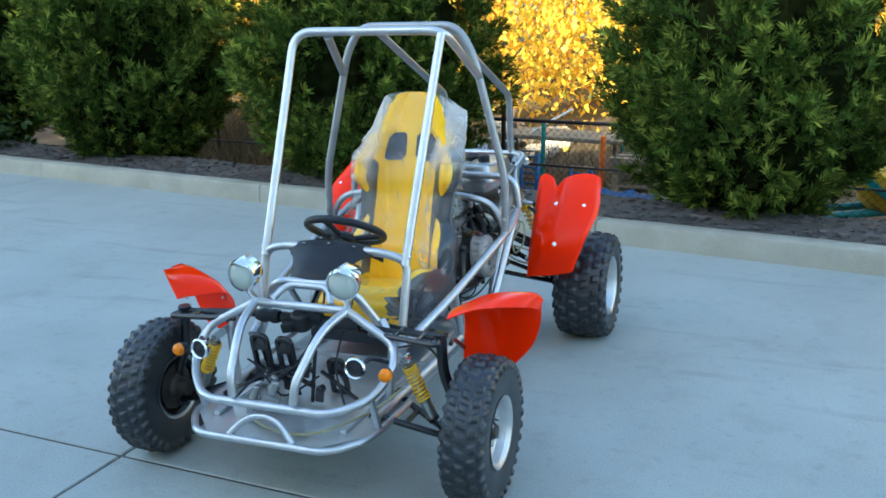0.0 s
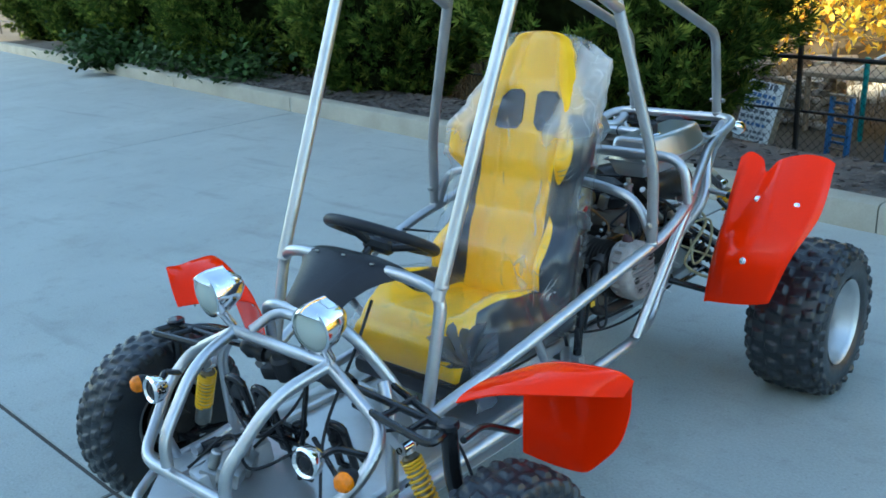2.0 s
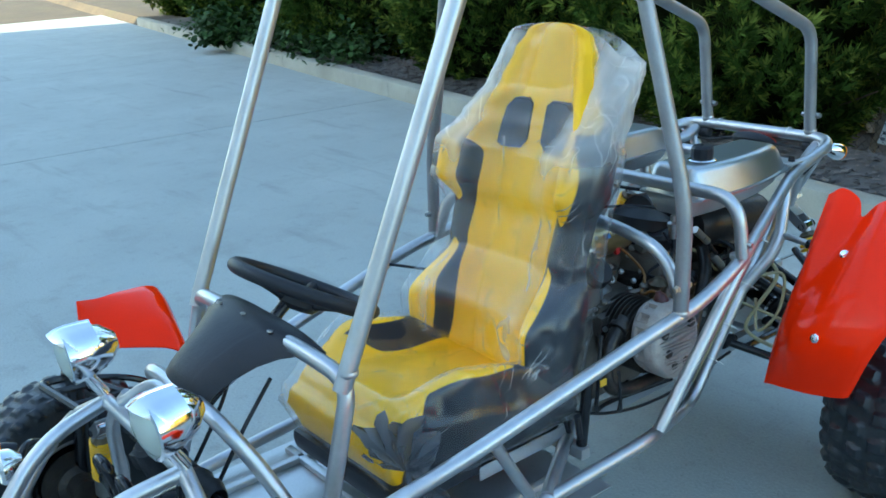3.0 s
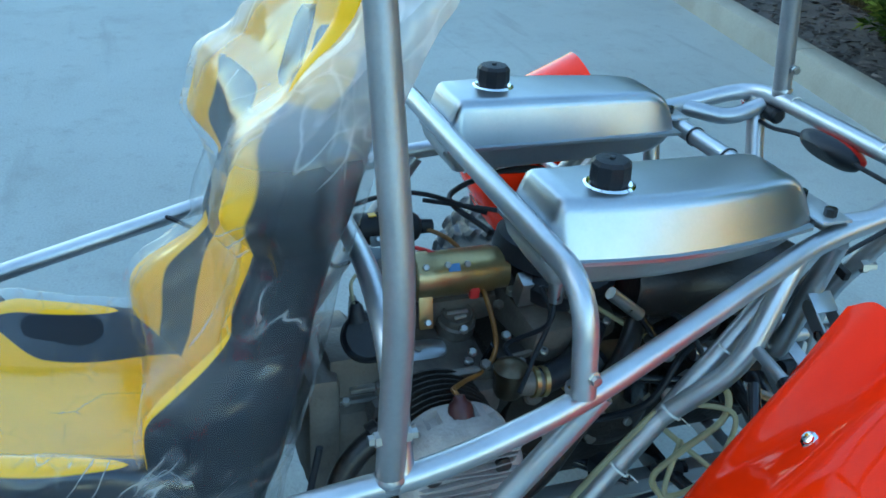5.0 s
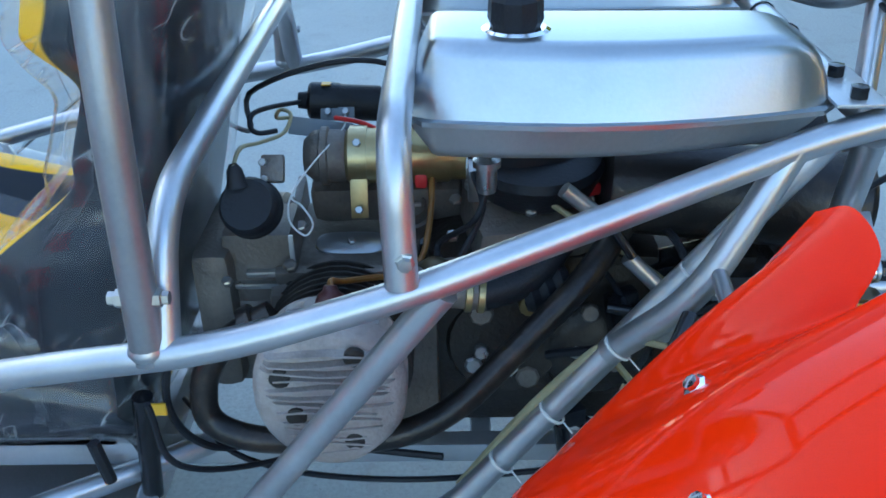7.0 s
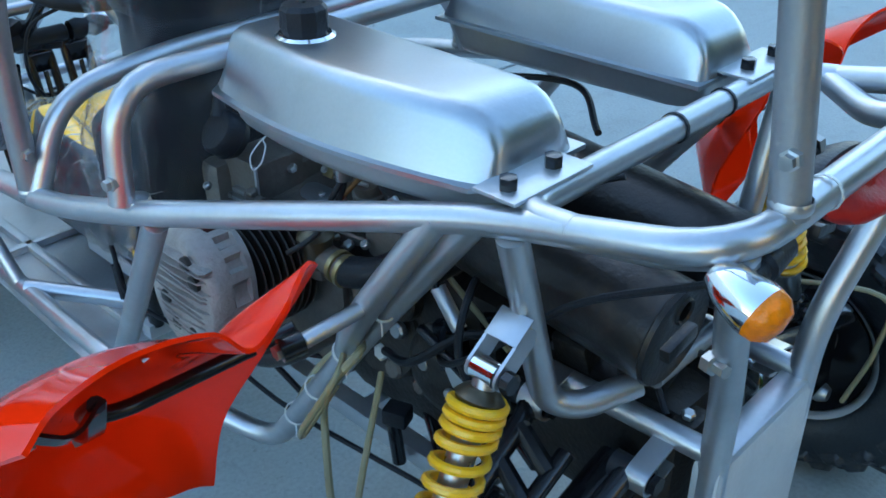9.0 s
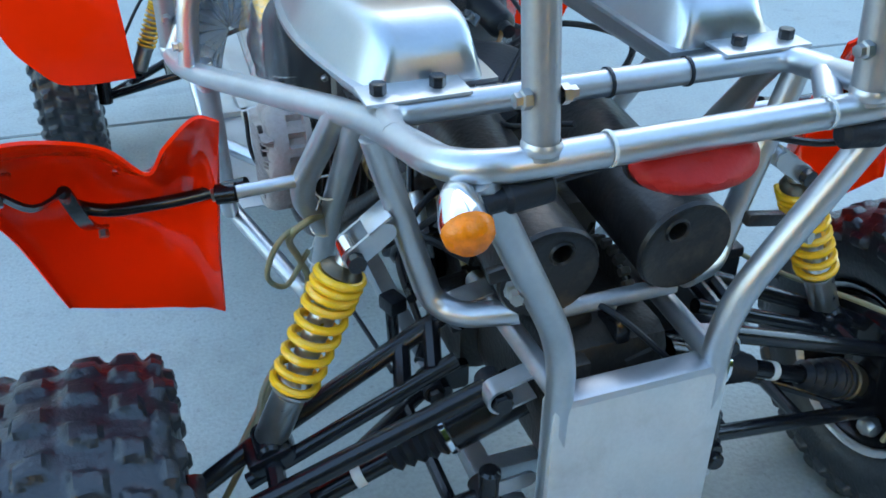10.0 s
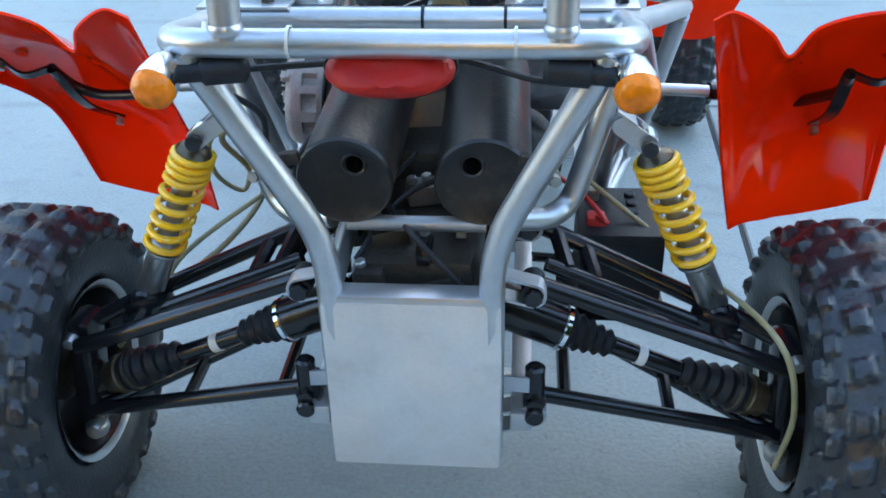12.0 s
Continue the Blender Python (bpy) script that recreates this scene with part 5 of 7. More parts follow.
rear_rows = [(-0.26, -0.02, 0.0, 0.6), (0.02, 0.26, 0.5, 0.6), (-0.52, -0.29, 0.5, 0.58), (0.29, 0.52, 0.0, 0.58), (-0.77, -0.55, 0.0, 0.58), (0.55, 0.77, 0.5, 0.58), (-1.0, -0.8, 0.5, 0.6), (0.8, 1.0, 0.0, 0.6)]
front_rows = [(-0.17, 0.17, 0.0, 0.7), (-0.52, -0.2, 0.5, 0.68), (0.2, 0.52, 0.5, 0.68), (-0.96, -0.56, 0.0, 0.62), (0.56, 0.96, 0.0, 0.62)]
for s in (1, -1):
    for kind, c, radius, width, rim, rows, count, knob in (("front", (0.648 if s > 0 else 0.606, 0.0, 0.248), 0.25, 0.142, 0.112, front_rows, 32, 0.008), ("rear", loc(0.632, 1.676, 0.257), 0.258, 0.245, 0.134, rear_rows, 24, 0.0105)):
        tyre = part(kind + "_wheel", flip(tyre_mesh(radius, width, rim, rows, count, knob, 0.7), s), RUBBER, kart, "knobbly black off-road tyre on silver steel rim")
        tyre.location = (c[0] * s, c[1], c[2])
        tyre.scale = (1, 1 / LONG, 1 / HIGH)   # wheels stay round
        dish = 0.015 if kind == "front" else -0.012
        part("rim", flip(rim_mesh(rim + 0.003, width * 0.465, dish), s), SHEET, tyre, "dull silver pressed steel rim")
        part("hub", turned([(0, -0.11), (0.03, -0.11), (0.034, -0.07), (0.05, -0.06), (0.055, -0.02), (0.03, 0.0), (0.03, 0.035), (0.02, 0.05), (0, 0.052)], (0, 0, 0), (1, 0, 0), 20, s), CAST_DARK, tyre)
        # black liner added for the shade inside the rim
        part("rim_shade_liner", turned([(0.02, -width * 0.24), (rim * 0.8, -width * 0.2), (rim * 0.855, -width * 0.2), (rim * 0.865, -width * 0.35), (rim * 0.95, -width * 0.41), (rim * 0.968, -width * 0.44)], (0, 0, 0), (1, 0, 0), 32, s), BLACK_PAINT, tyre, "black liner added to darken the inside of the rim")
        part("brake_disc", turned([(0.03, -0.05), (0.085, -0.05), (0.085, -0.046), (0.03, -0.046)], (0, 0, 0), (1, 0, 0), 28, s), CAST_DARK, tyre)
        for i in range(4):
            a = radians(45 + 90 * i)
            part("lug_nut", turned([(0.009, 0), (0.009, 0.01), (0.005, 0.016), (0, 0.016)], (dish + 0.016, 0.045 * math.cos(a), 0.045 * math.sin(a)), (1, 0, 0), 6, s), ZINC, tyre, smooth=20)


# suspension
def coil_mesh(a, b, r, wire, turns):
    """A coil spring from a to b, close wound for the first turns at a and open below."""
    a, b = Vector(a), Vector(b)
    x, y, z = basis(b - a)
    n = int(turns * 16)
    close, end = 3.2, 0.8
    L = (b - a).length
    tight = wire * 2.15
    open_pitch = (L - tight * (close + end)) / (turns - close - end)
    path = []
    for i in range(n + 1):
        k = turns * i / n
        h = min(k, close) * tight + max(0.0, min(k, turns - end) - close) * open_pitch + max(0.0, k - turns + end) * tight
        ang = 2 * math.pi * k
        path.append(a + z * h + (x * math.cos(ang) + y * math.sin(ang)) * r)
    return pipe_through(path, wire, 8)


def shock(top, bottom, r, wire, turns, s):
    top, bottom = Vector(top), Vector(bottom)
    d = bottom - top
    u = d.normalized()
    L = d.length
    body = part("shock_absorber", turned([(0, 0.0), (0.012, 0.0), (0.012, 0.018), (0.015, 0.026), (0.015, L * 0.62), (0.0205, L * 0.64), (0.0205, L * 0.96), (0.012, L), (0, L)], top, u, 16, s), ZINC, kart, "coil-over shock absorber with yellow spring")
    part("spring", flip(coil_mesh(top + u * 0.028, top + u * L * 0.67, r, wire, turns), s), SPRING, body, "yellow painted coil spring")
    part("spring_seat", turned([(0.012, 0.016), (r * 0.7, 0.018), (r * 0.98, 0.026), (r * 0.9, 0.03), (0.012, 0.026)], top, u, 18, s), CUP, body)
    part("spring_seat", turned([(0.012, L * 0.67), (r + 0.001, L * 0.672), (r + 0.001, L * 0.685), (0.0205, L * 0.71)], top, u, 18, s), ZINC, body)
    part("eye", turned([(0.007, -0.014), (0.0135, -0.014), (0.0135, 0.014), (0.007, 0.014)], top, (0, 1, 0), 14, s), CHROME, body)
    part("eye", turned([(0.008, -0.014), (0.016, -0.014), (0.016, 0.014), (0.008, 0.014)], bottom, (0, 1, 0), 14, s), BLACK_PAINT, body)
    part("eye_bolt", turned([(0.0075, -0.024), (0.0075, 0.02), (0.011, 0.021), (0.011, 0.031), (0, 0.032)], top, (0, 1, 0), 8, s), BLACK_PAINT, body, smooth=25)
    # folded clevis
    for yy in (-0.0175, 0.0175):
        part("clevis_cheek", flip(link_plate(top + Vector((-0.036, yy, 0.026)), top + Vector((0, yy, 0)), 0.012, 0.0125, 0.0035), s), STEEL, body)
    part("clevis_web", flip(slab(bmesh.new(), (0.032, 0.0385, 0.0035), top + Vector((-0.03, 0, 0.036)), turn(0, 36, 0), 0.001), s), STEEL, body)


def link_plate(a, b, ra, rb, thick):
    """A flat teardrop plate in the x-z plane round two centres."""
    a, b = Vector(a), Vector(b)
    ang = math.atan2(b.z - a.z, b.x - a.x)
    ring = []
    for c, r, t0 in ((b, rb, ang - 1.57), (a, ra, ang + 1.57)):
        for i in range(9):
            t = t0 + math.pi * i / 8
            ring.append((c.x + r * math.cos(t), c.z + r * math.sin(t)))
    return loft([[(x, a.y - thick / 2, z) for x, z in ring], [(x, a.y + thick / 2, z) for x, z in ring]])


def strap(a, b, c, r, width):
    """A flat steel strap that runs from a round the centre c and back to b, lying across y."""
    ang = math.atan2(c.z - (a.z + b.z) / 2, c.x - (a.x + b.x) / 2)
    line = [(a.x, a.z)] + [(c.x + r * math.cos(t), c.z + r * math.sin(t)) for t in (ang + 1.57 - math.pi * i / 12 for i in range(13))] + [(b.x, b.z)]
    return sheet([[(x, c.y - width / 2 + width * k, z) for x, z in line] for k in (0.0, 0.5, 1.0)], 0.0035)


def arm(inner_a, inner_b, outer, ribs, s, name):
    """An A-arm of two black tubes with cross ribs and pivot bushes."""
    bm = pipe(bmesh.new(), [inner_a, outer], 0.0115, 0, 12)
    body = part(name, flip(bm, s), BLACK_PAINT, kart, "black tubular suspension arm")
    part("rear_leg" if inner_b[1] > inner_a[1] else "front_leg", tube([inner_b, outer], 0.0115, 0, 12, s), BLACK_PAINT, body)
    a, b, o = Vector(inner_a), Vector(inner_b), Vector(outer)
    for k in ribs:
        part("rib", tube([a.lerp(o, k), b.lerp(o, k)], 0.0095, 0, 8, s), BLACK_PAINT, body)
    for p in (a, b):
        part("bush", turned([(0.0, -0.022), (0.016, -0.022), (0.016, 0.022), (0, 0.022)], p, (0, 1, 0), 14, s), BLACK_PLASTIC, body)
        part("pivot_bolt", turned([(0.012, 0.022), (0.012, 0.034), (0, 0.034)], p, (0, 1, 0), 6, s), BLACK_PAINT, body, smooth=20)


for s in (1, -1):
    shock(loc(0.293, 1.69, 0.664), loc(0.41, 1.69, 0.408), 0.026, 0.0053, 9.0, s)
    shock((0.37, 0.02, 0.455), (0.462, 0.03, 0.248), 0.022, 0.0036, 11.0, s)
    # upper arm: a rear leg from the box, and a ladder of two rods in front of it that carries the shock
    upper = part("upper_arm", tube([loc(0.152, 1.772, 0.497), loc(0.5, 1.755, 0.358)], 0.0125, 0, 12, s), BLACK_PAINT, kart, "black tubular suspension arm")
    part("front_leg", tube([loc(0.14, 1.625, 0.512), loc(0.17, 1.64, 0.507), loc(0.42, 1.672, 0.398), loc(0.5, 1.69, 0.362)], 0.0125, 0.03, 12, s), BLACK_PAINT, upper)
    part("middle_leg", tube([loc(0.17, 1.7, 0.484), loc(0.44, 1.712, 0.377)], 0.0105, 0, 12, s), BLACK_PAINT, upper)
    for x, z in ((0.185, 0.494), (0.225, 0.476)):
        part("rib", tube([loc(x, 1.645, z + 0.008), loc(x + 0.015, 1.7, z - 0.018)], 0.0115, 0, 8, s), BLACK_PAINT, upper)
    part("rib", tube([loc(0.405, 1.672, 0.403), loc(0.41, 1.76, 0.393)], 0.0115, 0, 8, s), BLACK_PAINT, upper)
    for p in (loc(0.152, 1.775, 0.494), loc(0.146, 1.63, 0.511)):
        part("bush", turned([(0.0, -0.022), (0.016, -0.022), (0.016, 0.022), (0, 0.022)], p, (0, 1, 0), 14, s), BLACK_PLASTIC, upper)
        part("pivot_bolt", turned([(0.012, 0.022), (0.012, 0.034), (0, 0.034)], p, (0, 1, 0), 6, s), BLACK_PAINT, upper, smooth=20)
    arm(loc(0.158, 1.56, 0.326), loc(0.158, 1.778, 0.322), loc(0.51, 1.735, 0.226), (0.12, 0.55), s, "lower_arm")
    bm = slab(bmesh.new(), (0.06, 0.05, 0.034), loc(0.408, 1.695, 0.4), turn(0, 18, 0), 0.01)
    lathe(bm, drum(0.018, 0.05, 0.004), loc(0.41, 1.665, 0.41), (0, 1, 0), 14)
    part("shock_pad", flip(bm, s), BLACK_PAINT, kart)
    part("hub_carrier", block((0.035, 0.06, 0.2), loc(0.515, 1.71, 0.285), turn(0, -6, 0), 0.012, s), BLACK_PAINT, kart)
    part("carrier_bolt", turned([(0.016, -0.012), (0.018, 0.0), (0.012, 0.012), (0, 0.014)], loc(0.513, 1.74, 0.193), (0, 1, 0), 12, s), ZINC, kart)
    part("carrier_bolt", turned([(0.012, -0.01), (0.013, 0.0), (0.008, 0.01), (0, 0.011)], loc(0.515, 1.745, 0.36), (0, 1, 0), 12, s), ZINC, kart)
    part("pivot_lug", flip(strap(loc(0.108, 1.788, 0.522), loc(0.108, 1.788, 0.49), loc(0.152, 1.788, 0.494), 0.0155, 0.026), s), STEEL, kart)
    part("pivot_lug", flip(strap(loc(0.104, 1.64, 0.54), loc(0.104, 1.64, 0.505), loc(0.146, 1.64, 0.513), 0.0175, 0.034), s), STEEL, kart)
    part("pivot_lug", flip(strap(loc(0.104, 1.788, 0.3), loc(0.104, 1.788, 0.268), loc(0.158, 1.788, 0.3), 0.0165, 0.03), s), STEEL, kart)
    part("pivot_lug", flip(link_plate(loc(0.112, 1.8, 0.355), loc(0.15, 1.8, 0.352), 0.012, 0.012, 0.004), s), STEEL, kart)
    part("lug_tube", turned(drum(0.014, 0.075, 0.004), loc(0.158, 1.79, 0.302), (0, 0, 1), 14, s), BLACK_PAINT, kart)
    part("lug_nut", turned(drum(0.013, 0.014, 0.003), loc(0.158, 1.806, 0.308), (0, 1, 0), 12, s), BLACK_PAINT, kart)
    for z in (0.505, 0.325):
        part("pivot_lug", block((0.06, 0.02, 0.045), loc(0.125, 1.55 if z < 0.4 else 1.63, z), None, 0.008, s), BLACK_PAINT, kart)
    # drive shaft with bellows
    a, b = loc(0.1, 1.733, 0.441), loc(0.525, 1.706, 0.251)
    u = (b - a).normalized()
    L = (b - a).length
    shaft = part("drive_shaft", turned([(0.0315, 0), (0.0315, 0.1), (0.012, 0.105), (0.013, L * 0.32), (0.013, L * 0.68), (0.02, L * 0.88), (0.024, L * 0.9), (0.024, L), (0, L)], a, u, 20, s), BLACK_PAINT, kart, "black half shaft with rubber bellows")
    for h0, r0, r1, run in ((0.106, 0.027, 0.015, 0.075), (L * 0.62, 0.017, 0.031, 0.1)):
        prof = []
        for i in range(11):
            k = i / 10
            prof.append((r0 + (r1 - r0) * k + (0.004 if i % 2 else -0.002), h0 + run * k))
        part("bellows", turned(prof, a, u, 20, s), BLACK_PLASTIC, shaft)
    part("clamp_ring", turned([(0.0318, 0.098), (0.034, 0.1), (0.034, 0.106), (0.0318, 0.108)], a, u, 20, s), CHROME, shaft)
    part("clamp_ring", turned([(0.02, L * 0.64 + 0.073), (0.031, L * 0.64 + 0.075), (0.032, L * 0.64 + 0.082), (0.028, L * 0.64 + 0.085), (0.028, L * 0.64 + 0.097), (0.031, L * 0.64 + 0.099), (0.031, L * 0.64 + 0.106), (0.025, L * 0.64 + 0.11), (0.025, L * 0.64 + 0.125), (0.018, L * 0.64 + 0.13)], a, u, 20, s), CUP, shaft)
    part("clamp_ring", turned([(0.018, L * 0.64 - 0.001), (0.0195, L * 0.64), (0.0195, L * 0.64 + 0.005), (0.018, L * 0.64 + 0.006)], a, u, 16, s), ZINC, shaft)
    part("shaft_label", turned([(0.0135, L * 0.47), (0.0142, L * 0.471), (0.0142, L * 0.498), (0.0135, L * 0.499)], a, u, 16, s), WHITE_TIE, shaft)
    # front arms
    arm((0.29, -0.06, 0.275), (0.29, 0.12, 0.275), (0.56, 0.02, 0.185), (0.35, 0.75), s, "lower_arm")
    bm = bmesh.new()
    pipe(bm, [(0.25, 0.11, 0.53), (0.5, 0.02, 0.54), (0.515, -0.05, 0.54), (0.26, -0.02, 0.545)], 0.0095, 0.03, 8)
    pipe(bm, [(0.34, 0.09, 0.535), (0.35, -0.03, 0.543)], 0.008, 0, 8)
    pipe(bm, [(0.43, 0.05, 0.538), (0.44, -0.035, 0.543)], 0.008, 0, 8)
    part("fender_rack", flip(bm, s), BLACK_PAINT, kart, "black wire rack that carries the fender")
    bm = bmesh.new()
    pipe(bm, [(0.5, 0.02, 0.545), (0.505, 0.02, 0.42), (0.555, 0.02, 0.3), (0.56, 0.02, 0.17)], 0.019, 0.04, 10)
    lathe(bm, drum(0.024, 0.02, 0.005), (0.5, 0.02, 0.54), (0, 0, 1), 14)
    lathe(bm, drum(0.028, 0.06, 0.004), (0.55, 0.01, 0.248), (1, 0, 0), 14)
    part("king_pin", flip(bm, s), BLACK_PAINT, kart, "black steering knuckle")
    part("fender_stay", tube([(0.53, 0.03, 0.52), (0.5, 0.13, 0.5), (0.49, 0.26, 0.42)], 0.008, 0.04, 8, s), BLACK_PAINT, kart)
    part("brake_hose", cable([(0.33, -0.02, 0.5), (0.42, 0.1, 0.47), (0.5, 0.1, 0.35), (0.55, 0.06, 0.28)], 0.004), BLACK_PLASTIC, kart) if s > 0 else None
    run = [(0.46, 1.78, 0.44), (0.5, 1.79, 0.33), (0.5, 1.76, 0.2)] if s < 0 else [(0.42, 1.62, 0.37), (0.48, 1.66, 0.3)]
    part("brake_hose", flip(cable([(0.23, 1.45, 0.5), (0.38, 1.56, 0.42)] + run, 0.0042), s), HOSE, kart)


# fenders
def front_fender(s):
    """A thin moulded cover over the wheel that turns down into a mud flap; the two sides sit at different angles."""
    if s > 0:
        net = [[(0.519, 0.012, 0.6), (0.59, 0.045, 0.624), (0.66, 0.08, 0.63), (0.735, 0.175, 0.608), (0.757, 0.265, 0.575)],
               [(0.515, 0.04, 0.606), (0.595, 0.1, 0.634), (0.67, 0.15, 0.642), (0.745, 0.225, 0.634), (0.764, 0.285, 0.595)],
               [(0.505, 0.13, 0.6), (0.59, 0.19, 0.632), (0.665, 0.225, 0.64), (0.742, 0.265, 0.63), (0.765, 0.295, 0.6)],
               [(0.49, 0.24, 0.565), (0.58, 0.265, 0.6), (0.655, 0.28, 0.605), (0.735, 0.293, 0.595), (0.758, 0.3, 0.575)],
               [(0.482, 0.282, 0.5), (0.56, 0.284, 0.515), (0.635, 0.286, 0.52), (0.722, 0.291, 0.51), (0.757, 0.293, 0.517)],
               [(0.478, 0.284, 0.42), (0.545, 0.285, 0.425), (0.61, 0.286, 0.43), (0.695, 0.289, 0.425), (0.73, 0.291, 0.435)],
               [(0.474, 0.286, 0.338), (0.53, 0.286, 0.335), (0.58, 0.287, 0.335), (0.64, 0.288, 0.342), (0.668, 0.289, 0.36)]]
    else:
        net = [[(0.571, 0.104, 0.546), (0.588, 0.107, 0.575), (0.605, 0.112, 0.605), (0.624, 0.12, 0.632), (0.636, 0.125, 0.648)],
               [(0.55, 0.15, 0.545), (0.575, 0.16, 0.572), (0.605, 0.165, 0.6), (0.64, 0.175, 0.622), (0.66, 0.18, 0.632)],
               [(0.52, 0.21, 0.538), (0.56, 0.22, 0.575), (0.605, 0.225, 0.602), (0.66, 0.24, 0.62), (0.69, 0.25, 0.622)],
               [(0.48, 0.275, 0.525), (0.53, 0.295, 0.56), (0.59, 0.305, 0.585), (0.66, 0.325, 0.6), (0.71, 0.335, 0.605)],
               [(0.463, 0.3, 0.49), (0.515, 0.32, 0.51), (0.58, 0.335, 0.53), (0.66, 0.355, 0.54), (0.72, 0.365, 0.545)],
               [(0.46, 0.305, 0.42), (0.51, 0.325, 0.43), (0.57, 0.34, 0.44), (0.64, 0.36, 0.45), (0.69, 0.37, 0.46)],
               [(0.46, 0.31, 0.35), (0.505, 0.328, 0.35), (0.56, 0.342, 0.35), (0.61, 0.358, 0.355), (0.645, 0.368, 0.37)]]
    lift = (0, 0.015, 0.004) if s > 0 else (0, -0.03, 0.012)
    fine = [spline([Vector(p) + Vector(lift) for p in r], 21) for r in net]
    grid = [[p for p in row] for row in zip(*[spline([r[j] for r in fine], 31) for j in range(21)])]
    ob = part("front_fender", flip(sheet(grid, 0.004), s), RED, kart, "glossy red plastic front fender")
    if s < 0:
        for x, y, z in ((0.57, 0.13, 0.548), (0.53, 0.3, 0.5)):
            part("bolt", turned(drum(0.007, 0.005, 0.002), (x, y, z), (0, -1, 0.2), 8, s), ZINC, ob, smooth=20)


def rear_fender(s):
    """A curved red sheet with a folded inner lobe and a rolled outer edge."""
    cols = [  # across from the inner edge: the run from the foot to the top
        [(0.413, 1.322, 0.372), (0.412, 1.372, 0.505), (0.41, 1.468, 0.648), (0.406, 1.563, 0.792)],
        [(0.435, 1.316, 0.38), (0.435, 1.342, 0.522), (0.436, 1.452, 0.682), (0.432, 1.582, 0.808)],
        [(0.462, 1.312, 0.384), (0.466, 1.318, 0.538), (0.472, 1.462, 0.682), (0.464, 1.594, 0.785)],
        [(0.482, 1.309, 0.388), (0.49, 1.302, 0.542), (0.498, 1.46, 0.69), (0.484, 1.574, 0.748)],
        [(0.52, 1.306, 0.394), (0.535, 1.29, 0.548), (0.55, 1.432, 0.702), (0.52, 1.588, 0.79)],
        [(0.565, 1.304, 0.404), (0.592, 1.292, 0.556), (0.612, 1.43, 0.7), (0.585, 1.612, 0.812)],
        [(0.6, 1.304, 0.414), (0.64, 1.305, 0.56), (0.668, 1.44, 0.688), (0.64, 1.632, 0.808)],
        [(0.612, 1.31, 0.42), (0.658, 1.325, 0.562), (0.688, 1.462, 0.67), (0.668, 1.642, 0.79)],
    ]
    if s < 0:   # this side is swung back at the foot

        def swing(p):
            f = (0.8 - p[2]) / 0.42
            return (p[0] - 0.045 + 0.08 * f, p[1] + 0.06 + 0.11 * f, p[2] + 0.015 + 0.06 * f)
    else:

        def swing(p):
            return p

    def wide(p):
        return (p[0] + 0.1 * max(0.0, p[0] - 0.43), p[1] + 0.01 - 0.2 * max(0.0, p[0] - 0.5) * max(0.0, p[2] - 0.6) / 0.2, p[2] - 0.008)
    cols = [[swing(wide(p)) for p in c] for c in cols]
    fine = [spline(c, 29) for c in cols]
    grid = [spline([c[i] for c in fine], 49) for i in range(29)]
    ob = part("rear_fender", flip(sheet(grid, 0.004), s), RED, kart, "glossy red plastic rear fender with bolts")
    for p in ((0.51, 1.449, 0.694), (0.632, 1.435, 0.697), (0.54, 1.287, 0.545)):
        p, ax = swing(wide(p)), (0, -0.72, 0.69) if p[1] > 1.4 else (0, -0.95, 0.3)
        part("bolt", turned([(0.01, -0.004), (0.011, 0.002), (0.0075, 0.004), (0.007, 0.008), (0, 0.009)], p, ax, 8, s), CHROME, ob, smooth=20)
    # black tube that bends up to a flat cross strap with two bolted feet
    foot, crest, side_ = swing(loc(0.56, 1.342, 0.548)), swing(loc(0.585, 1.49, 0.685)), swing(loc(0.655, 1.5, 0.7))
    bm = pipe(bmesh.new(), [loc(0.375, 1.5, 0.665), loc(0.46, 1.452, 0.63), loc(0.545, 1.437, 0.622), swing(loc(0.585, 1.44, 0.64)), crest], 0.0085, 0.035, 10)
    part("bracket", flip(bm, s), BLACK_PAINT, ob)
    for a, b in ((crest, foot), (crest, side_)):
        a, b = Vector(a), Vector(b)
        mid = a.lerp(b, 0.5) + Vector((0, 0.014, -0.012))
        line = spline([a, mid, b], 9)
        cross = (b - a).cross(Vector((0, 0.7, -0.7))).normalized() * 0.009
        bm = sheet([[p - cross, p + cross] for p in line], 0.004)
        part("bracket_strap", flip(bm, s), BLACK_PAINT, ob)
        part("bolt", turned([(0.007, -0.004), (0.007, 0.006), (0, 0.007)], b + Vector((0, 0.006, -0.006)), (0, 0.7, -0.7), 6, s), ZINC, ob, smooth=20)
    part("socket", tube([loc(0.318, 1.54, 0.679), loc(0.392, 1.535, 0.674)], 0.0085, 0, 12, s), STEEL, ob)
    part("socket_sleeve", tube([loc(0.392, 1.535, 0.674), loc(0.415, 1.528, 0.671)], 0.0125, 0, 12, s), BLACK_PAINT, ob)
    part("bolt", turned([(0.008, -0.002), (0.008, 0.006), (0, 0.007)], loc(0.415, 1.528, 0.671), (1, -0.1, -0.1), 6, s), ZINC, ob, smooth=20)


for s in (1, -1):
    front_fender(s)
    rear_fender(s)


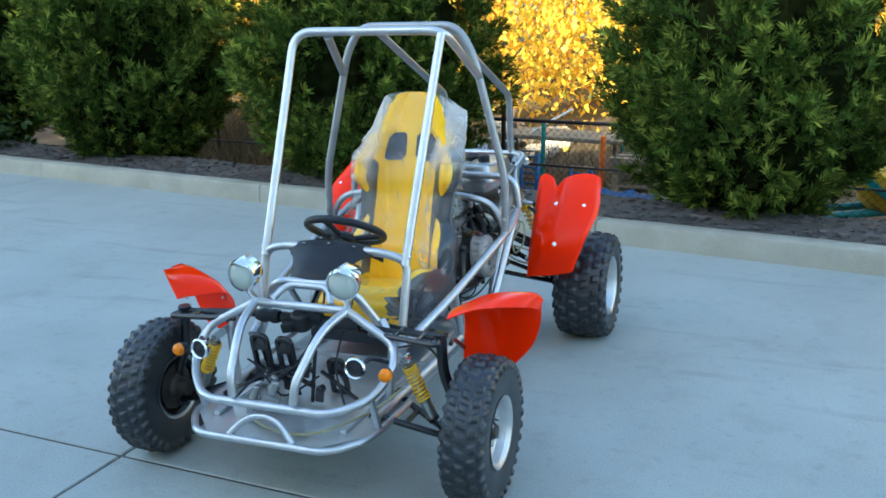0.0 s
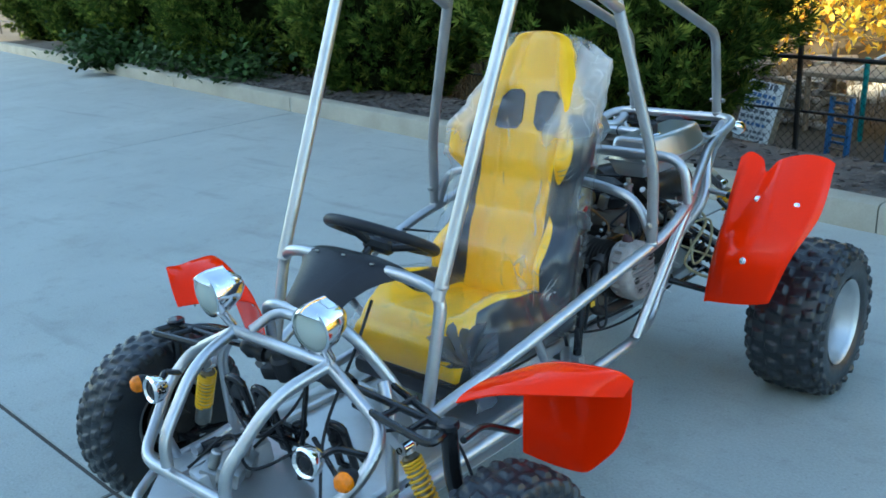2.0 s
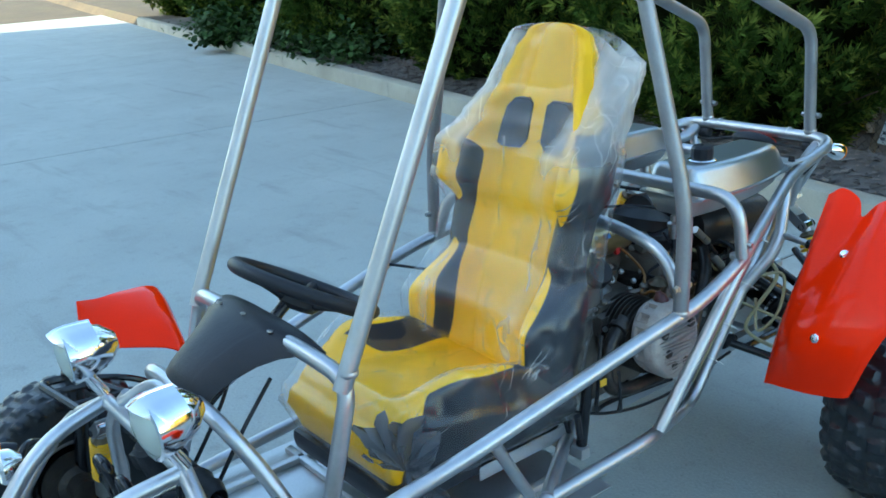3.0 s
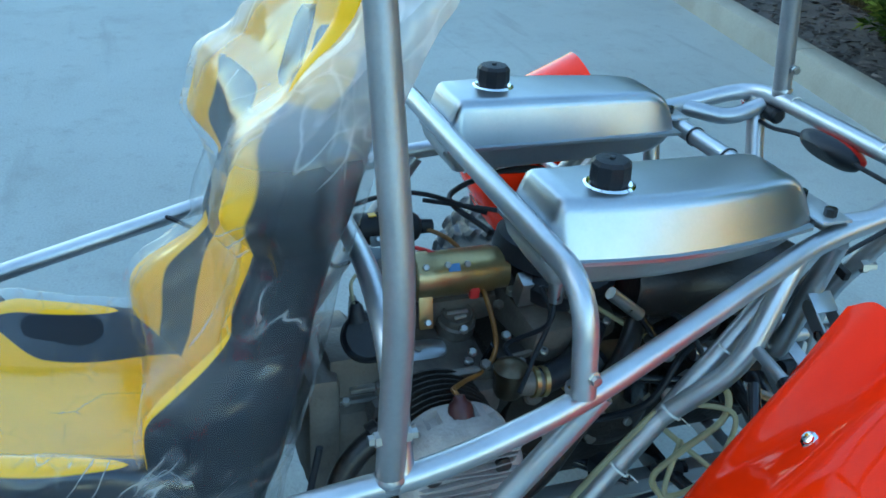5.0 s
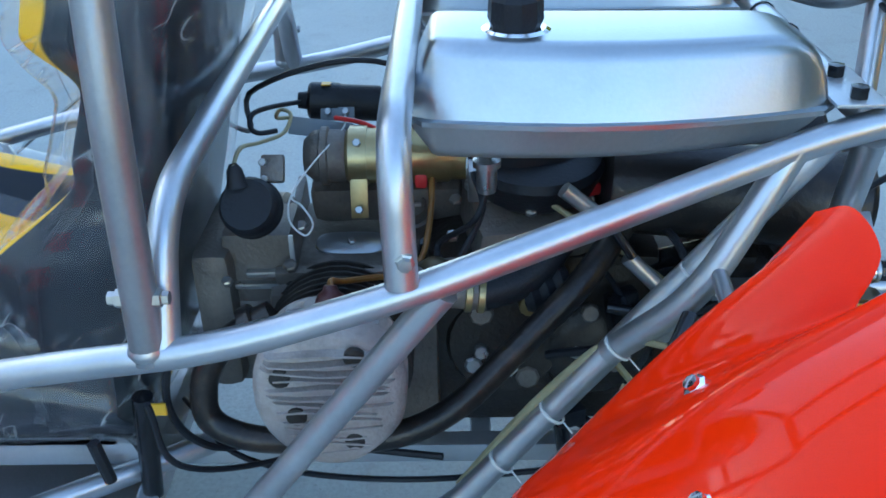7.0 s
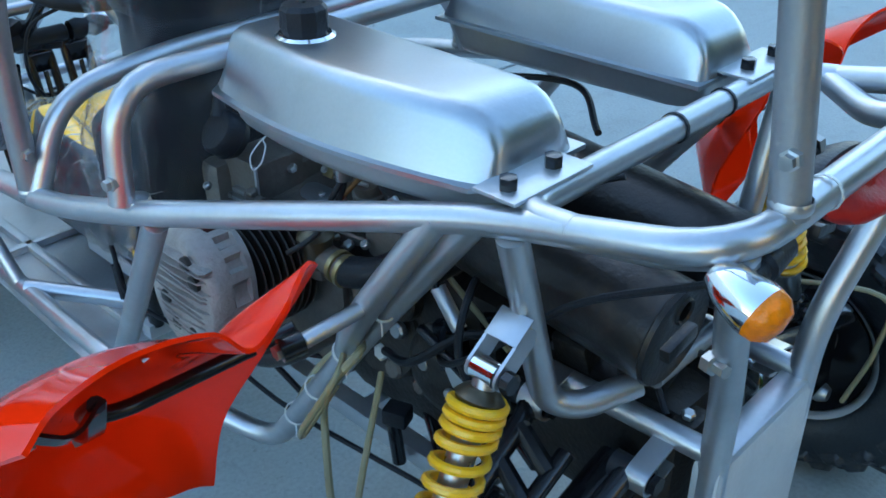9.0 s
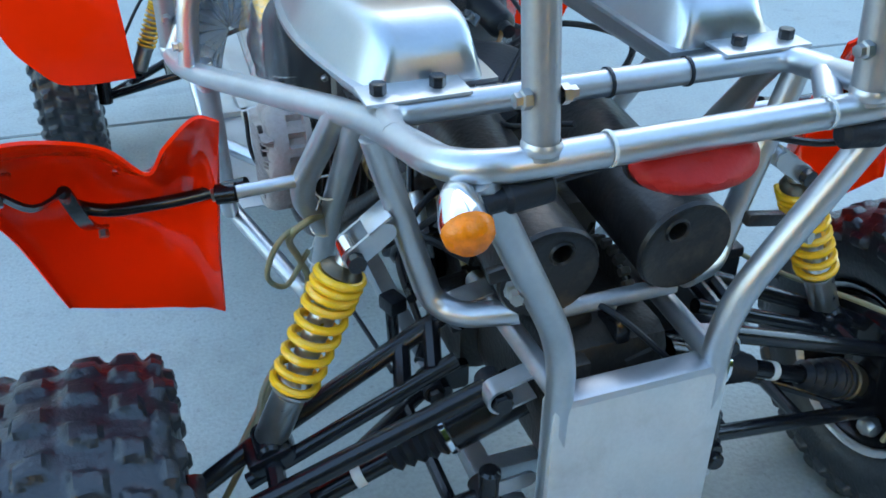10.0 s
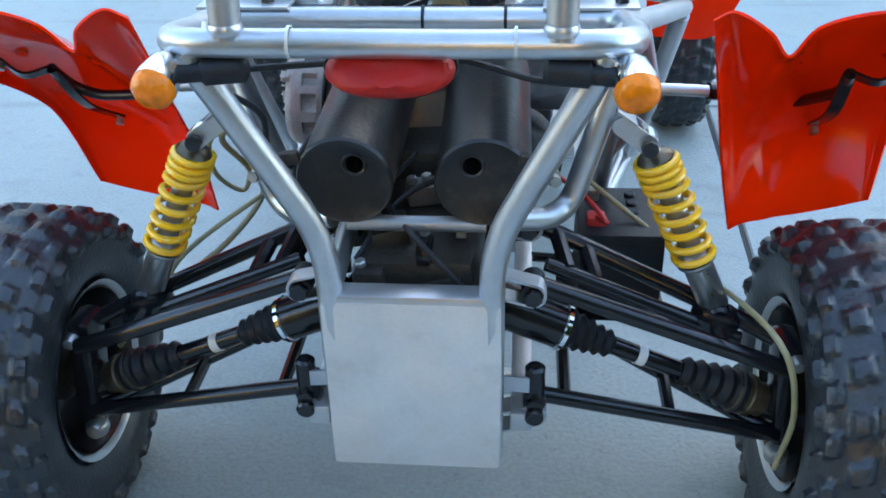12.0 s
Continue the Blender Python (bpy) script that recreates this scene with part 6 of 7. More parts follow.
# fuel tanks
def tank(s):
    def ring(y, x0, x1, z0, z1, slope):
        """a box section at y with sloped sides and rounded shoulders"""
        if z1 < z0 + 0.004:
            z1 = z0 + 0.004
        p = rounded([(x0, y, z0), (x0 + slope * 0.6, y, z1), (x1 - slope, y, z1), (x1, y, z0)], 0.017, 6)
        return p[::-1]
    up, low = [], []
    for k in [0, 0.02, 0.04, 0.055, 0.07, 0.12, 0.25, 0.4, 0.55, 0.7, 0.8, 0.86, 0.9, 0.93, 0.955, 0.975, 0.99, 1.0]:
        y = 1.225 + 0.41 * k
        bow = 0.026 * math.sin(math.pi * min(1, k * 1.05)) + 0.012 * (1 - k)
        end = min(1.0, 0.25 + k / 0.055 * 0.7) if k < 0.06 else 1
        tail = 1 - (1 - max(0.0, 1 - ((k - 0.84) / 0.16) ** 2.4) ** 0.42 if k > 0.84 else 0)
        x0, x1 = 0.116 + 0.005 * (1 - end) + 0.012 * (1 - tail), 0.258 + bow - 0.007 * (1 - end) - 0.014 * (1 - tail)
        up.append(ring(y, x0, x1, 0.815, 0.82 + (0.071 - 0.006 * k) * tail * end, 0.026))
        low.append([(x, yy, 1.63 - z) for x, yy, z in ring(y, x0 + 0.008, x1 - 0.01, 0.815, 0.819 + (0.046 - 0.008 * k) * tail * end, 0.02)])
    body = part("fuel_tank", flip(loft(up), s), TANK, kart, "brushed aluminium fuel tank with black cap", smooth=50)
    part("tank_bottom", flip(loft(low), s), SHEET, body, smooth=50)
    fl = []
    for sec, dz in ((0, -0.0025), (1, 0.0025)):
        pts = []
        for k in [i / 24 for i in range(25)]:
            bow = 0.026 * math.sin(math.pi * min(1, k * 1.05)) + 0.012 * (1 - k)
            pts.append((0.264 + bow - (0.02 if k in (0, 1) else 0), 1.222 + 0.416 * k, 0.818 + dz))
        pts += [(0.108, 1.638, 0.818 + dz), (0.108, 1.222, 0.818 + dz)]
        fl.append(pts)
    part("seam_flange", flip(loft(fl), s), TANK, body, smooth=30)
    part("mount_tab", block((0.115, 0.05, 0.004), (0.212, 1.655, 0.826), None, 0.001, s), SHEET, body)
    for x in (0.25, 0.185):
        part("bolt", turned([(0.009, 0), (0.009, 0.012), (0, 0.013)], (x, 1.656, 0.828), (0, 0, 1), 6, s), BLACK_PAINT, body, smooth=20)
    prof = [(0, 0.034), (0.01, 0.035), (0.022, 0.034), (0.0265, 0.029), (0.0275, 0.01), (0.025, 0.004), (0.024, 0.0)]
    cap = part("filler_cap", turned(prof, (0.208, 1.33, 0.89), (0, 0, 1), 10, s), BLACK_PLASTIC, body, "black moulded filler cap", smooth=25)
    part("neck_ring", turned([(0.024, -0.012), (0.036, -0.008), (0.036, -0.002), (0.03, 0.002), (0.024, 0.001)], (0.208, 1.33, 0.89), (0, 0, 1), 24, s), CHROME, body)
    part("vent", turned(drum(0.004, 0.004, 0.001), (0.208, 1.33, 0.924), (0, 0, 1), 8, s), RUBBER, body)


for s in (1, -1):
    tank(s)
    part("zip_tie", turned([(0.0158, -0.002), (0.0175, -0.002), (0.0175, 0.002), (0.0158, 0.002)], (-0.06 + 0.05 * s, 1.668, 0.81), (1, 0, 0), 14), BLACK_PLASTIC, kart)
    # mufflers
    a, b = loc(0.087, 1.768, 0.637), loc(0.082, 1.47, 0.668)
    u = (b - a).normalized()
    muf = part("muffler", turned([(0.0605, 0.0), (0.0605, 0.3), (0.0585, 0.303), (0.057, 0.299), (0.03, 0.297), (0, 0.297)], a, u, 32, s), EXHAUST, kart, "matt black round muffler can")
    x_, y_, z_ = basis(u)
    hole = a + Vector((-0.014, 0, 0.024)) - u * 0.001
    rings = []
    for c, r, h in ((a, 0.0595, 0.005), (a, 0.062, 0.002), (a, 0.0595, -0.003), (a, 0.055, 0.0), (hole, 0.0165, 0.0), (hole, 0.0145, -0.003), (hole, 0.012, -0.001), (hole, 0.012, 0.09)):
        rings.append([c + u * h + (x_ * math.cos(t) + y_ * math.sin(t)) * r for t in (2 * math.pi * i / 32 for i in range(32))])
    part("end_cap", flip(loft(rings, False), s), EXHAUST, muf)
    part("hanger", block((0.05, 0.012, 0.016), (0.155, 1.79, 0.678), turn(0, 10, 0), 0.003, s), EXHAUST, muf)
    # rear signals
    c, ax = Vector((0.245, 1.895, 0.808)), Vector((0.1, 1, -0.35)).normalized()
    sig = part("rear_signal", turned([(0, -0.048), (0.011, -0.044), (0.019, -0.03), (0.0235, -0.005), (0.0235, 0.003)], c, ax, 20, s), CHROME, kart, "chrome bullet turn signal with amber lens")
    part("lens", turned([(0.0235, 0.003), (0.022, 0.012), (0.015, 0.02), (0, 0.023)], c, ax, 20, s), AMBER, sig, "amber plastic lens")
    part("stalk", turned([(0.011, 0), (0.011, 0.03), (0.015, 0.034), (0.015, 0.075), (0.009, 0.08), (0, 0.08)], c + Vector((-0.012, -0.02, 0.005)), (-1, -0.1, 0.05), 14, s), BLACK_PLASTIC, sig)
    for p in ((-0.01 + 0.115 * s, 1.874, 0.847),):
        part("zip_tie", turned([(0.0155, -0.0017), (0.0168, -0.0017), (0.0168, 0.0017), (0.0155, 0.0017)], p, (1, 0, 0), 14), WHITE_TIE, kart)
rings = []
for y, g in ((-0.012, 0.9), (-0.004, 1.0), (0.006, 1.0), (0.018, 0.86), (0.026, 0.55), (0.029, 0.2)):
    rings.append([(0.005 + 0.068 * g * math.copysign(abs(math.cos(a)) ** 0.8, math.cos(a)), 1.862 + y - 0.012 * math.sin(a), 0.815 + 0.024 * g * math.sin(a)) for a in (2 * math.pi * j / 28 for j in range(28))])
part("tail_light", loft(rings), TAIL_RED, kart, "dull red oval tail light")
rings = []
for y, g in ((-0.034, 0.55), (-0.03, 0.75), (-0.016, 1.02), (-0.008, 1.06), (-0.004, 1.04)):
    rings.append([(0.005 + 0.068 * g * math.copysign(abs(math.cos(a)) ** 0.8, math.cos(a)), 1.862 + y - 0.012 * math.sin(a), 0.815 + 0.026 * g * math.sin(a)) for a in (2 * math.pi * j / 28 for j in range(28))])
part("tail_light_back", loft(rings), BLACK_PLASTIC, kart)
part("wiring", cable([(0.2, 1.86, 0.81), (0.1, 1.85, 0.815), (-0.05, 1.84, 0.82), (-0.15, 1.85, 0.8), (-0.24, 1.86, 0.8)], 0.004), BLACK_PLASTIC, kart)


# seat with its polythene bag
def seat_section(k):
    """middle line, half width and bolster depth of the backrest from its foot to its crown"""
    y = 0.835 + 0.225 * k ** 1.05
    z = 0.43 + 0.775 * k
    keys = [(0, 0.2, 0.07), (0.14, 0.235, 0.13), (0.26, 0.235, 0.15), (0.4, 0.205, 0.065), (0.5, 0.212, 0.06), (0.6, 0.24, 0.12), (0.69, 0.24, 0.12), (0.77, 0.205, 0.07), (0.86, 0.148, 0.03), (0.95, 0.124, 0.02), (1, 0.1, 0.01)]
    for (a, w0, d0), (b, w1, d1) in zip(keys, keys[1:]):
        if a <= k <= b:
            f = ease(a, b, k)
            return y, z, w0 + (w1 - w0) * f, d0 + (d1 - d0) * f
    return y, z, 0.11, 0.01


NF, NB = 110, 36


def ring_back(k, grow=0.0):
    y, z, w, d = seat_section(k)
    w += grow
    pts = []
    for j in range(NF + 1):
        r = 2 * j / NF - 1
        a = abs(r)
        crest = ease(0.42, 0.82, a) * (1 - 0.5 * ease(0.86, 1.0, a))
        pad = 0.014 * (1 - (a / 0.45) ** 2) if a < 0.45 else 0
        pts.append((r * w, y - d * crest - pad - grow, z - 0.02 * crest * (k < 0.4)))
    for j in range(1, NB):
        r = 1 - 2 * j / NB
        pts.append((r * w, y + (0.07 - 0.03 * k + grow) * (1 - abs(r) ** 3) ** 0.5, z - 0.008))
    return pts


def crown(secs):
    last = secs[-1]
    cy = sum(p[1] for p in last) / len(last)
    for f, dz in ((0.93, 0.009), (0.8, 0.016), (0.55, 0.022), (0.25, 0.025)):
        secs.append([(x * f, cy + (yy - cy) * f, zz + dz) for x, yy, zz in last])
    return secs


def bulge(g):
    return g ** 0.5 if g > 0 else g


def paint_back(c):
    """above zero: yellow; below: charcoal"""
    k = (c.z - 0.43) / 0.775
    y, z, w, d = seat_section(min(1, max(0, k)))
    r = abs(c.x) / w
    f = max((0.126 - abs(c.x + 0.01)) / 0.2 + 0.35 * ease(0.64, 0.78, k), 3 * (k - 0.8 - 0.05 * math.cos(r * 3)))
    for mid, half, at, wide in ((0.2, 0.19, 0.77, 0.1), (0.63, 0.125, 0.81, 0.12)):
        f = max(f, wide * bulge(1 - ((k - mid) / half) ** 2) - abs(r - at))
    return min(f, 20 * (y + 0.012 + 0.12 * ease(0.82, 0.92, k) - c.y))


def trimmed(bm, paint):
    """Stores the two-tone pattern on the mesh."""
    lay = bm.verts.layers.float.new("trim")
    for v in bm.verts:
        v[lay] = paint(v.co)
    return bm


seat = part("seat", block((0.4, 0.48, 0.05), (0, 0.62, 0.36), None, 0.02), SEAT_GREY, kart, "yellow and charcoal racing seat in clear plastic wrap")
bm = loft(crown([ring_back(i / 140) for i in range(141)]))
part("backrest", trimmed(bm, paint_back), SEAT_TRIM, seat, "yellow backrest with charcoal side bolsters", smooth=70)
for x in (-0.07, 0.07):
    prof = [(-0.048, 0.015), (-0.046, 0.095), (-0.03, 0.107), (0.012, 0.104), (0.036, 0.082), (0.046, 0.04), (0.051, -0.002), (0.03, -0.01), (-0.03, -0.006)]
    prof = [(x + a, b) for a, b in prof] if x > 0 else [(x - a, b) for a, b in prof][::-1]
    base = 0.9655
    rings = [[(a, base + b * 0.27 + dy, 0.957 + b) for a, b in prof] for dy in (0.03, 0.003)]
    rings.append([(x + (a - x) * 0.9, base + b * 0.27 + 0.006, 0.957 + b * 0.92 + 0.004) for a, b in prof])
    part("harness_slot", loft(rings), SEAT_GREY, seat, "dark harness slot")


def ring_cushion(k, grow=0.0):
    """the cushion from its front edge to the backrest"""
    y = 0.395 + 0.47 * k - grow * (1 - k)
    top = 0.555 - 0.1 * k - (0.05 * (1 - k / 0.12) ** 2 if k < 0.12 else 0)
    w = 0.186 + 0.05 * ease(0.0, 0.4, k) + grow
    bol = 0.085 * ease(0.05, 0.4, k) * (1 - 0.3 * k)
    pts = []
    for j in range(NF + 1):
        r = 2 * j / NF - 1
        a = abs(r)
        crest = ease(0.45, 0.8, a) * (1 - 0.75 * ease(0.84, 1.0, a) ** 2)
        pts.append((r * w, y, top + grow + bol * crest - 0.04 * ease(0.9, 1.0, a)))
    for j in range(1, NB):
        r = 1 - 2 * j / NB
        pts.append((r * w * (0.96 if abs(r) < 0.99 else 1), y + 0.02, 0.385 - grow * 0.3))
    return pts


def paint_cushion(c):
    k = (c.y - 0.395) / 0.47
    w = 0.186 + 0.05 * ease(0.0, 0.4, k)
    r = abs(c.x) / w
    f = max(0.56 + 0.5 * (1 - ease(0.0, 0.45, k)) + 0.03 * math.sin(k * 9) - r, 0.085 * bulge(1 - ((k - 0.42) / 0.26) ** 2) - abs(r - 0.82))
    return min(f, max(8 * (c.z - 0.42), 0.62 - r, 0.06 - k))


def front_round(secs):
    first = secs[0]
    out = []
    for f, dy in ((0.6, -0.026), (0.85, -0.02), (0.96, -0.01)):
        out.append([(x * (0.9 + 0.1 * f), y + dy, 0.455 + (z - 0.455) * f) for x, y, z in first])
    return out + secs


bm = loft(front_round([ring_cushion(i / 90) for i in range(91)]))
part("cushion", trimmed(bm, paint_cushion), SEAT_TRIM, seat, "yellow cushion with charcoal hip bolsters", smooth=70)

# bag: back and cushion halves with loose folds
rnd = random.Random(5)


def crumple(bm, amount, freq):
    for v in bm.verts:
        n1 = noise.noise_vector(v.co * freq)
        n2 = noise.noise_vector(v.co * freq * 3.1)
        loose = 0.35 + 0.65 * ease(0.1, 0.19, abs(v.co.x))   # smoother where it lies on the middle
        v.co += (n1 + n2 * 0.35) * amount * loose
        if abs(v.co.x) > 0.19:   # sharper small wrinkles on the sides
            ridge = 1 - abs(noise.noise(Vector((v.co.x * 20, v.co.y * 26 + v.co.z * 12, v.co.z * 9)))) * 3
            v.co.x += math.copysign(0.004 * max(0.0, ridge), v.co.x)
    return bm


secs, slack = [], []
for i in range(121):
    k = i / 120
    pts = ring_back(k, 0.012)
    y, z, w, d = seat_section(k)
    f = ease(0.6, 1.0, k)
    pull = []
    for x, yy, zz in pts:
        r = x / (w + 0.012)
        # the bag is taut between the bolsters and flares at the crown
        front = yy < y + 0.01 and abs(r) < 0.82
        taut = y - d * 0.92 - 0.022 + 0.02 * (1 - (r / 0.82) ** 2) if front else yy
        keep = ease(0.02, 0.16, k) * (1 - 0.6 * ease(0.72, 0.9, k))
        ny = yy + (min(yy, taut) - yy) * keep
        # it hangs straight from the crown to the shoulders and on to the hips
        if k < 0.62:
            hang = 0.252
        else:
            hang = 0.252 + ((0.215 if x > 0 else 0.15) - 0.252) * (k - 0.62) / 0.38
        nx = r * max(hang, w + 0.012) if abs(r) > 0.5 else x * (1 + (max(hang, w + 0.012) / (w + 0.012) - 1) * ease(0.0, 0.5, abs(r)))
        pull.append((nx, ny + 0.04 * f * ease(0.0, 1.0, r), zz - 0.05 * ease(0.85, 1.0, k) * ease(0.45, 1.0, r)))
        slack.append(abs(ny - yy) + 0.6 * max(0.0, abs(nx) - abs(x)))
    secs.append(pull)
bm = loft(crown(secs))
lay = bm.verts.layers.float.new("slack")
for v, g in zip(bm.verts, slack):
    v[lay] = g
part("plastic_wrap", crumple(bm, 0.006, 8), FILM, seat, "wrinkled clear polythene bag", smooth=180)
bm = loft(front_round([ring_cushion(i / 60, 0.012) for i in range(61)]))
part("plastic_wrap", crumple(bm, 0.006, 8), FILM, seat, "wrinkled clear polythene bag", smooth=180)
# gathered corner of the bag: a knot with a pleated fan over it
tip = loc(0.245, 0.368, 0.47)
grid = []
for h in (0.004, 0.025, 0.055, 0.085, 0.115):
    row = []
    for i in range(57):
        a = radians(-100 + i * 4.6)
        u = Vector((math.sin(a) * 0.8, -0.12 + 0.2 * math.sin(a * 2), math.cos(a))).normalized()
        pleat = h * 0.5 * noise.noise(Vector((i * 0.47, h * 12, 3)))
        far = h * (1 + 0.3 * noise.noise(Vector((i * 0.33, 7, 1))))
        row.append(tip + u * far + Vector((0, -1, 0.1)) * pleat)
    grid.append(row)
part("bag_knot", sheet(grid, 0.0006), GATHERED, seat, "gathered grey polythene corner", smooth=60)

for ob in seat.children:
    if ob.name.startswith(("plastic_wrap", "bag_knot")):
        ob.visible_shadow = False   # clear film lets the daylight in

# engine
eng = part("engine", block((0.2, 0.24, 0.24), (0.02, 1.13, 0.43), None, 0.03), CAST, kart, "horizontal single cylinder engine in grey castings")
part("top_case", block((0.22, 0.2, 0.06), (0.04, 1.14, 0.53), turn(0, 6, 0), 0.02), CAST, eng)
part("bell_housing", turned(drum(0.13, 0.1, 0.02), (0.0, 0.96, 0.47), (0, 1, 0), 32), CAST, eng)
part("front_cover", block((0.17, 0.05, 0.2), (0.06, 0.975, 0.5), None, 0.02), CAST, eng)
part("front_cover", block((0.09, 0.085, 0.13), loc(0.075, 1.03, 0.555), None, 0.008), CAST, eng)
for z, y0 in ((0.569, 1.016), (0.552, 1.0)):
    part("cover_rib", block((0.012, 1.07 - y0, 0.008), loc(0.124, (1.07 + y0) / 2, z), None, 0.003), ZINC, eng)
part("cover_seam", block((0.004, 0.006, 0.12), loc(0.122, 1.0745, 0.56), None, 0.0015), SHEET, eng)
part("gearbox", block((0.22, 0.3, 0.27), (0.0, 1.38, 0.44), None, 0.035), CAST_DARK, eng)
part("gearbox", block((0.16, 0.26, 0.2), (0.0, 1.64, 0.43), None, 0.03), CAST_DARK, eng)
part("side_case", turned([(0, 0.0), (0.07, 0.0), (0.075, -0.01), (0.075, -0.06)], (0.12, 1.33, 0.45), (1, 0, 0.15), 24), CAST_DARK, eng)
for y, z, r in ((1.3, 0.5, 0.016), (1.37, 0.47, 0.013), (1.36, 0.4, 0.016), (1.29, 0.42, 0.012), (1.42, 0.44, 0.011)):
    part("case_bolt", turned(drum(r, 0.014, 0.003), (0.118, y, z), (1, 0, 0.15), 8), CAST if r > 0.015 else ZINC, eng, smooth=25)
part("drain_nut", turned(drum(0.013, 0.012, 0.003), (0.12, 1.335, 0.415), (1, 0, 0.3), 6), WHITE_TIE, eng, smooth=20)
# cylinder towards the side, with fins
for i in range(8):
    x = 0.135 + i * 0.0125
    bm = bmesh.new()
    lathe(bm, [(0.05, 0), (0.088, 0.0), (0.089, 0.0015), (0.088, 0.003), (0.05, 0.003)], (x, 1.13, 0.494), (1, 0, 0.1), 28)
    part("cylinder_fin", bm, CAST_DARK, eng)
part("cylinder", turned(drum(0.06, 0.13, 0.004), (0.11, 1.13, 0.494), (1, 0, 0.1), 24), CAST_DARK, eng)
bm = bmesh.new()
rings = []
for x, g0, notch in ((0.235, 0.97, 0), (0.245, 1.0, 0), (0.247, 1.0, 0.1), (0.272, 1.0, 0.1), (0.274, 1.0, 0), (0.29, 1.0, 0), (0.302, 0.93, 0), (0.306, 0.86, 0)):
    ring = []
    for i in range(84):
        a = 2 * math.pi * i / 84
        g = g0 - (notch if i % 6 in (1, 2, 3) else 0)   # cast pockets round the rim
        c, sn = math.cos(a), math.sin(a)
        ring.append((x - 0.007 * sn, 1.13 + 0.084 * g * math.copysign(abs(c) ** 0.7, c) * (1 - (0.42 if sn < 0 else 0.12) * abs(sn) ** 2), 0.505 + 0.092 * g * math.copysign(abs(sn) ** 0.8, sn)))
    rings.append(ring)
part("cylinder_head", loft(rings), HEAD_ALLOY, eng, "pale finned cylinder head")
for i in range(13):
    z = 0.438 + i * 0.0108
    hw = 0.046 if i < 3 else 0.058 if i < 6 else 0.068
    mid = 1.131 + 0.004 * math.sin(i * 2.3)
    path = [(0.303 + 0.003 * math.cos(q * 1.4), mid + q * hw, z + 0.003 * math.sin(i * 1.7 + q * 2.6)) for q in (-1, -0.9, -0.5, 0, 0.5, 0.9, 1)]
    rings = []
    for n_, p in enumerate(path):
        o = 0.001 if n_ in (0, 6) else 0.0075
        rings.append([(p[0] - 0.01, p[1], p[2] - 0.0024), (p[0] + o, p[1], p[2] - 0.001), (p[0] + o, p[1], p[2] + 0.001), (p[0] - 0.01, p[1], p[2] + 0.0024)])
    part("head_fin", loft(rings), HEAD_ALLOY, eng, smooth=30)
# solid dark discs on the face, painted for the shade in the bolt recesses
for y, z in ((1.118, 0.456), (1.16, 0.456), (1.083, 0.545), (1.18, 0.548), (1.097, 0.492), (1.166, 0.572)):
    part("recess_shade_disc", turned([(0.0115, 0.0), (0.0115, 0.0062), (0.0105, 0.0068), (0, 0.0064)], loc(0.3045, y, z), (1, 0, 0), 16), CAST_DARK, eng)
part("plug_cap", turned([(0, -0.012), (0.007, -0.011), (0.009, -0.005), (0.0145, -0.001), (0.0175, 0.008), (0.018, 0.028), (0.015, 0.036), (0.011, 0.05)], loc(0.246, 1.137, 0.612), (0.5, 0, -1), 16), PLUG_CAP, eng, "maroon rubber spark plug cap")
part("plug_lead", cable([loc(*p) for p in ((-0.095, 1.19, 0.704), (-0.075, 1.22, 0.694), (-0.04, 1.236, 0.684), (0.01, 1.245, 0.664), (0.06, 1.247, 0.642), (0.111, 1.242, 0.612), (0.125, 1.232, 0.585), (0.135, 1.21, 0.572), (0.165, 1.175, 0.585), (0.2, 1.145, 0.602), (0.225, 1.136, 0.618), (0.243, 1.137, 0.618))], 0.0038, 60), BROWN_LEAD, eng)
# oval cover plate with a centre screw
oval = []
for i in range(28):
    a = 2 * math.pi * i / 28
    oval.append((0.019 * math.copysign(abs(math.sin(a)) ** 0.7, math.sin(a)), 0.046 * math.copysign(abs(math.cos(a)) ** 0.55, math.cos(a))))
tilt = turn(0, 24, 0)
rings = [[loc(0.05, 1.14, 0.567) + tilt @ Vector((a * g, b * (1 - (1 - g) * 0.4), h)) for a, b in oval] for g, h in ((1.0, -0.01), (1.0, 0.0), (0.93, 0.004), (0.8, 0.005))]
part("breather_plate", loft(rings), TANK, eng, "bright oval cover plate")
part("plate_screw", turned(drum(0.005, 0.005, 0.001), loc(0.052, 1.14, 0.572), (0.4, 0, 1), 8), ZINC, eng)
filler = part("oil_filler", turned([(0, 0.008), (0.02, 0.008), (0.0215, 0.013), (0.024, 0.013), (0.0255, 0.008), (0.0255, -0.002), (0.03, -0.004), (0.03, -0.025)], loc(0.018, 1.214, 0.598), (0.3, 0, 1), 24), CAST, eng, "ribbed grey oil filler cap")
for a in (0, 35, -35):
    part("rib", block((0.005, 0.034 if a == 0 else 0.02, 0.006), loc(0.0185 + 0.0004 * a, 1.214, 0.608), turn(0, 16, a * 0.3), 0.002), HEAD_ALLOY, filler)
for x, y in ((0.1, 1.06), (0.1, 1.2), (0.03, 1.05), (0.12, 1.245)):
    part("case_bolt", turned(drum(0.008, 0.008, 0.002), (x, y, 0.562), (0.1, 0, 1), 6), ZINC, eng, smooth=20)
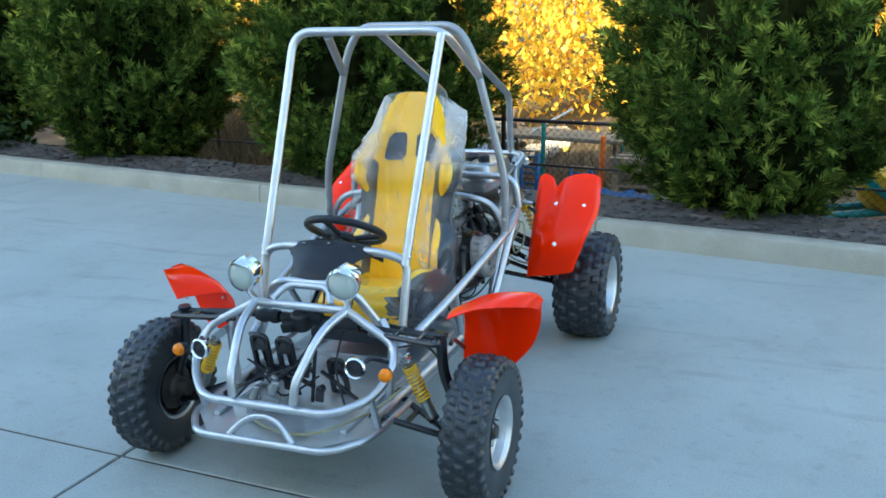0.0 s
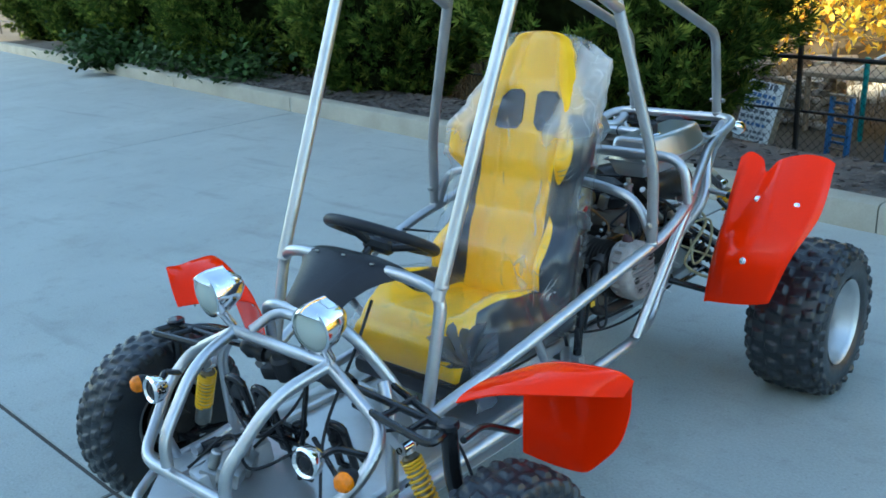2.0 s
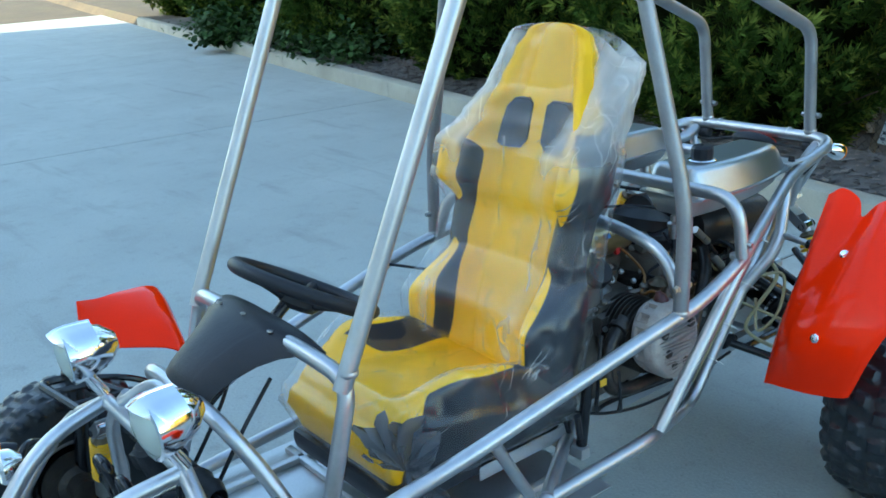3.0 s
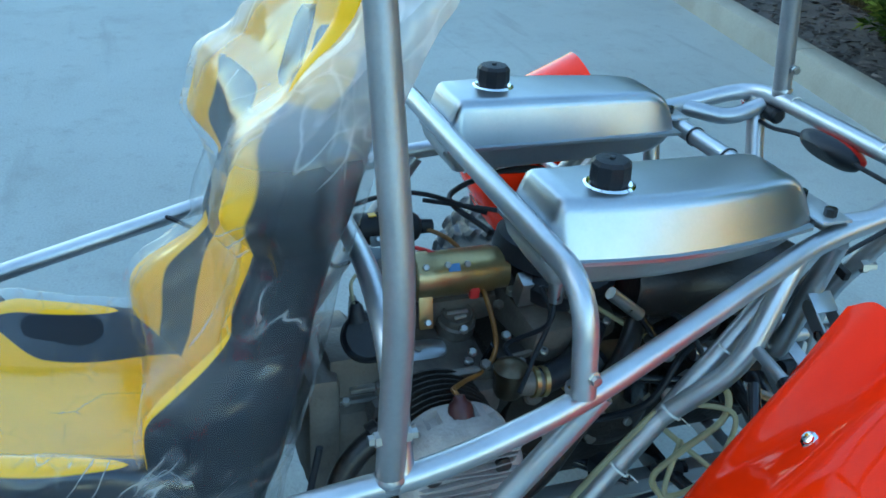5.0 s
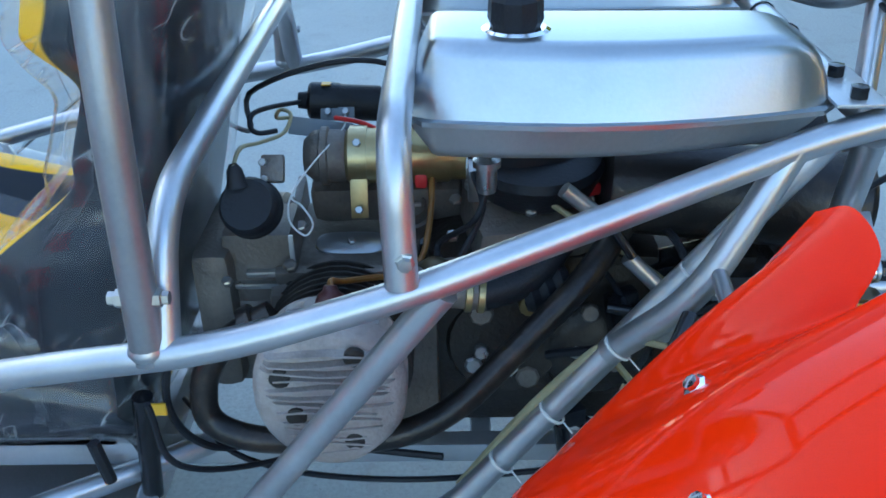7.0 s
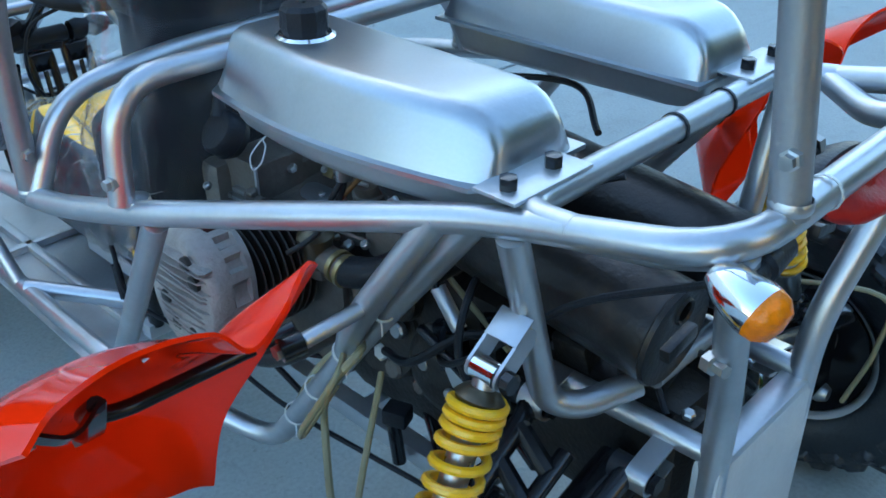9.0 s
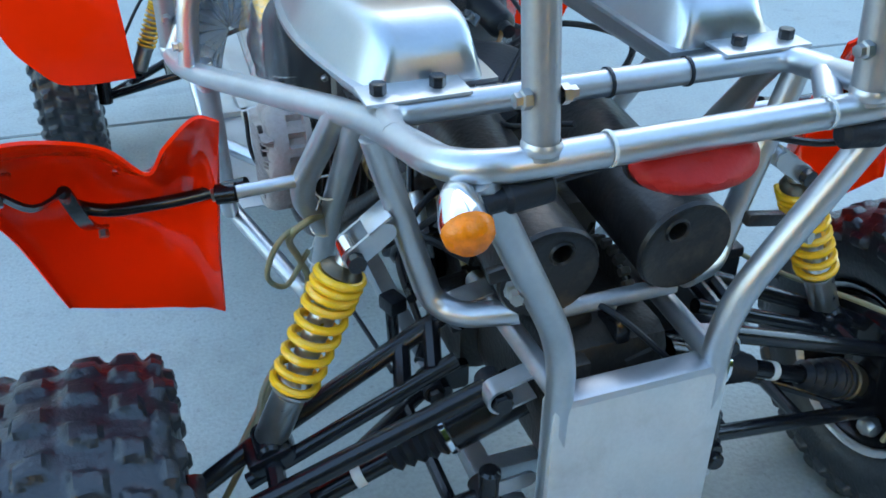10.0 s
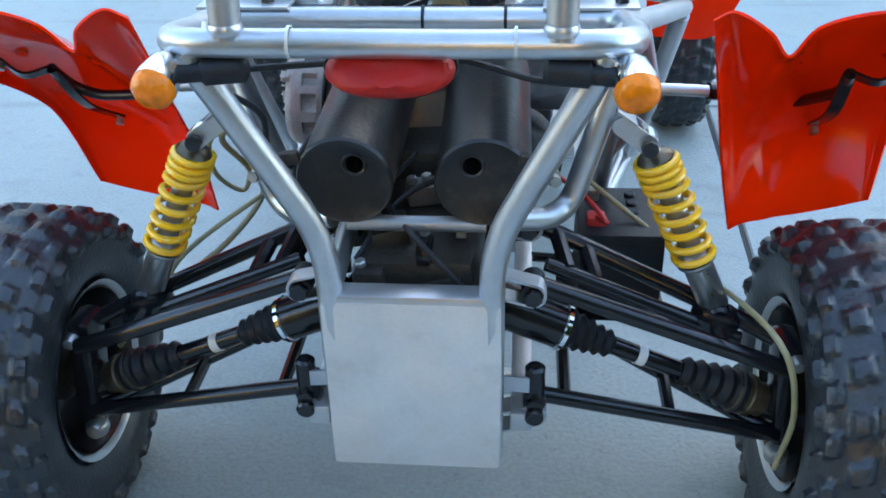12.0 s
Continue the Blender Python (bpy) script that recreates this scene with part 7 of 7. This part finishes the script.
# starter motor
SY, SZ, SX = 0.018, 0.668, 0.006
st = part("starter_motor", turned([(0, 0), (0.032, 0.0), (0.036, 0.004), (0.036, 0.128), (0.033, 0.132), (0.033, 0.15), (0, 0.152)], (SX, 1.115 + SY, SZ), (0, 1, 0), 28), BRASS, eng, "yellow-zinc cylindrical starter motor")
part("nose", turned([(0, 0), (0.022, 0), (0.026, 0.004), (0.033, 0.012), (0.034, 0.02), (0.038, 0.022), (0.038, 0.03), (0.034, 0.032), (0.034, 0.05), (0.03, 0.055)], (SX, 1.062 + SY, SZ), (0, 1, 0), 24), CAST, st)
part("strap", turned([(0.0362, 0.0), (0.0385, 0.0), (0.0385, 0.022), (0.0362, 0.022)], (SX, 1.12 + SY, SZ), (0, 1, 0), 28), BRASS, st)
part("strap_foot", block((0.004, 0.022, 0.06), (SX + 0.036, 1.131 + SY, SZ - 0.04), turn(0, -12, 0), 0.0015), BRASS, st)
for p in ((SX + 0.046, 1.131 + SY, SZ - 0.056), (SX + 0.026, 1.131 + SY, SZ + 0.028), (SX + 0.024, 1.165 + SY, SZ + 0.027), (SX + 0.026, 1.195 + SY, SZ + 0.026)):
    part("bolt", turned(drum(0.0055, 0.006, 0.001), p, (1, 0, 0.6), 6), ZINC, st, smooth=20)
part("terminal_boot", block((0.012, 0.016, 0.022), loc(0.034, 1.233, 0.652), None, 0.005), RED_LEAD, st, "red rubber terminal boot")
part("starter_lead", cable([loc(0.036, 1.236, 0.66), loc(0.03, 1.235, 0.68), loc(0.02, 1.21, 0.697), loc(-0.01, 1.16, 0.712), loc(-0.03, 1.12, 0.713)], 0.0032), RED_LEAD, eng)
coil = part("ignition_coil", turned([(0, 0), (0.011, 0), (0.0125, 0.012), (0.022, 0.014), (0.026, 0.018), (0.026, 0.055), (0.0245, 0.057), (0.0245, 0.108), (0.02, 0.115), (0.012, 0.12), (0.011, 0.14), (0, 0.14)], loc(-0.1, 1.062, 0.712), (0, 1, -0.06), 20), BLACK_PLASTIC, eng, "black cylindrical ignition coil")
part("clamp", block((0.003, 0.045, 0.018), loc(-0.072, 1.118, 0.702), turn(0, -30, 0), 0.001), SIGN_GREY, coil)
part("bracket", block((0.003, 0.082, 0.024), loc(-0.032, 1.1, 0.697), turn(-8, -38, 0), 0.001), SIGN_GREY, coil, "folded grey coil bracket")
for y in (1.106, 1.13):
    part("bolt", turned(drum(0.005, 0.008, 0.001), loc(-0.068, y, 0.706), (1, 0, 0.6), 6), ZINC, coil, smooth=20)
part("coil_lead", cable([loc(-0.09, 1.066, 0.713), loc(-0.05, 1.036, 0.722), loc(-0.02, 1.015, 0.724), loc(0.0, 1.014, 0.714), loc(0.0, 1.024, 0.705), loc(-0.01, 1.046, 0.704)], 0.0035), BLACK_PLASTIC, eng)
part("coil_lead", cable([loc(-0.04, 1.057, 0.71), loc(-0.03, 1.043, 0.714), loc(-0.025, 1.05, 0.727), loc(-0.01, 1.066, 0.726), loc(0.02, 1.06, 0.713), loc(0.06, 1.036, 0.717), loc(0.1, 1.022, 0.727), loc(0.135, 1.018, 0.715)], 0.0026), HOSE, eng)
part("pulse_sensor", turned([(0, 0.02), (0.03, 0.02), (0.0345, 0.014), (0.0345, 0.0), (0.0365, -0.006), (0.03, -0.02)], loc(0.14, 1.036, 0.668), (0.75, -0.1, 0.6), 28), BLACK_PLASTIC, eng, "round black rubber cover")
part("sensor_boot", turned([(0.005, 0), (0.009, 0.006), (0.011, 0.02), (0.014, 0.026)], loc(0.135, 1.02, 0.722), (0.1, 0.1, -1), 12), BLACK_PLASTIC, eng)
part("sensor_bracket", block((0.012, 0.028, 0.034), loc(0.1, 1.058, 0.7), turn(0, -35, 0), 0.004), CAST, eng)
for z in (0.69, 0.712):
    part("case_bolt", turned(drum(0.005, 0.012, 0.001), loc(0.108, 1.05, z), (1, 0, 0.5), 6), ZINC, eng, smooth=20)
part("wire_loop", cable([loc(*p) for p in ((-0.06, 1.13, 0.705), (0.0, 1.132, 0.708), (0.06, 1.097, 0.685), (0.1, 1.077, 0.664), (0.11, 1.09, 0.655), (0.13, 1.105, 0.641), (0.14, 1.096, 0.63), (0.13, 1.078, 0.642), (0.11, 1.074, 0.656), (0.1, 1.077, 0.664))], 0.0012, 44, 6), WHITE_TIE, eng)
part("sticker", block((0.002, 0.018, 0.012), (SX + 0.0275, 1.175 + SY, SZ + 0.0235), turn(0, -42, 0), 0), SIGN_BLUE, st, "small blue maker's sticker", smooth=0)
part("sticker", block((0.012, 0.012, 0.0015), loc(-0.094, 1.103, 0.737), None, 0), YELLOW_PAINT, coil, "small yellow sticker", smooth=0)
# carburettor and intake
carb = part("carburettor", turned([(0, 0), (0.02, 0), (0.022, 0.006), (0.022, 0.04), (0.026, 0.042), (0.026, 0.048), (0.02, 0.052), (0.012, 0.06), (0, 0.062)], (0.15, 1.245, 0.535), (0.1, 0, 1), 18), CUP, eng, "small brass-coloured carburettor")
part("throat", turned(drum(0.02, 0.06, 0.004), (0.15, 1.25, 0.55), (0, 1, -0.1), 16), CAST, carb)
for d in (0.03, 0.045):
    part("clamp_ring", turned([(0.021, 0), (0.024, 0.001), (0.024, 0.008), (0.021, 0.009)], (0.15, 1.25 + d, 0.55 - d * 0.1), (0, 1, -0.1), 16), BRASS, carb)
part("intake_hose", tube([(0.15, 1.3, 0.545), (0.14, 1.36, 0.56), (0.1, 1.4, 0.6)], 0.022, 0.05, 14), BLACK_PLASTIC, eng)
part("air_cleaner", turned([(0, 0.0), (0.05, 0.0), (0.075, 0.02), (0.085, 0.05), (0.08, 0.06), (0.03, 0.075), (0, 0.078)], (0.03, 1.37, 0.62), (0.1, 0, 1), 28), BLACK_PLASTIC, eng, "black round air cleaner")
part("fuel_valve", turned([(0, 0), (0.01, 0), (0.012, 0.01), (0.012, 0.03), (0.016, 0.032), (0.016, 0.04), (0.008, 0.045), (0.008, 0.06), (0, 0.06)], loc(0.149, 1.313, 0.69), (0, 0, 1), 12), ZINC, eng)
part("fuel_hose", cable([loc(0.149, 1.313, 0.69), (0.16, 1.29, 0.65), (0.12, 1.25, 0.6), (0.15, 1.25, 0.59)], 0.004), BLACK_PLASTIC, eng)
# castings on top of the case
part("starter_cradle", block((0.06, 0.2, 0.06), (-0.022, 1.18, 0.6), turn(0, 14, 0), 0.018), CAST, eng)
part("case_flange", block((0.014, 0.2, 0.05), (0.122, 1.15, 0.548), turn(0, 18, 0), 0.005), CAST, eng)
part("case_flange", block((0.2, 0.012, 0.06), (0.03, 1.062, 0.56), turn(0, 12, 0), 0.004), CAST, eng)
part("breather_seat", block((0.055, 0.115, 0.03), loc(0.045, 1.14, 0.548), turn(0, 24, 0), 0.008), CAST, eng)
part("dip_stick", tube([(0.1, 1.225, 0.56), (0.115, 1.232, 0.6)], 0.006, 0, 8), BLACK_PAINT, eng)
for x, y, z, r in ((0.128, 1.07, 0.572, 0.009), (0.128, 1.215, 0.572, 0.009), (0.11, 1.2, 0.585, 0.007), (0.055, 1.075, 0.588, 0.008), (0.07, 1.2, 0.6, 0.007), (0.03, 1.27, 0.61, 0.009), (0.08, 1.265, 0.585, 0.008), (0.12, 1.275, 0.56, 0.008), (0.16, 1.04, 0.52, 0.007), (0.16, 1.0, 0.57, 0.007)):
    part("case_bolt", turned(drum(r, 0.01, 0.002), (x, y, z), (0.5, 0, 1), 6), ZINC if r < 0.009 else CAST, eng, smooth=20)
part("case_rib", block((0.006, 0.12, 0.03), (0.1, 1.3, 0.56), turn(0, 25, 10), 0.002), CAST, eng)
# castings, linkages and fittings behind the cylinder
part("rear_case", block((0.16, 0.16, 0.16), (0.02, 1.36, 0.55), turn(0, 12, 8), 0.03), CAST, eng)
part("clutch_cover", turned([(0, 0.03), (0.05, 0.026), (0.07, 0.012), (0.078, 0.0), (0.078, -0.05)], (0.1, 1.45, 0.44), (1, 0.1, 0.15), 26), CAST_DARK, eng)
part("intake_boot", turned([(0.02, 0), (0.026, 0.01), (0.021, 0.02), (0.026, 0.03), (0.021, 0.04), (0.026, 0.05), (0.02, 0.06)], (0.14, 1.35, 0.535), (-0.15, 1, 0.3), 16), BLACK_PLASTIC, eng)
for p, ax, r, h, m in (((0.125, 1.395, 0.53), (1, 0, 0.3), 0.026, 0.02, CAST_DARK), ((0.135, 1.4, 0.535), (1, 0, 0.3), 0.009, 0.016, ZINC), ((0.118, 1.36, 0.51), (1, 0, 0.3), 0.014, 0.012, BRASS), ((0.122, 1.435, 0.5), (1, 0, 0.3), 0.012, 0.014, CAST),
                       ((0.118, 1.3, 0.44), (1, 0, 0.2), 0.01, 0.014, ZINC), ((0.118, 1.41, 0.395), (1, 0, 0.2), 0.012, 0.012, CAST), ((0.125, 1.47, 0.42), (1, 0, 0.2), 0.008, 0.012, ZINC), ((0.12, 1.5, 0.46), (1, 0, 0.2), 0.008, 0.012, ZINC),
                       ((0.1, 1.36, 0.63), (0.6, 0, 1), 0.008, 0.01, ZINC), ((0.1, 1.42, 0.6), (0.6, 0, 1), 0.008, 0.01, ZINC), ((0.12, 1.31, 0.575), (0.6, 0, 1), 0.007, 0.01, ZINC), ((0.03, 1.29, 0.63), (0.2, 0, 1), 0.009, 0.012, ZINC)):
    part("case_bolt", turned(drum(r, h, 0.002), p, ax, 8 if r < 0.013 else 18), m, eng, smooth=25)
for a, b, r, m in (((0.15, 1.392, 0.685), (0.15, 1.447, 0.639), 0.01, ZINC), ((0.15, 1.447, 0.639), (0.16, 1.475, 0.6), 0.006, BLACK_PAINT), ((0.15, 1.47, 0.595), (0.155, 1.51, 0.555), 0.01, STEEL), ((0.1, 1.47, 0.63), (0.05, 1.56, 0.6), 0.008, STEEL),
                   ((0.16, 1.45, 0.53), (0.2, 1.6, 0.52), 0.007, BLACK_PAINT), ((0.14, 1.5, 0.5), (0.19, 1.66, 0.46), 0.009, BLACK_PAINT), ((0.1, 1.4, 0.33), (0.15, 1.48, 0.31), 0.01, BLACK_PAINT), ((0.17, 1.4, 0.36), (0.17, 1.41, 0.29), 0.01, BLACK_PAINT)):
    part("linkage_rod", tube([a, b], r, 0, 10), m, kart)
for p, size, rot, m in (((0.13, 1.475, 0.5), (0.02, 0.04, 0.07), (10, 0, 20), BLACK_PAINT), ((0.16, 1.53, 0.5), (0.012, 0.06, 0.03), (25, 0, 10), SHEET), ((0.12, 1.56, 0.47), (0.05, 0.05, 0.06), (0, 10, 0), CAST_DARK), ((0.17, 1.41, 0.375), (0.03, 0.035, 0.025), (0, 0, 20), BLACK_PLASTIC),
                        ((0.09, 1.55, 0.55), (0.05, 0.09, 0.03), (15, 0, 0), BLACK_PAINT), ((0.06, 1.3, 0.655), (0.03, 0.03, 0.05), (0, 20, 0), ZINC), ((0.07, 1.43, 0.645), (0.012, 0.035, 0.016), (0, 0, 25), RED_LEAD), ((0.075, 1.4, 0.64), (0.008, 0.03, 0.014), (0, 0, 25), WHITE_TIE)):
    part("linkage_bracket", block(size, p, turn(*rot), 0.004), m, kart)
for pts, m, r in (([(0.13, 1.29, 0.7), (0.15, 1.3, 0.66), (0.17, 1.27, 0.6), (0.2, 1.24, 0.57)], BLACK_PLASTIC, 0.004), ([(0.16, 1.38, 0.46), (0.19, 1.46, 0.5), (0.16, 1.53, 0.56), (0.12, 1.6, 0.56)], BLACK_PLASTIC, 0.006),
                  ([(0.05, 1.48, 0.58), (0.14, 1.52, 0.62), (0.2, 1.55, 0.56), (0.19, 1.6, 0.48)], BLACK_PLASTIC, 0.005), ([(0.1, 1.36, 0.66), (0.12, 1.45, 0.6), (0.11, 1.55, 0.52)], HOSE, 0.004),
                  ([(-0.12, 1.5, 0.72), (-0.2, 1.4, 0.74), (-0.16, 1.25, 0.72), (-0.05, 1.28, 0.7)], BLACK_PLASTIC, 0.005), ([(0.23, 0.95, 0.56), (0.24, 0.93, 0.45), (0.21, 0.96, 0.36), (0.17, 1.05, 0.33), (0.2, 1.25, 0.33)], BLACK_PLASTIC, 0.005)):
    part("cable", cable(pts, r), m, kart)
part("yellow_plate", block((0.004, 0.02, 0.016), (0.26, 0.925, 0.46), None, 0.001), YELLOW_PAINT, kart)
part("seat_pan_edge", tube([(0.2, 0.6, 0.375), (0.2, 0.86, 0.375), (0.2, 0.875, 0.33)], 0.006, 0.02, 8), BLACK_PLASTIC, kart)
part("seat_pan_plate", block((0.004, 0.26, 0.05), (0.198, 0.735, 0.347), None, 0.001), SHEET, kart)
for i in range(26):
    a = 2 * math.pi * i / 26
    part("sprocket_tooth", block((0.014, 0.012, 0.01), (-0.055, 1.64 + 0.07 * math.cos(a), 0.5 + 0.07 * math.sin(a)), turn(math.degrees(a), 0, 0), 0.002), CAST, eng, smooth=0)
part("sprocket", turned([(0, 0.004), (0.066, 0.004), (0.068, 0), (0.066, -0.004), (0, -0.004)], (-0.055, 1.64, 0.5), (1, 0, 0), 30), CAST_DARK, eng)
for p, size, rot, m in (((0.04, 1.7, 0.535), (0.05, 0.06, 0.03), (0, 10, 10), CAST_DARK), ((-0.01, 1.74, 0.53), (0.02, 0.05, 0.03), (10, 0, 0), BLACK_PAINT), ((0.07, 1.62, 0.54), (0.03, 0.05, 0.05), (0, 20, 0), CAST_DARK), ((0.0, 1.6, 0.545), (0.06, 0.04, 0.03), (0, 0, 15), CAST),
                        ((0.06, 1.77, 0.5), (0.04, 0.03, 0.04), (0, 0, 0), CAST_DARK), ((-0.04, 1.76, 0.48), (0.05, 0.03, 0.05), (0, 12, 0), CAST_DARK)):
    part("gear_bracket", block(size, p, turn(*rot), 0.006), m, eng)
for p in ((0.03, 1.72, 0.552), (0.06, 1.69, 0.552), (-0.01, 1.73, 0.548), (0.0, 1.6, 0.562), (0.02, 1.61, 0.562), (0.07, 1.77, 0.522)):
    part("case_bolt", turned(drum(0.008, 0.01, 0.002), p, (0.1, 0.2, 1), 6), ZINC, eng, smooth=20)
for pts in ([(-0.07, 1.78, 0.49), (0.0, 1.76, 0.56), (0.05, 1.66, 0.57), (0.02, 1.55, 0.58)], [(0.08, 1.75, 0.52), (0.03, 1.68, 0.57), (-0.05, 1.6, 0.58)]):
    part("cable", cable(pts, 0.004), BLACK_PLASTIC, eng)
part("cooling_fan", turned([(0, 0.02), (0.05, 0.02), (0.085, 0.0), (0.085, -0.03)], (0.0, 1.36, 0.7), (0, 0.25, 1), 28), BLACK_PLASTIC, eng)
# exhaust pipe
part("exhaust_pipe", tube([loc(0.205, 1.06, 0.562), loc(0.215, 1.005, 0.535), loc(0.225, 0.972, 0.49), loc(0.235, 0.968, 0.425), loc(0.245, 1.02, 0.405), loc(0.25, 1.15, 0.402), loc(0.245, 1.225, 0.415), loc(0.235, 1.28, 0.445), (0.17, 1.42, 0.575), (0.09, 1.49, 0.64)], 0.0165, 0.04, 14), EXHAUST, kart, "black bent exhaust header pipe")
part("exhaust_collar", turned([(0.018, 0), (0.024, 0.002), (0.024, 0.016), (0.018, 0.018)], loc(0.208, 1.042, 0.553), (0.15, -0.9, -0.42), 16), EXHAUST, kart)
part("exhaust_pipe", tube([(-0.15, 1.2, 0.42), (-0.17, 1.38, 0.55), (-0.09, 1.49, 0.64)], 0.0165, 0.05, 14), EXHAUST, kart)
# battery and loose leads
bat = part("battery", block((0.13, 0.16, 0.12), (-0.29, 1.46, 0.37), None, 0.008), BLACK_PLASTIC, kart, "black battery with red terminal lead")
part("lid", block((0.134, 0.164, 0.018), (-0.29, 1.46, 0.437), None, 0.005), BLACK_PLASTIC, bat)
for y in (1.41, 1.44, 1.47):
    part("vent_cap", turned(drum(0.009, 0.006, 0.002), (-0.31, y, 0.446), (0, 0, 1), 12), BLACK_PLASTIC, bat)
part("terminal", block((0.02, 0.02, 0.02), (-0.25, 1.42, 0.455), None, 0.004), ZINC, bat)
part("terminal", block((0.03, 0.03, 0.03), (-0.25, 1.5, 0.445), None, 0.006), RED_LEAD, bat)
part("battery_shelf", block((0.17, 0.2, 0.006), (-0.28, 1.46, 0.307), None, 0.002), BLACK_PAINT, kart)
part("battery_stay", tube([(-0.25, 1.38, 0.305), (-0.14, 1.36, 0.3)], 0.009, 0, 8), BLACK_PAINT, kart)
part("battery_lead", cable([(-0.25, 1.5, 0.455), (-0.26, 1.56, 0.48), (-0.22, 1.5, 0.5), (-0.15, 1.4, 0.5)], 0.004), RED_LEAD, kart)
for pts in ([(-0.4, 0.8, 0.62), (-0.25, 0.95, 0.6), (-0.1, 1.0, 0.72), (-0.1, 1.15, 0.76), (-0.12, 1.3, 0.7)], [(0.1, 0.9, 0.35), (0.2, 1.0, 0.33), (0.22, 1.2, 0.31), (0.2, 1.5, 0.32)],
            [(0.3, 0.93, 0.5), (0.29, 0.95, 0.4), (0.2, 1.05, 0.33), (0.1, 1.2, 0.32)], [(0.1, 1.45, 0.55), (0.18, 1.5, 0.52), (0.22, 1.6, 0.6), (0.2, 1.7, 0.7), (0.22, 1.85, 0.8)],
            [(-0.15, 1.2, 0.72), (-0.05, 1.35, 0.72), (0.05, 1.5, 0.7), (0.0, 1.62, 0.74)]):
    part("cable", cable(pts, 0.004), BLACK_PLASTIC, kart)
part("brake_hose", cable([(0.25, 1.27, 0.33), (0.262, 1.36, 0.47), (0.268, 1.44, 0.56), (0.3, 1.5, 0.6), (0.33, 1.49, 0.57), (0.31, 1.44, 0.5), (0.3, 1.42, 0.44), (0.36, 1.5, 0.38), (0.45, 1.64, 0.36)], 0.005, 50), HOSE, kart)
part("brake_hose", cable([(0.28, 1.45, 0.57), (0.34, 1.5, 0.58), (0.36, 1.46, 0.5), (0.33, 1.42, 0.45), (0.3, 1.45, 0.52)], 0.004, 40), HOSE, kart)
d = Vector((0.02, 0.35, 0.48)).normalized()
for k in (0.2, 0.36, 0.55, 0.75):
    p = Vector((0.265, 1.25, 0.288)).lerp(Vector((0.285, 1.6, 0.768)), k)
    part("zip_tie", turned([(0.0156, -0.0016), (0.0174, -0.0016), (0.0174, 0.0016), (0.0156, 0.0016)], p, d, 14), WHITE_TIE, kart)
    part("zip_tail", tube([p + Vector((0.012, 0.012, -0.006)), p + Vector((0.02, 0.022, -0.016))], 0.001, 0, 5), WHITE_TIE, kart)
# small bracket under the seat
part("seat_bracket", tube([(0.23, 0.885, 0.3), (0.235, 0.9, 0.46)], 0.013, 0, 10), BLACK_PAINT, kart)
part("lever", tube([(0.26, 0.84, 0.41), (0.26, 0.85, 0.35)], 0.008, 0, 8), BLACK_PLASTIC, kart)
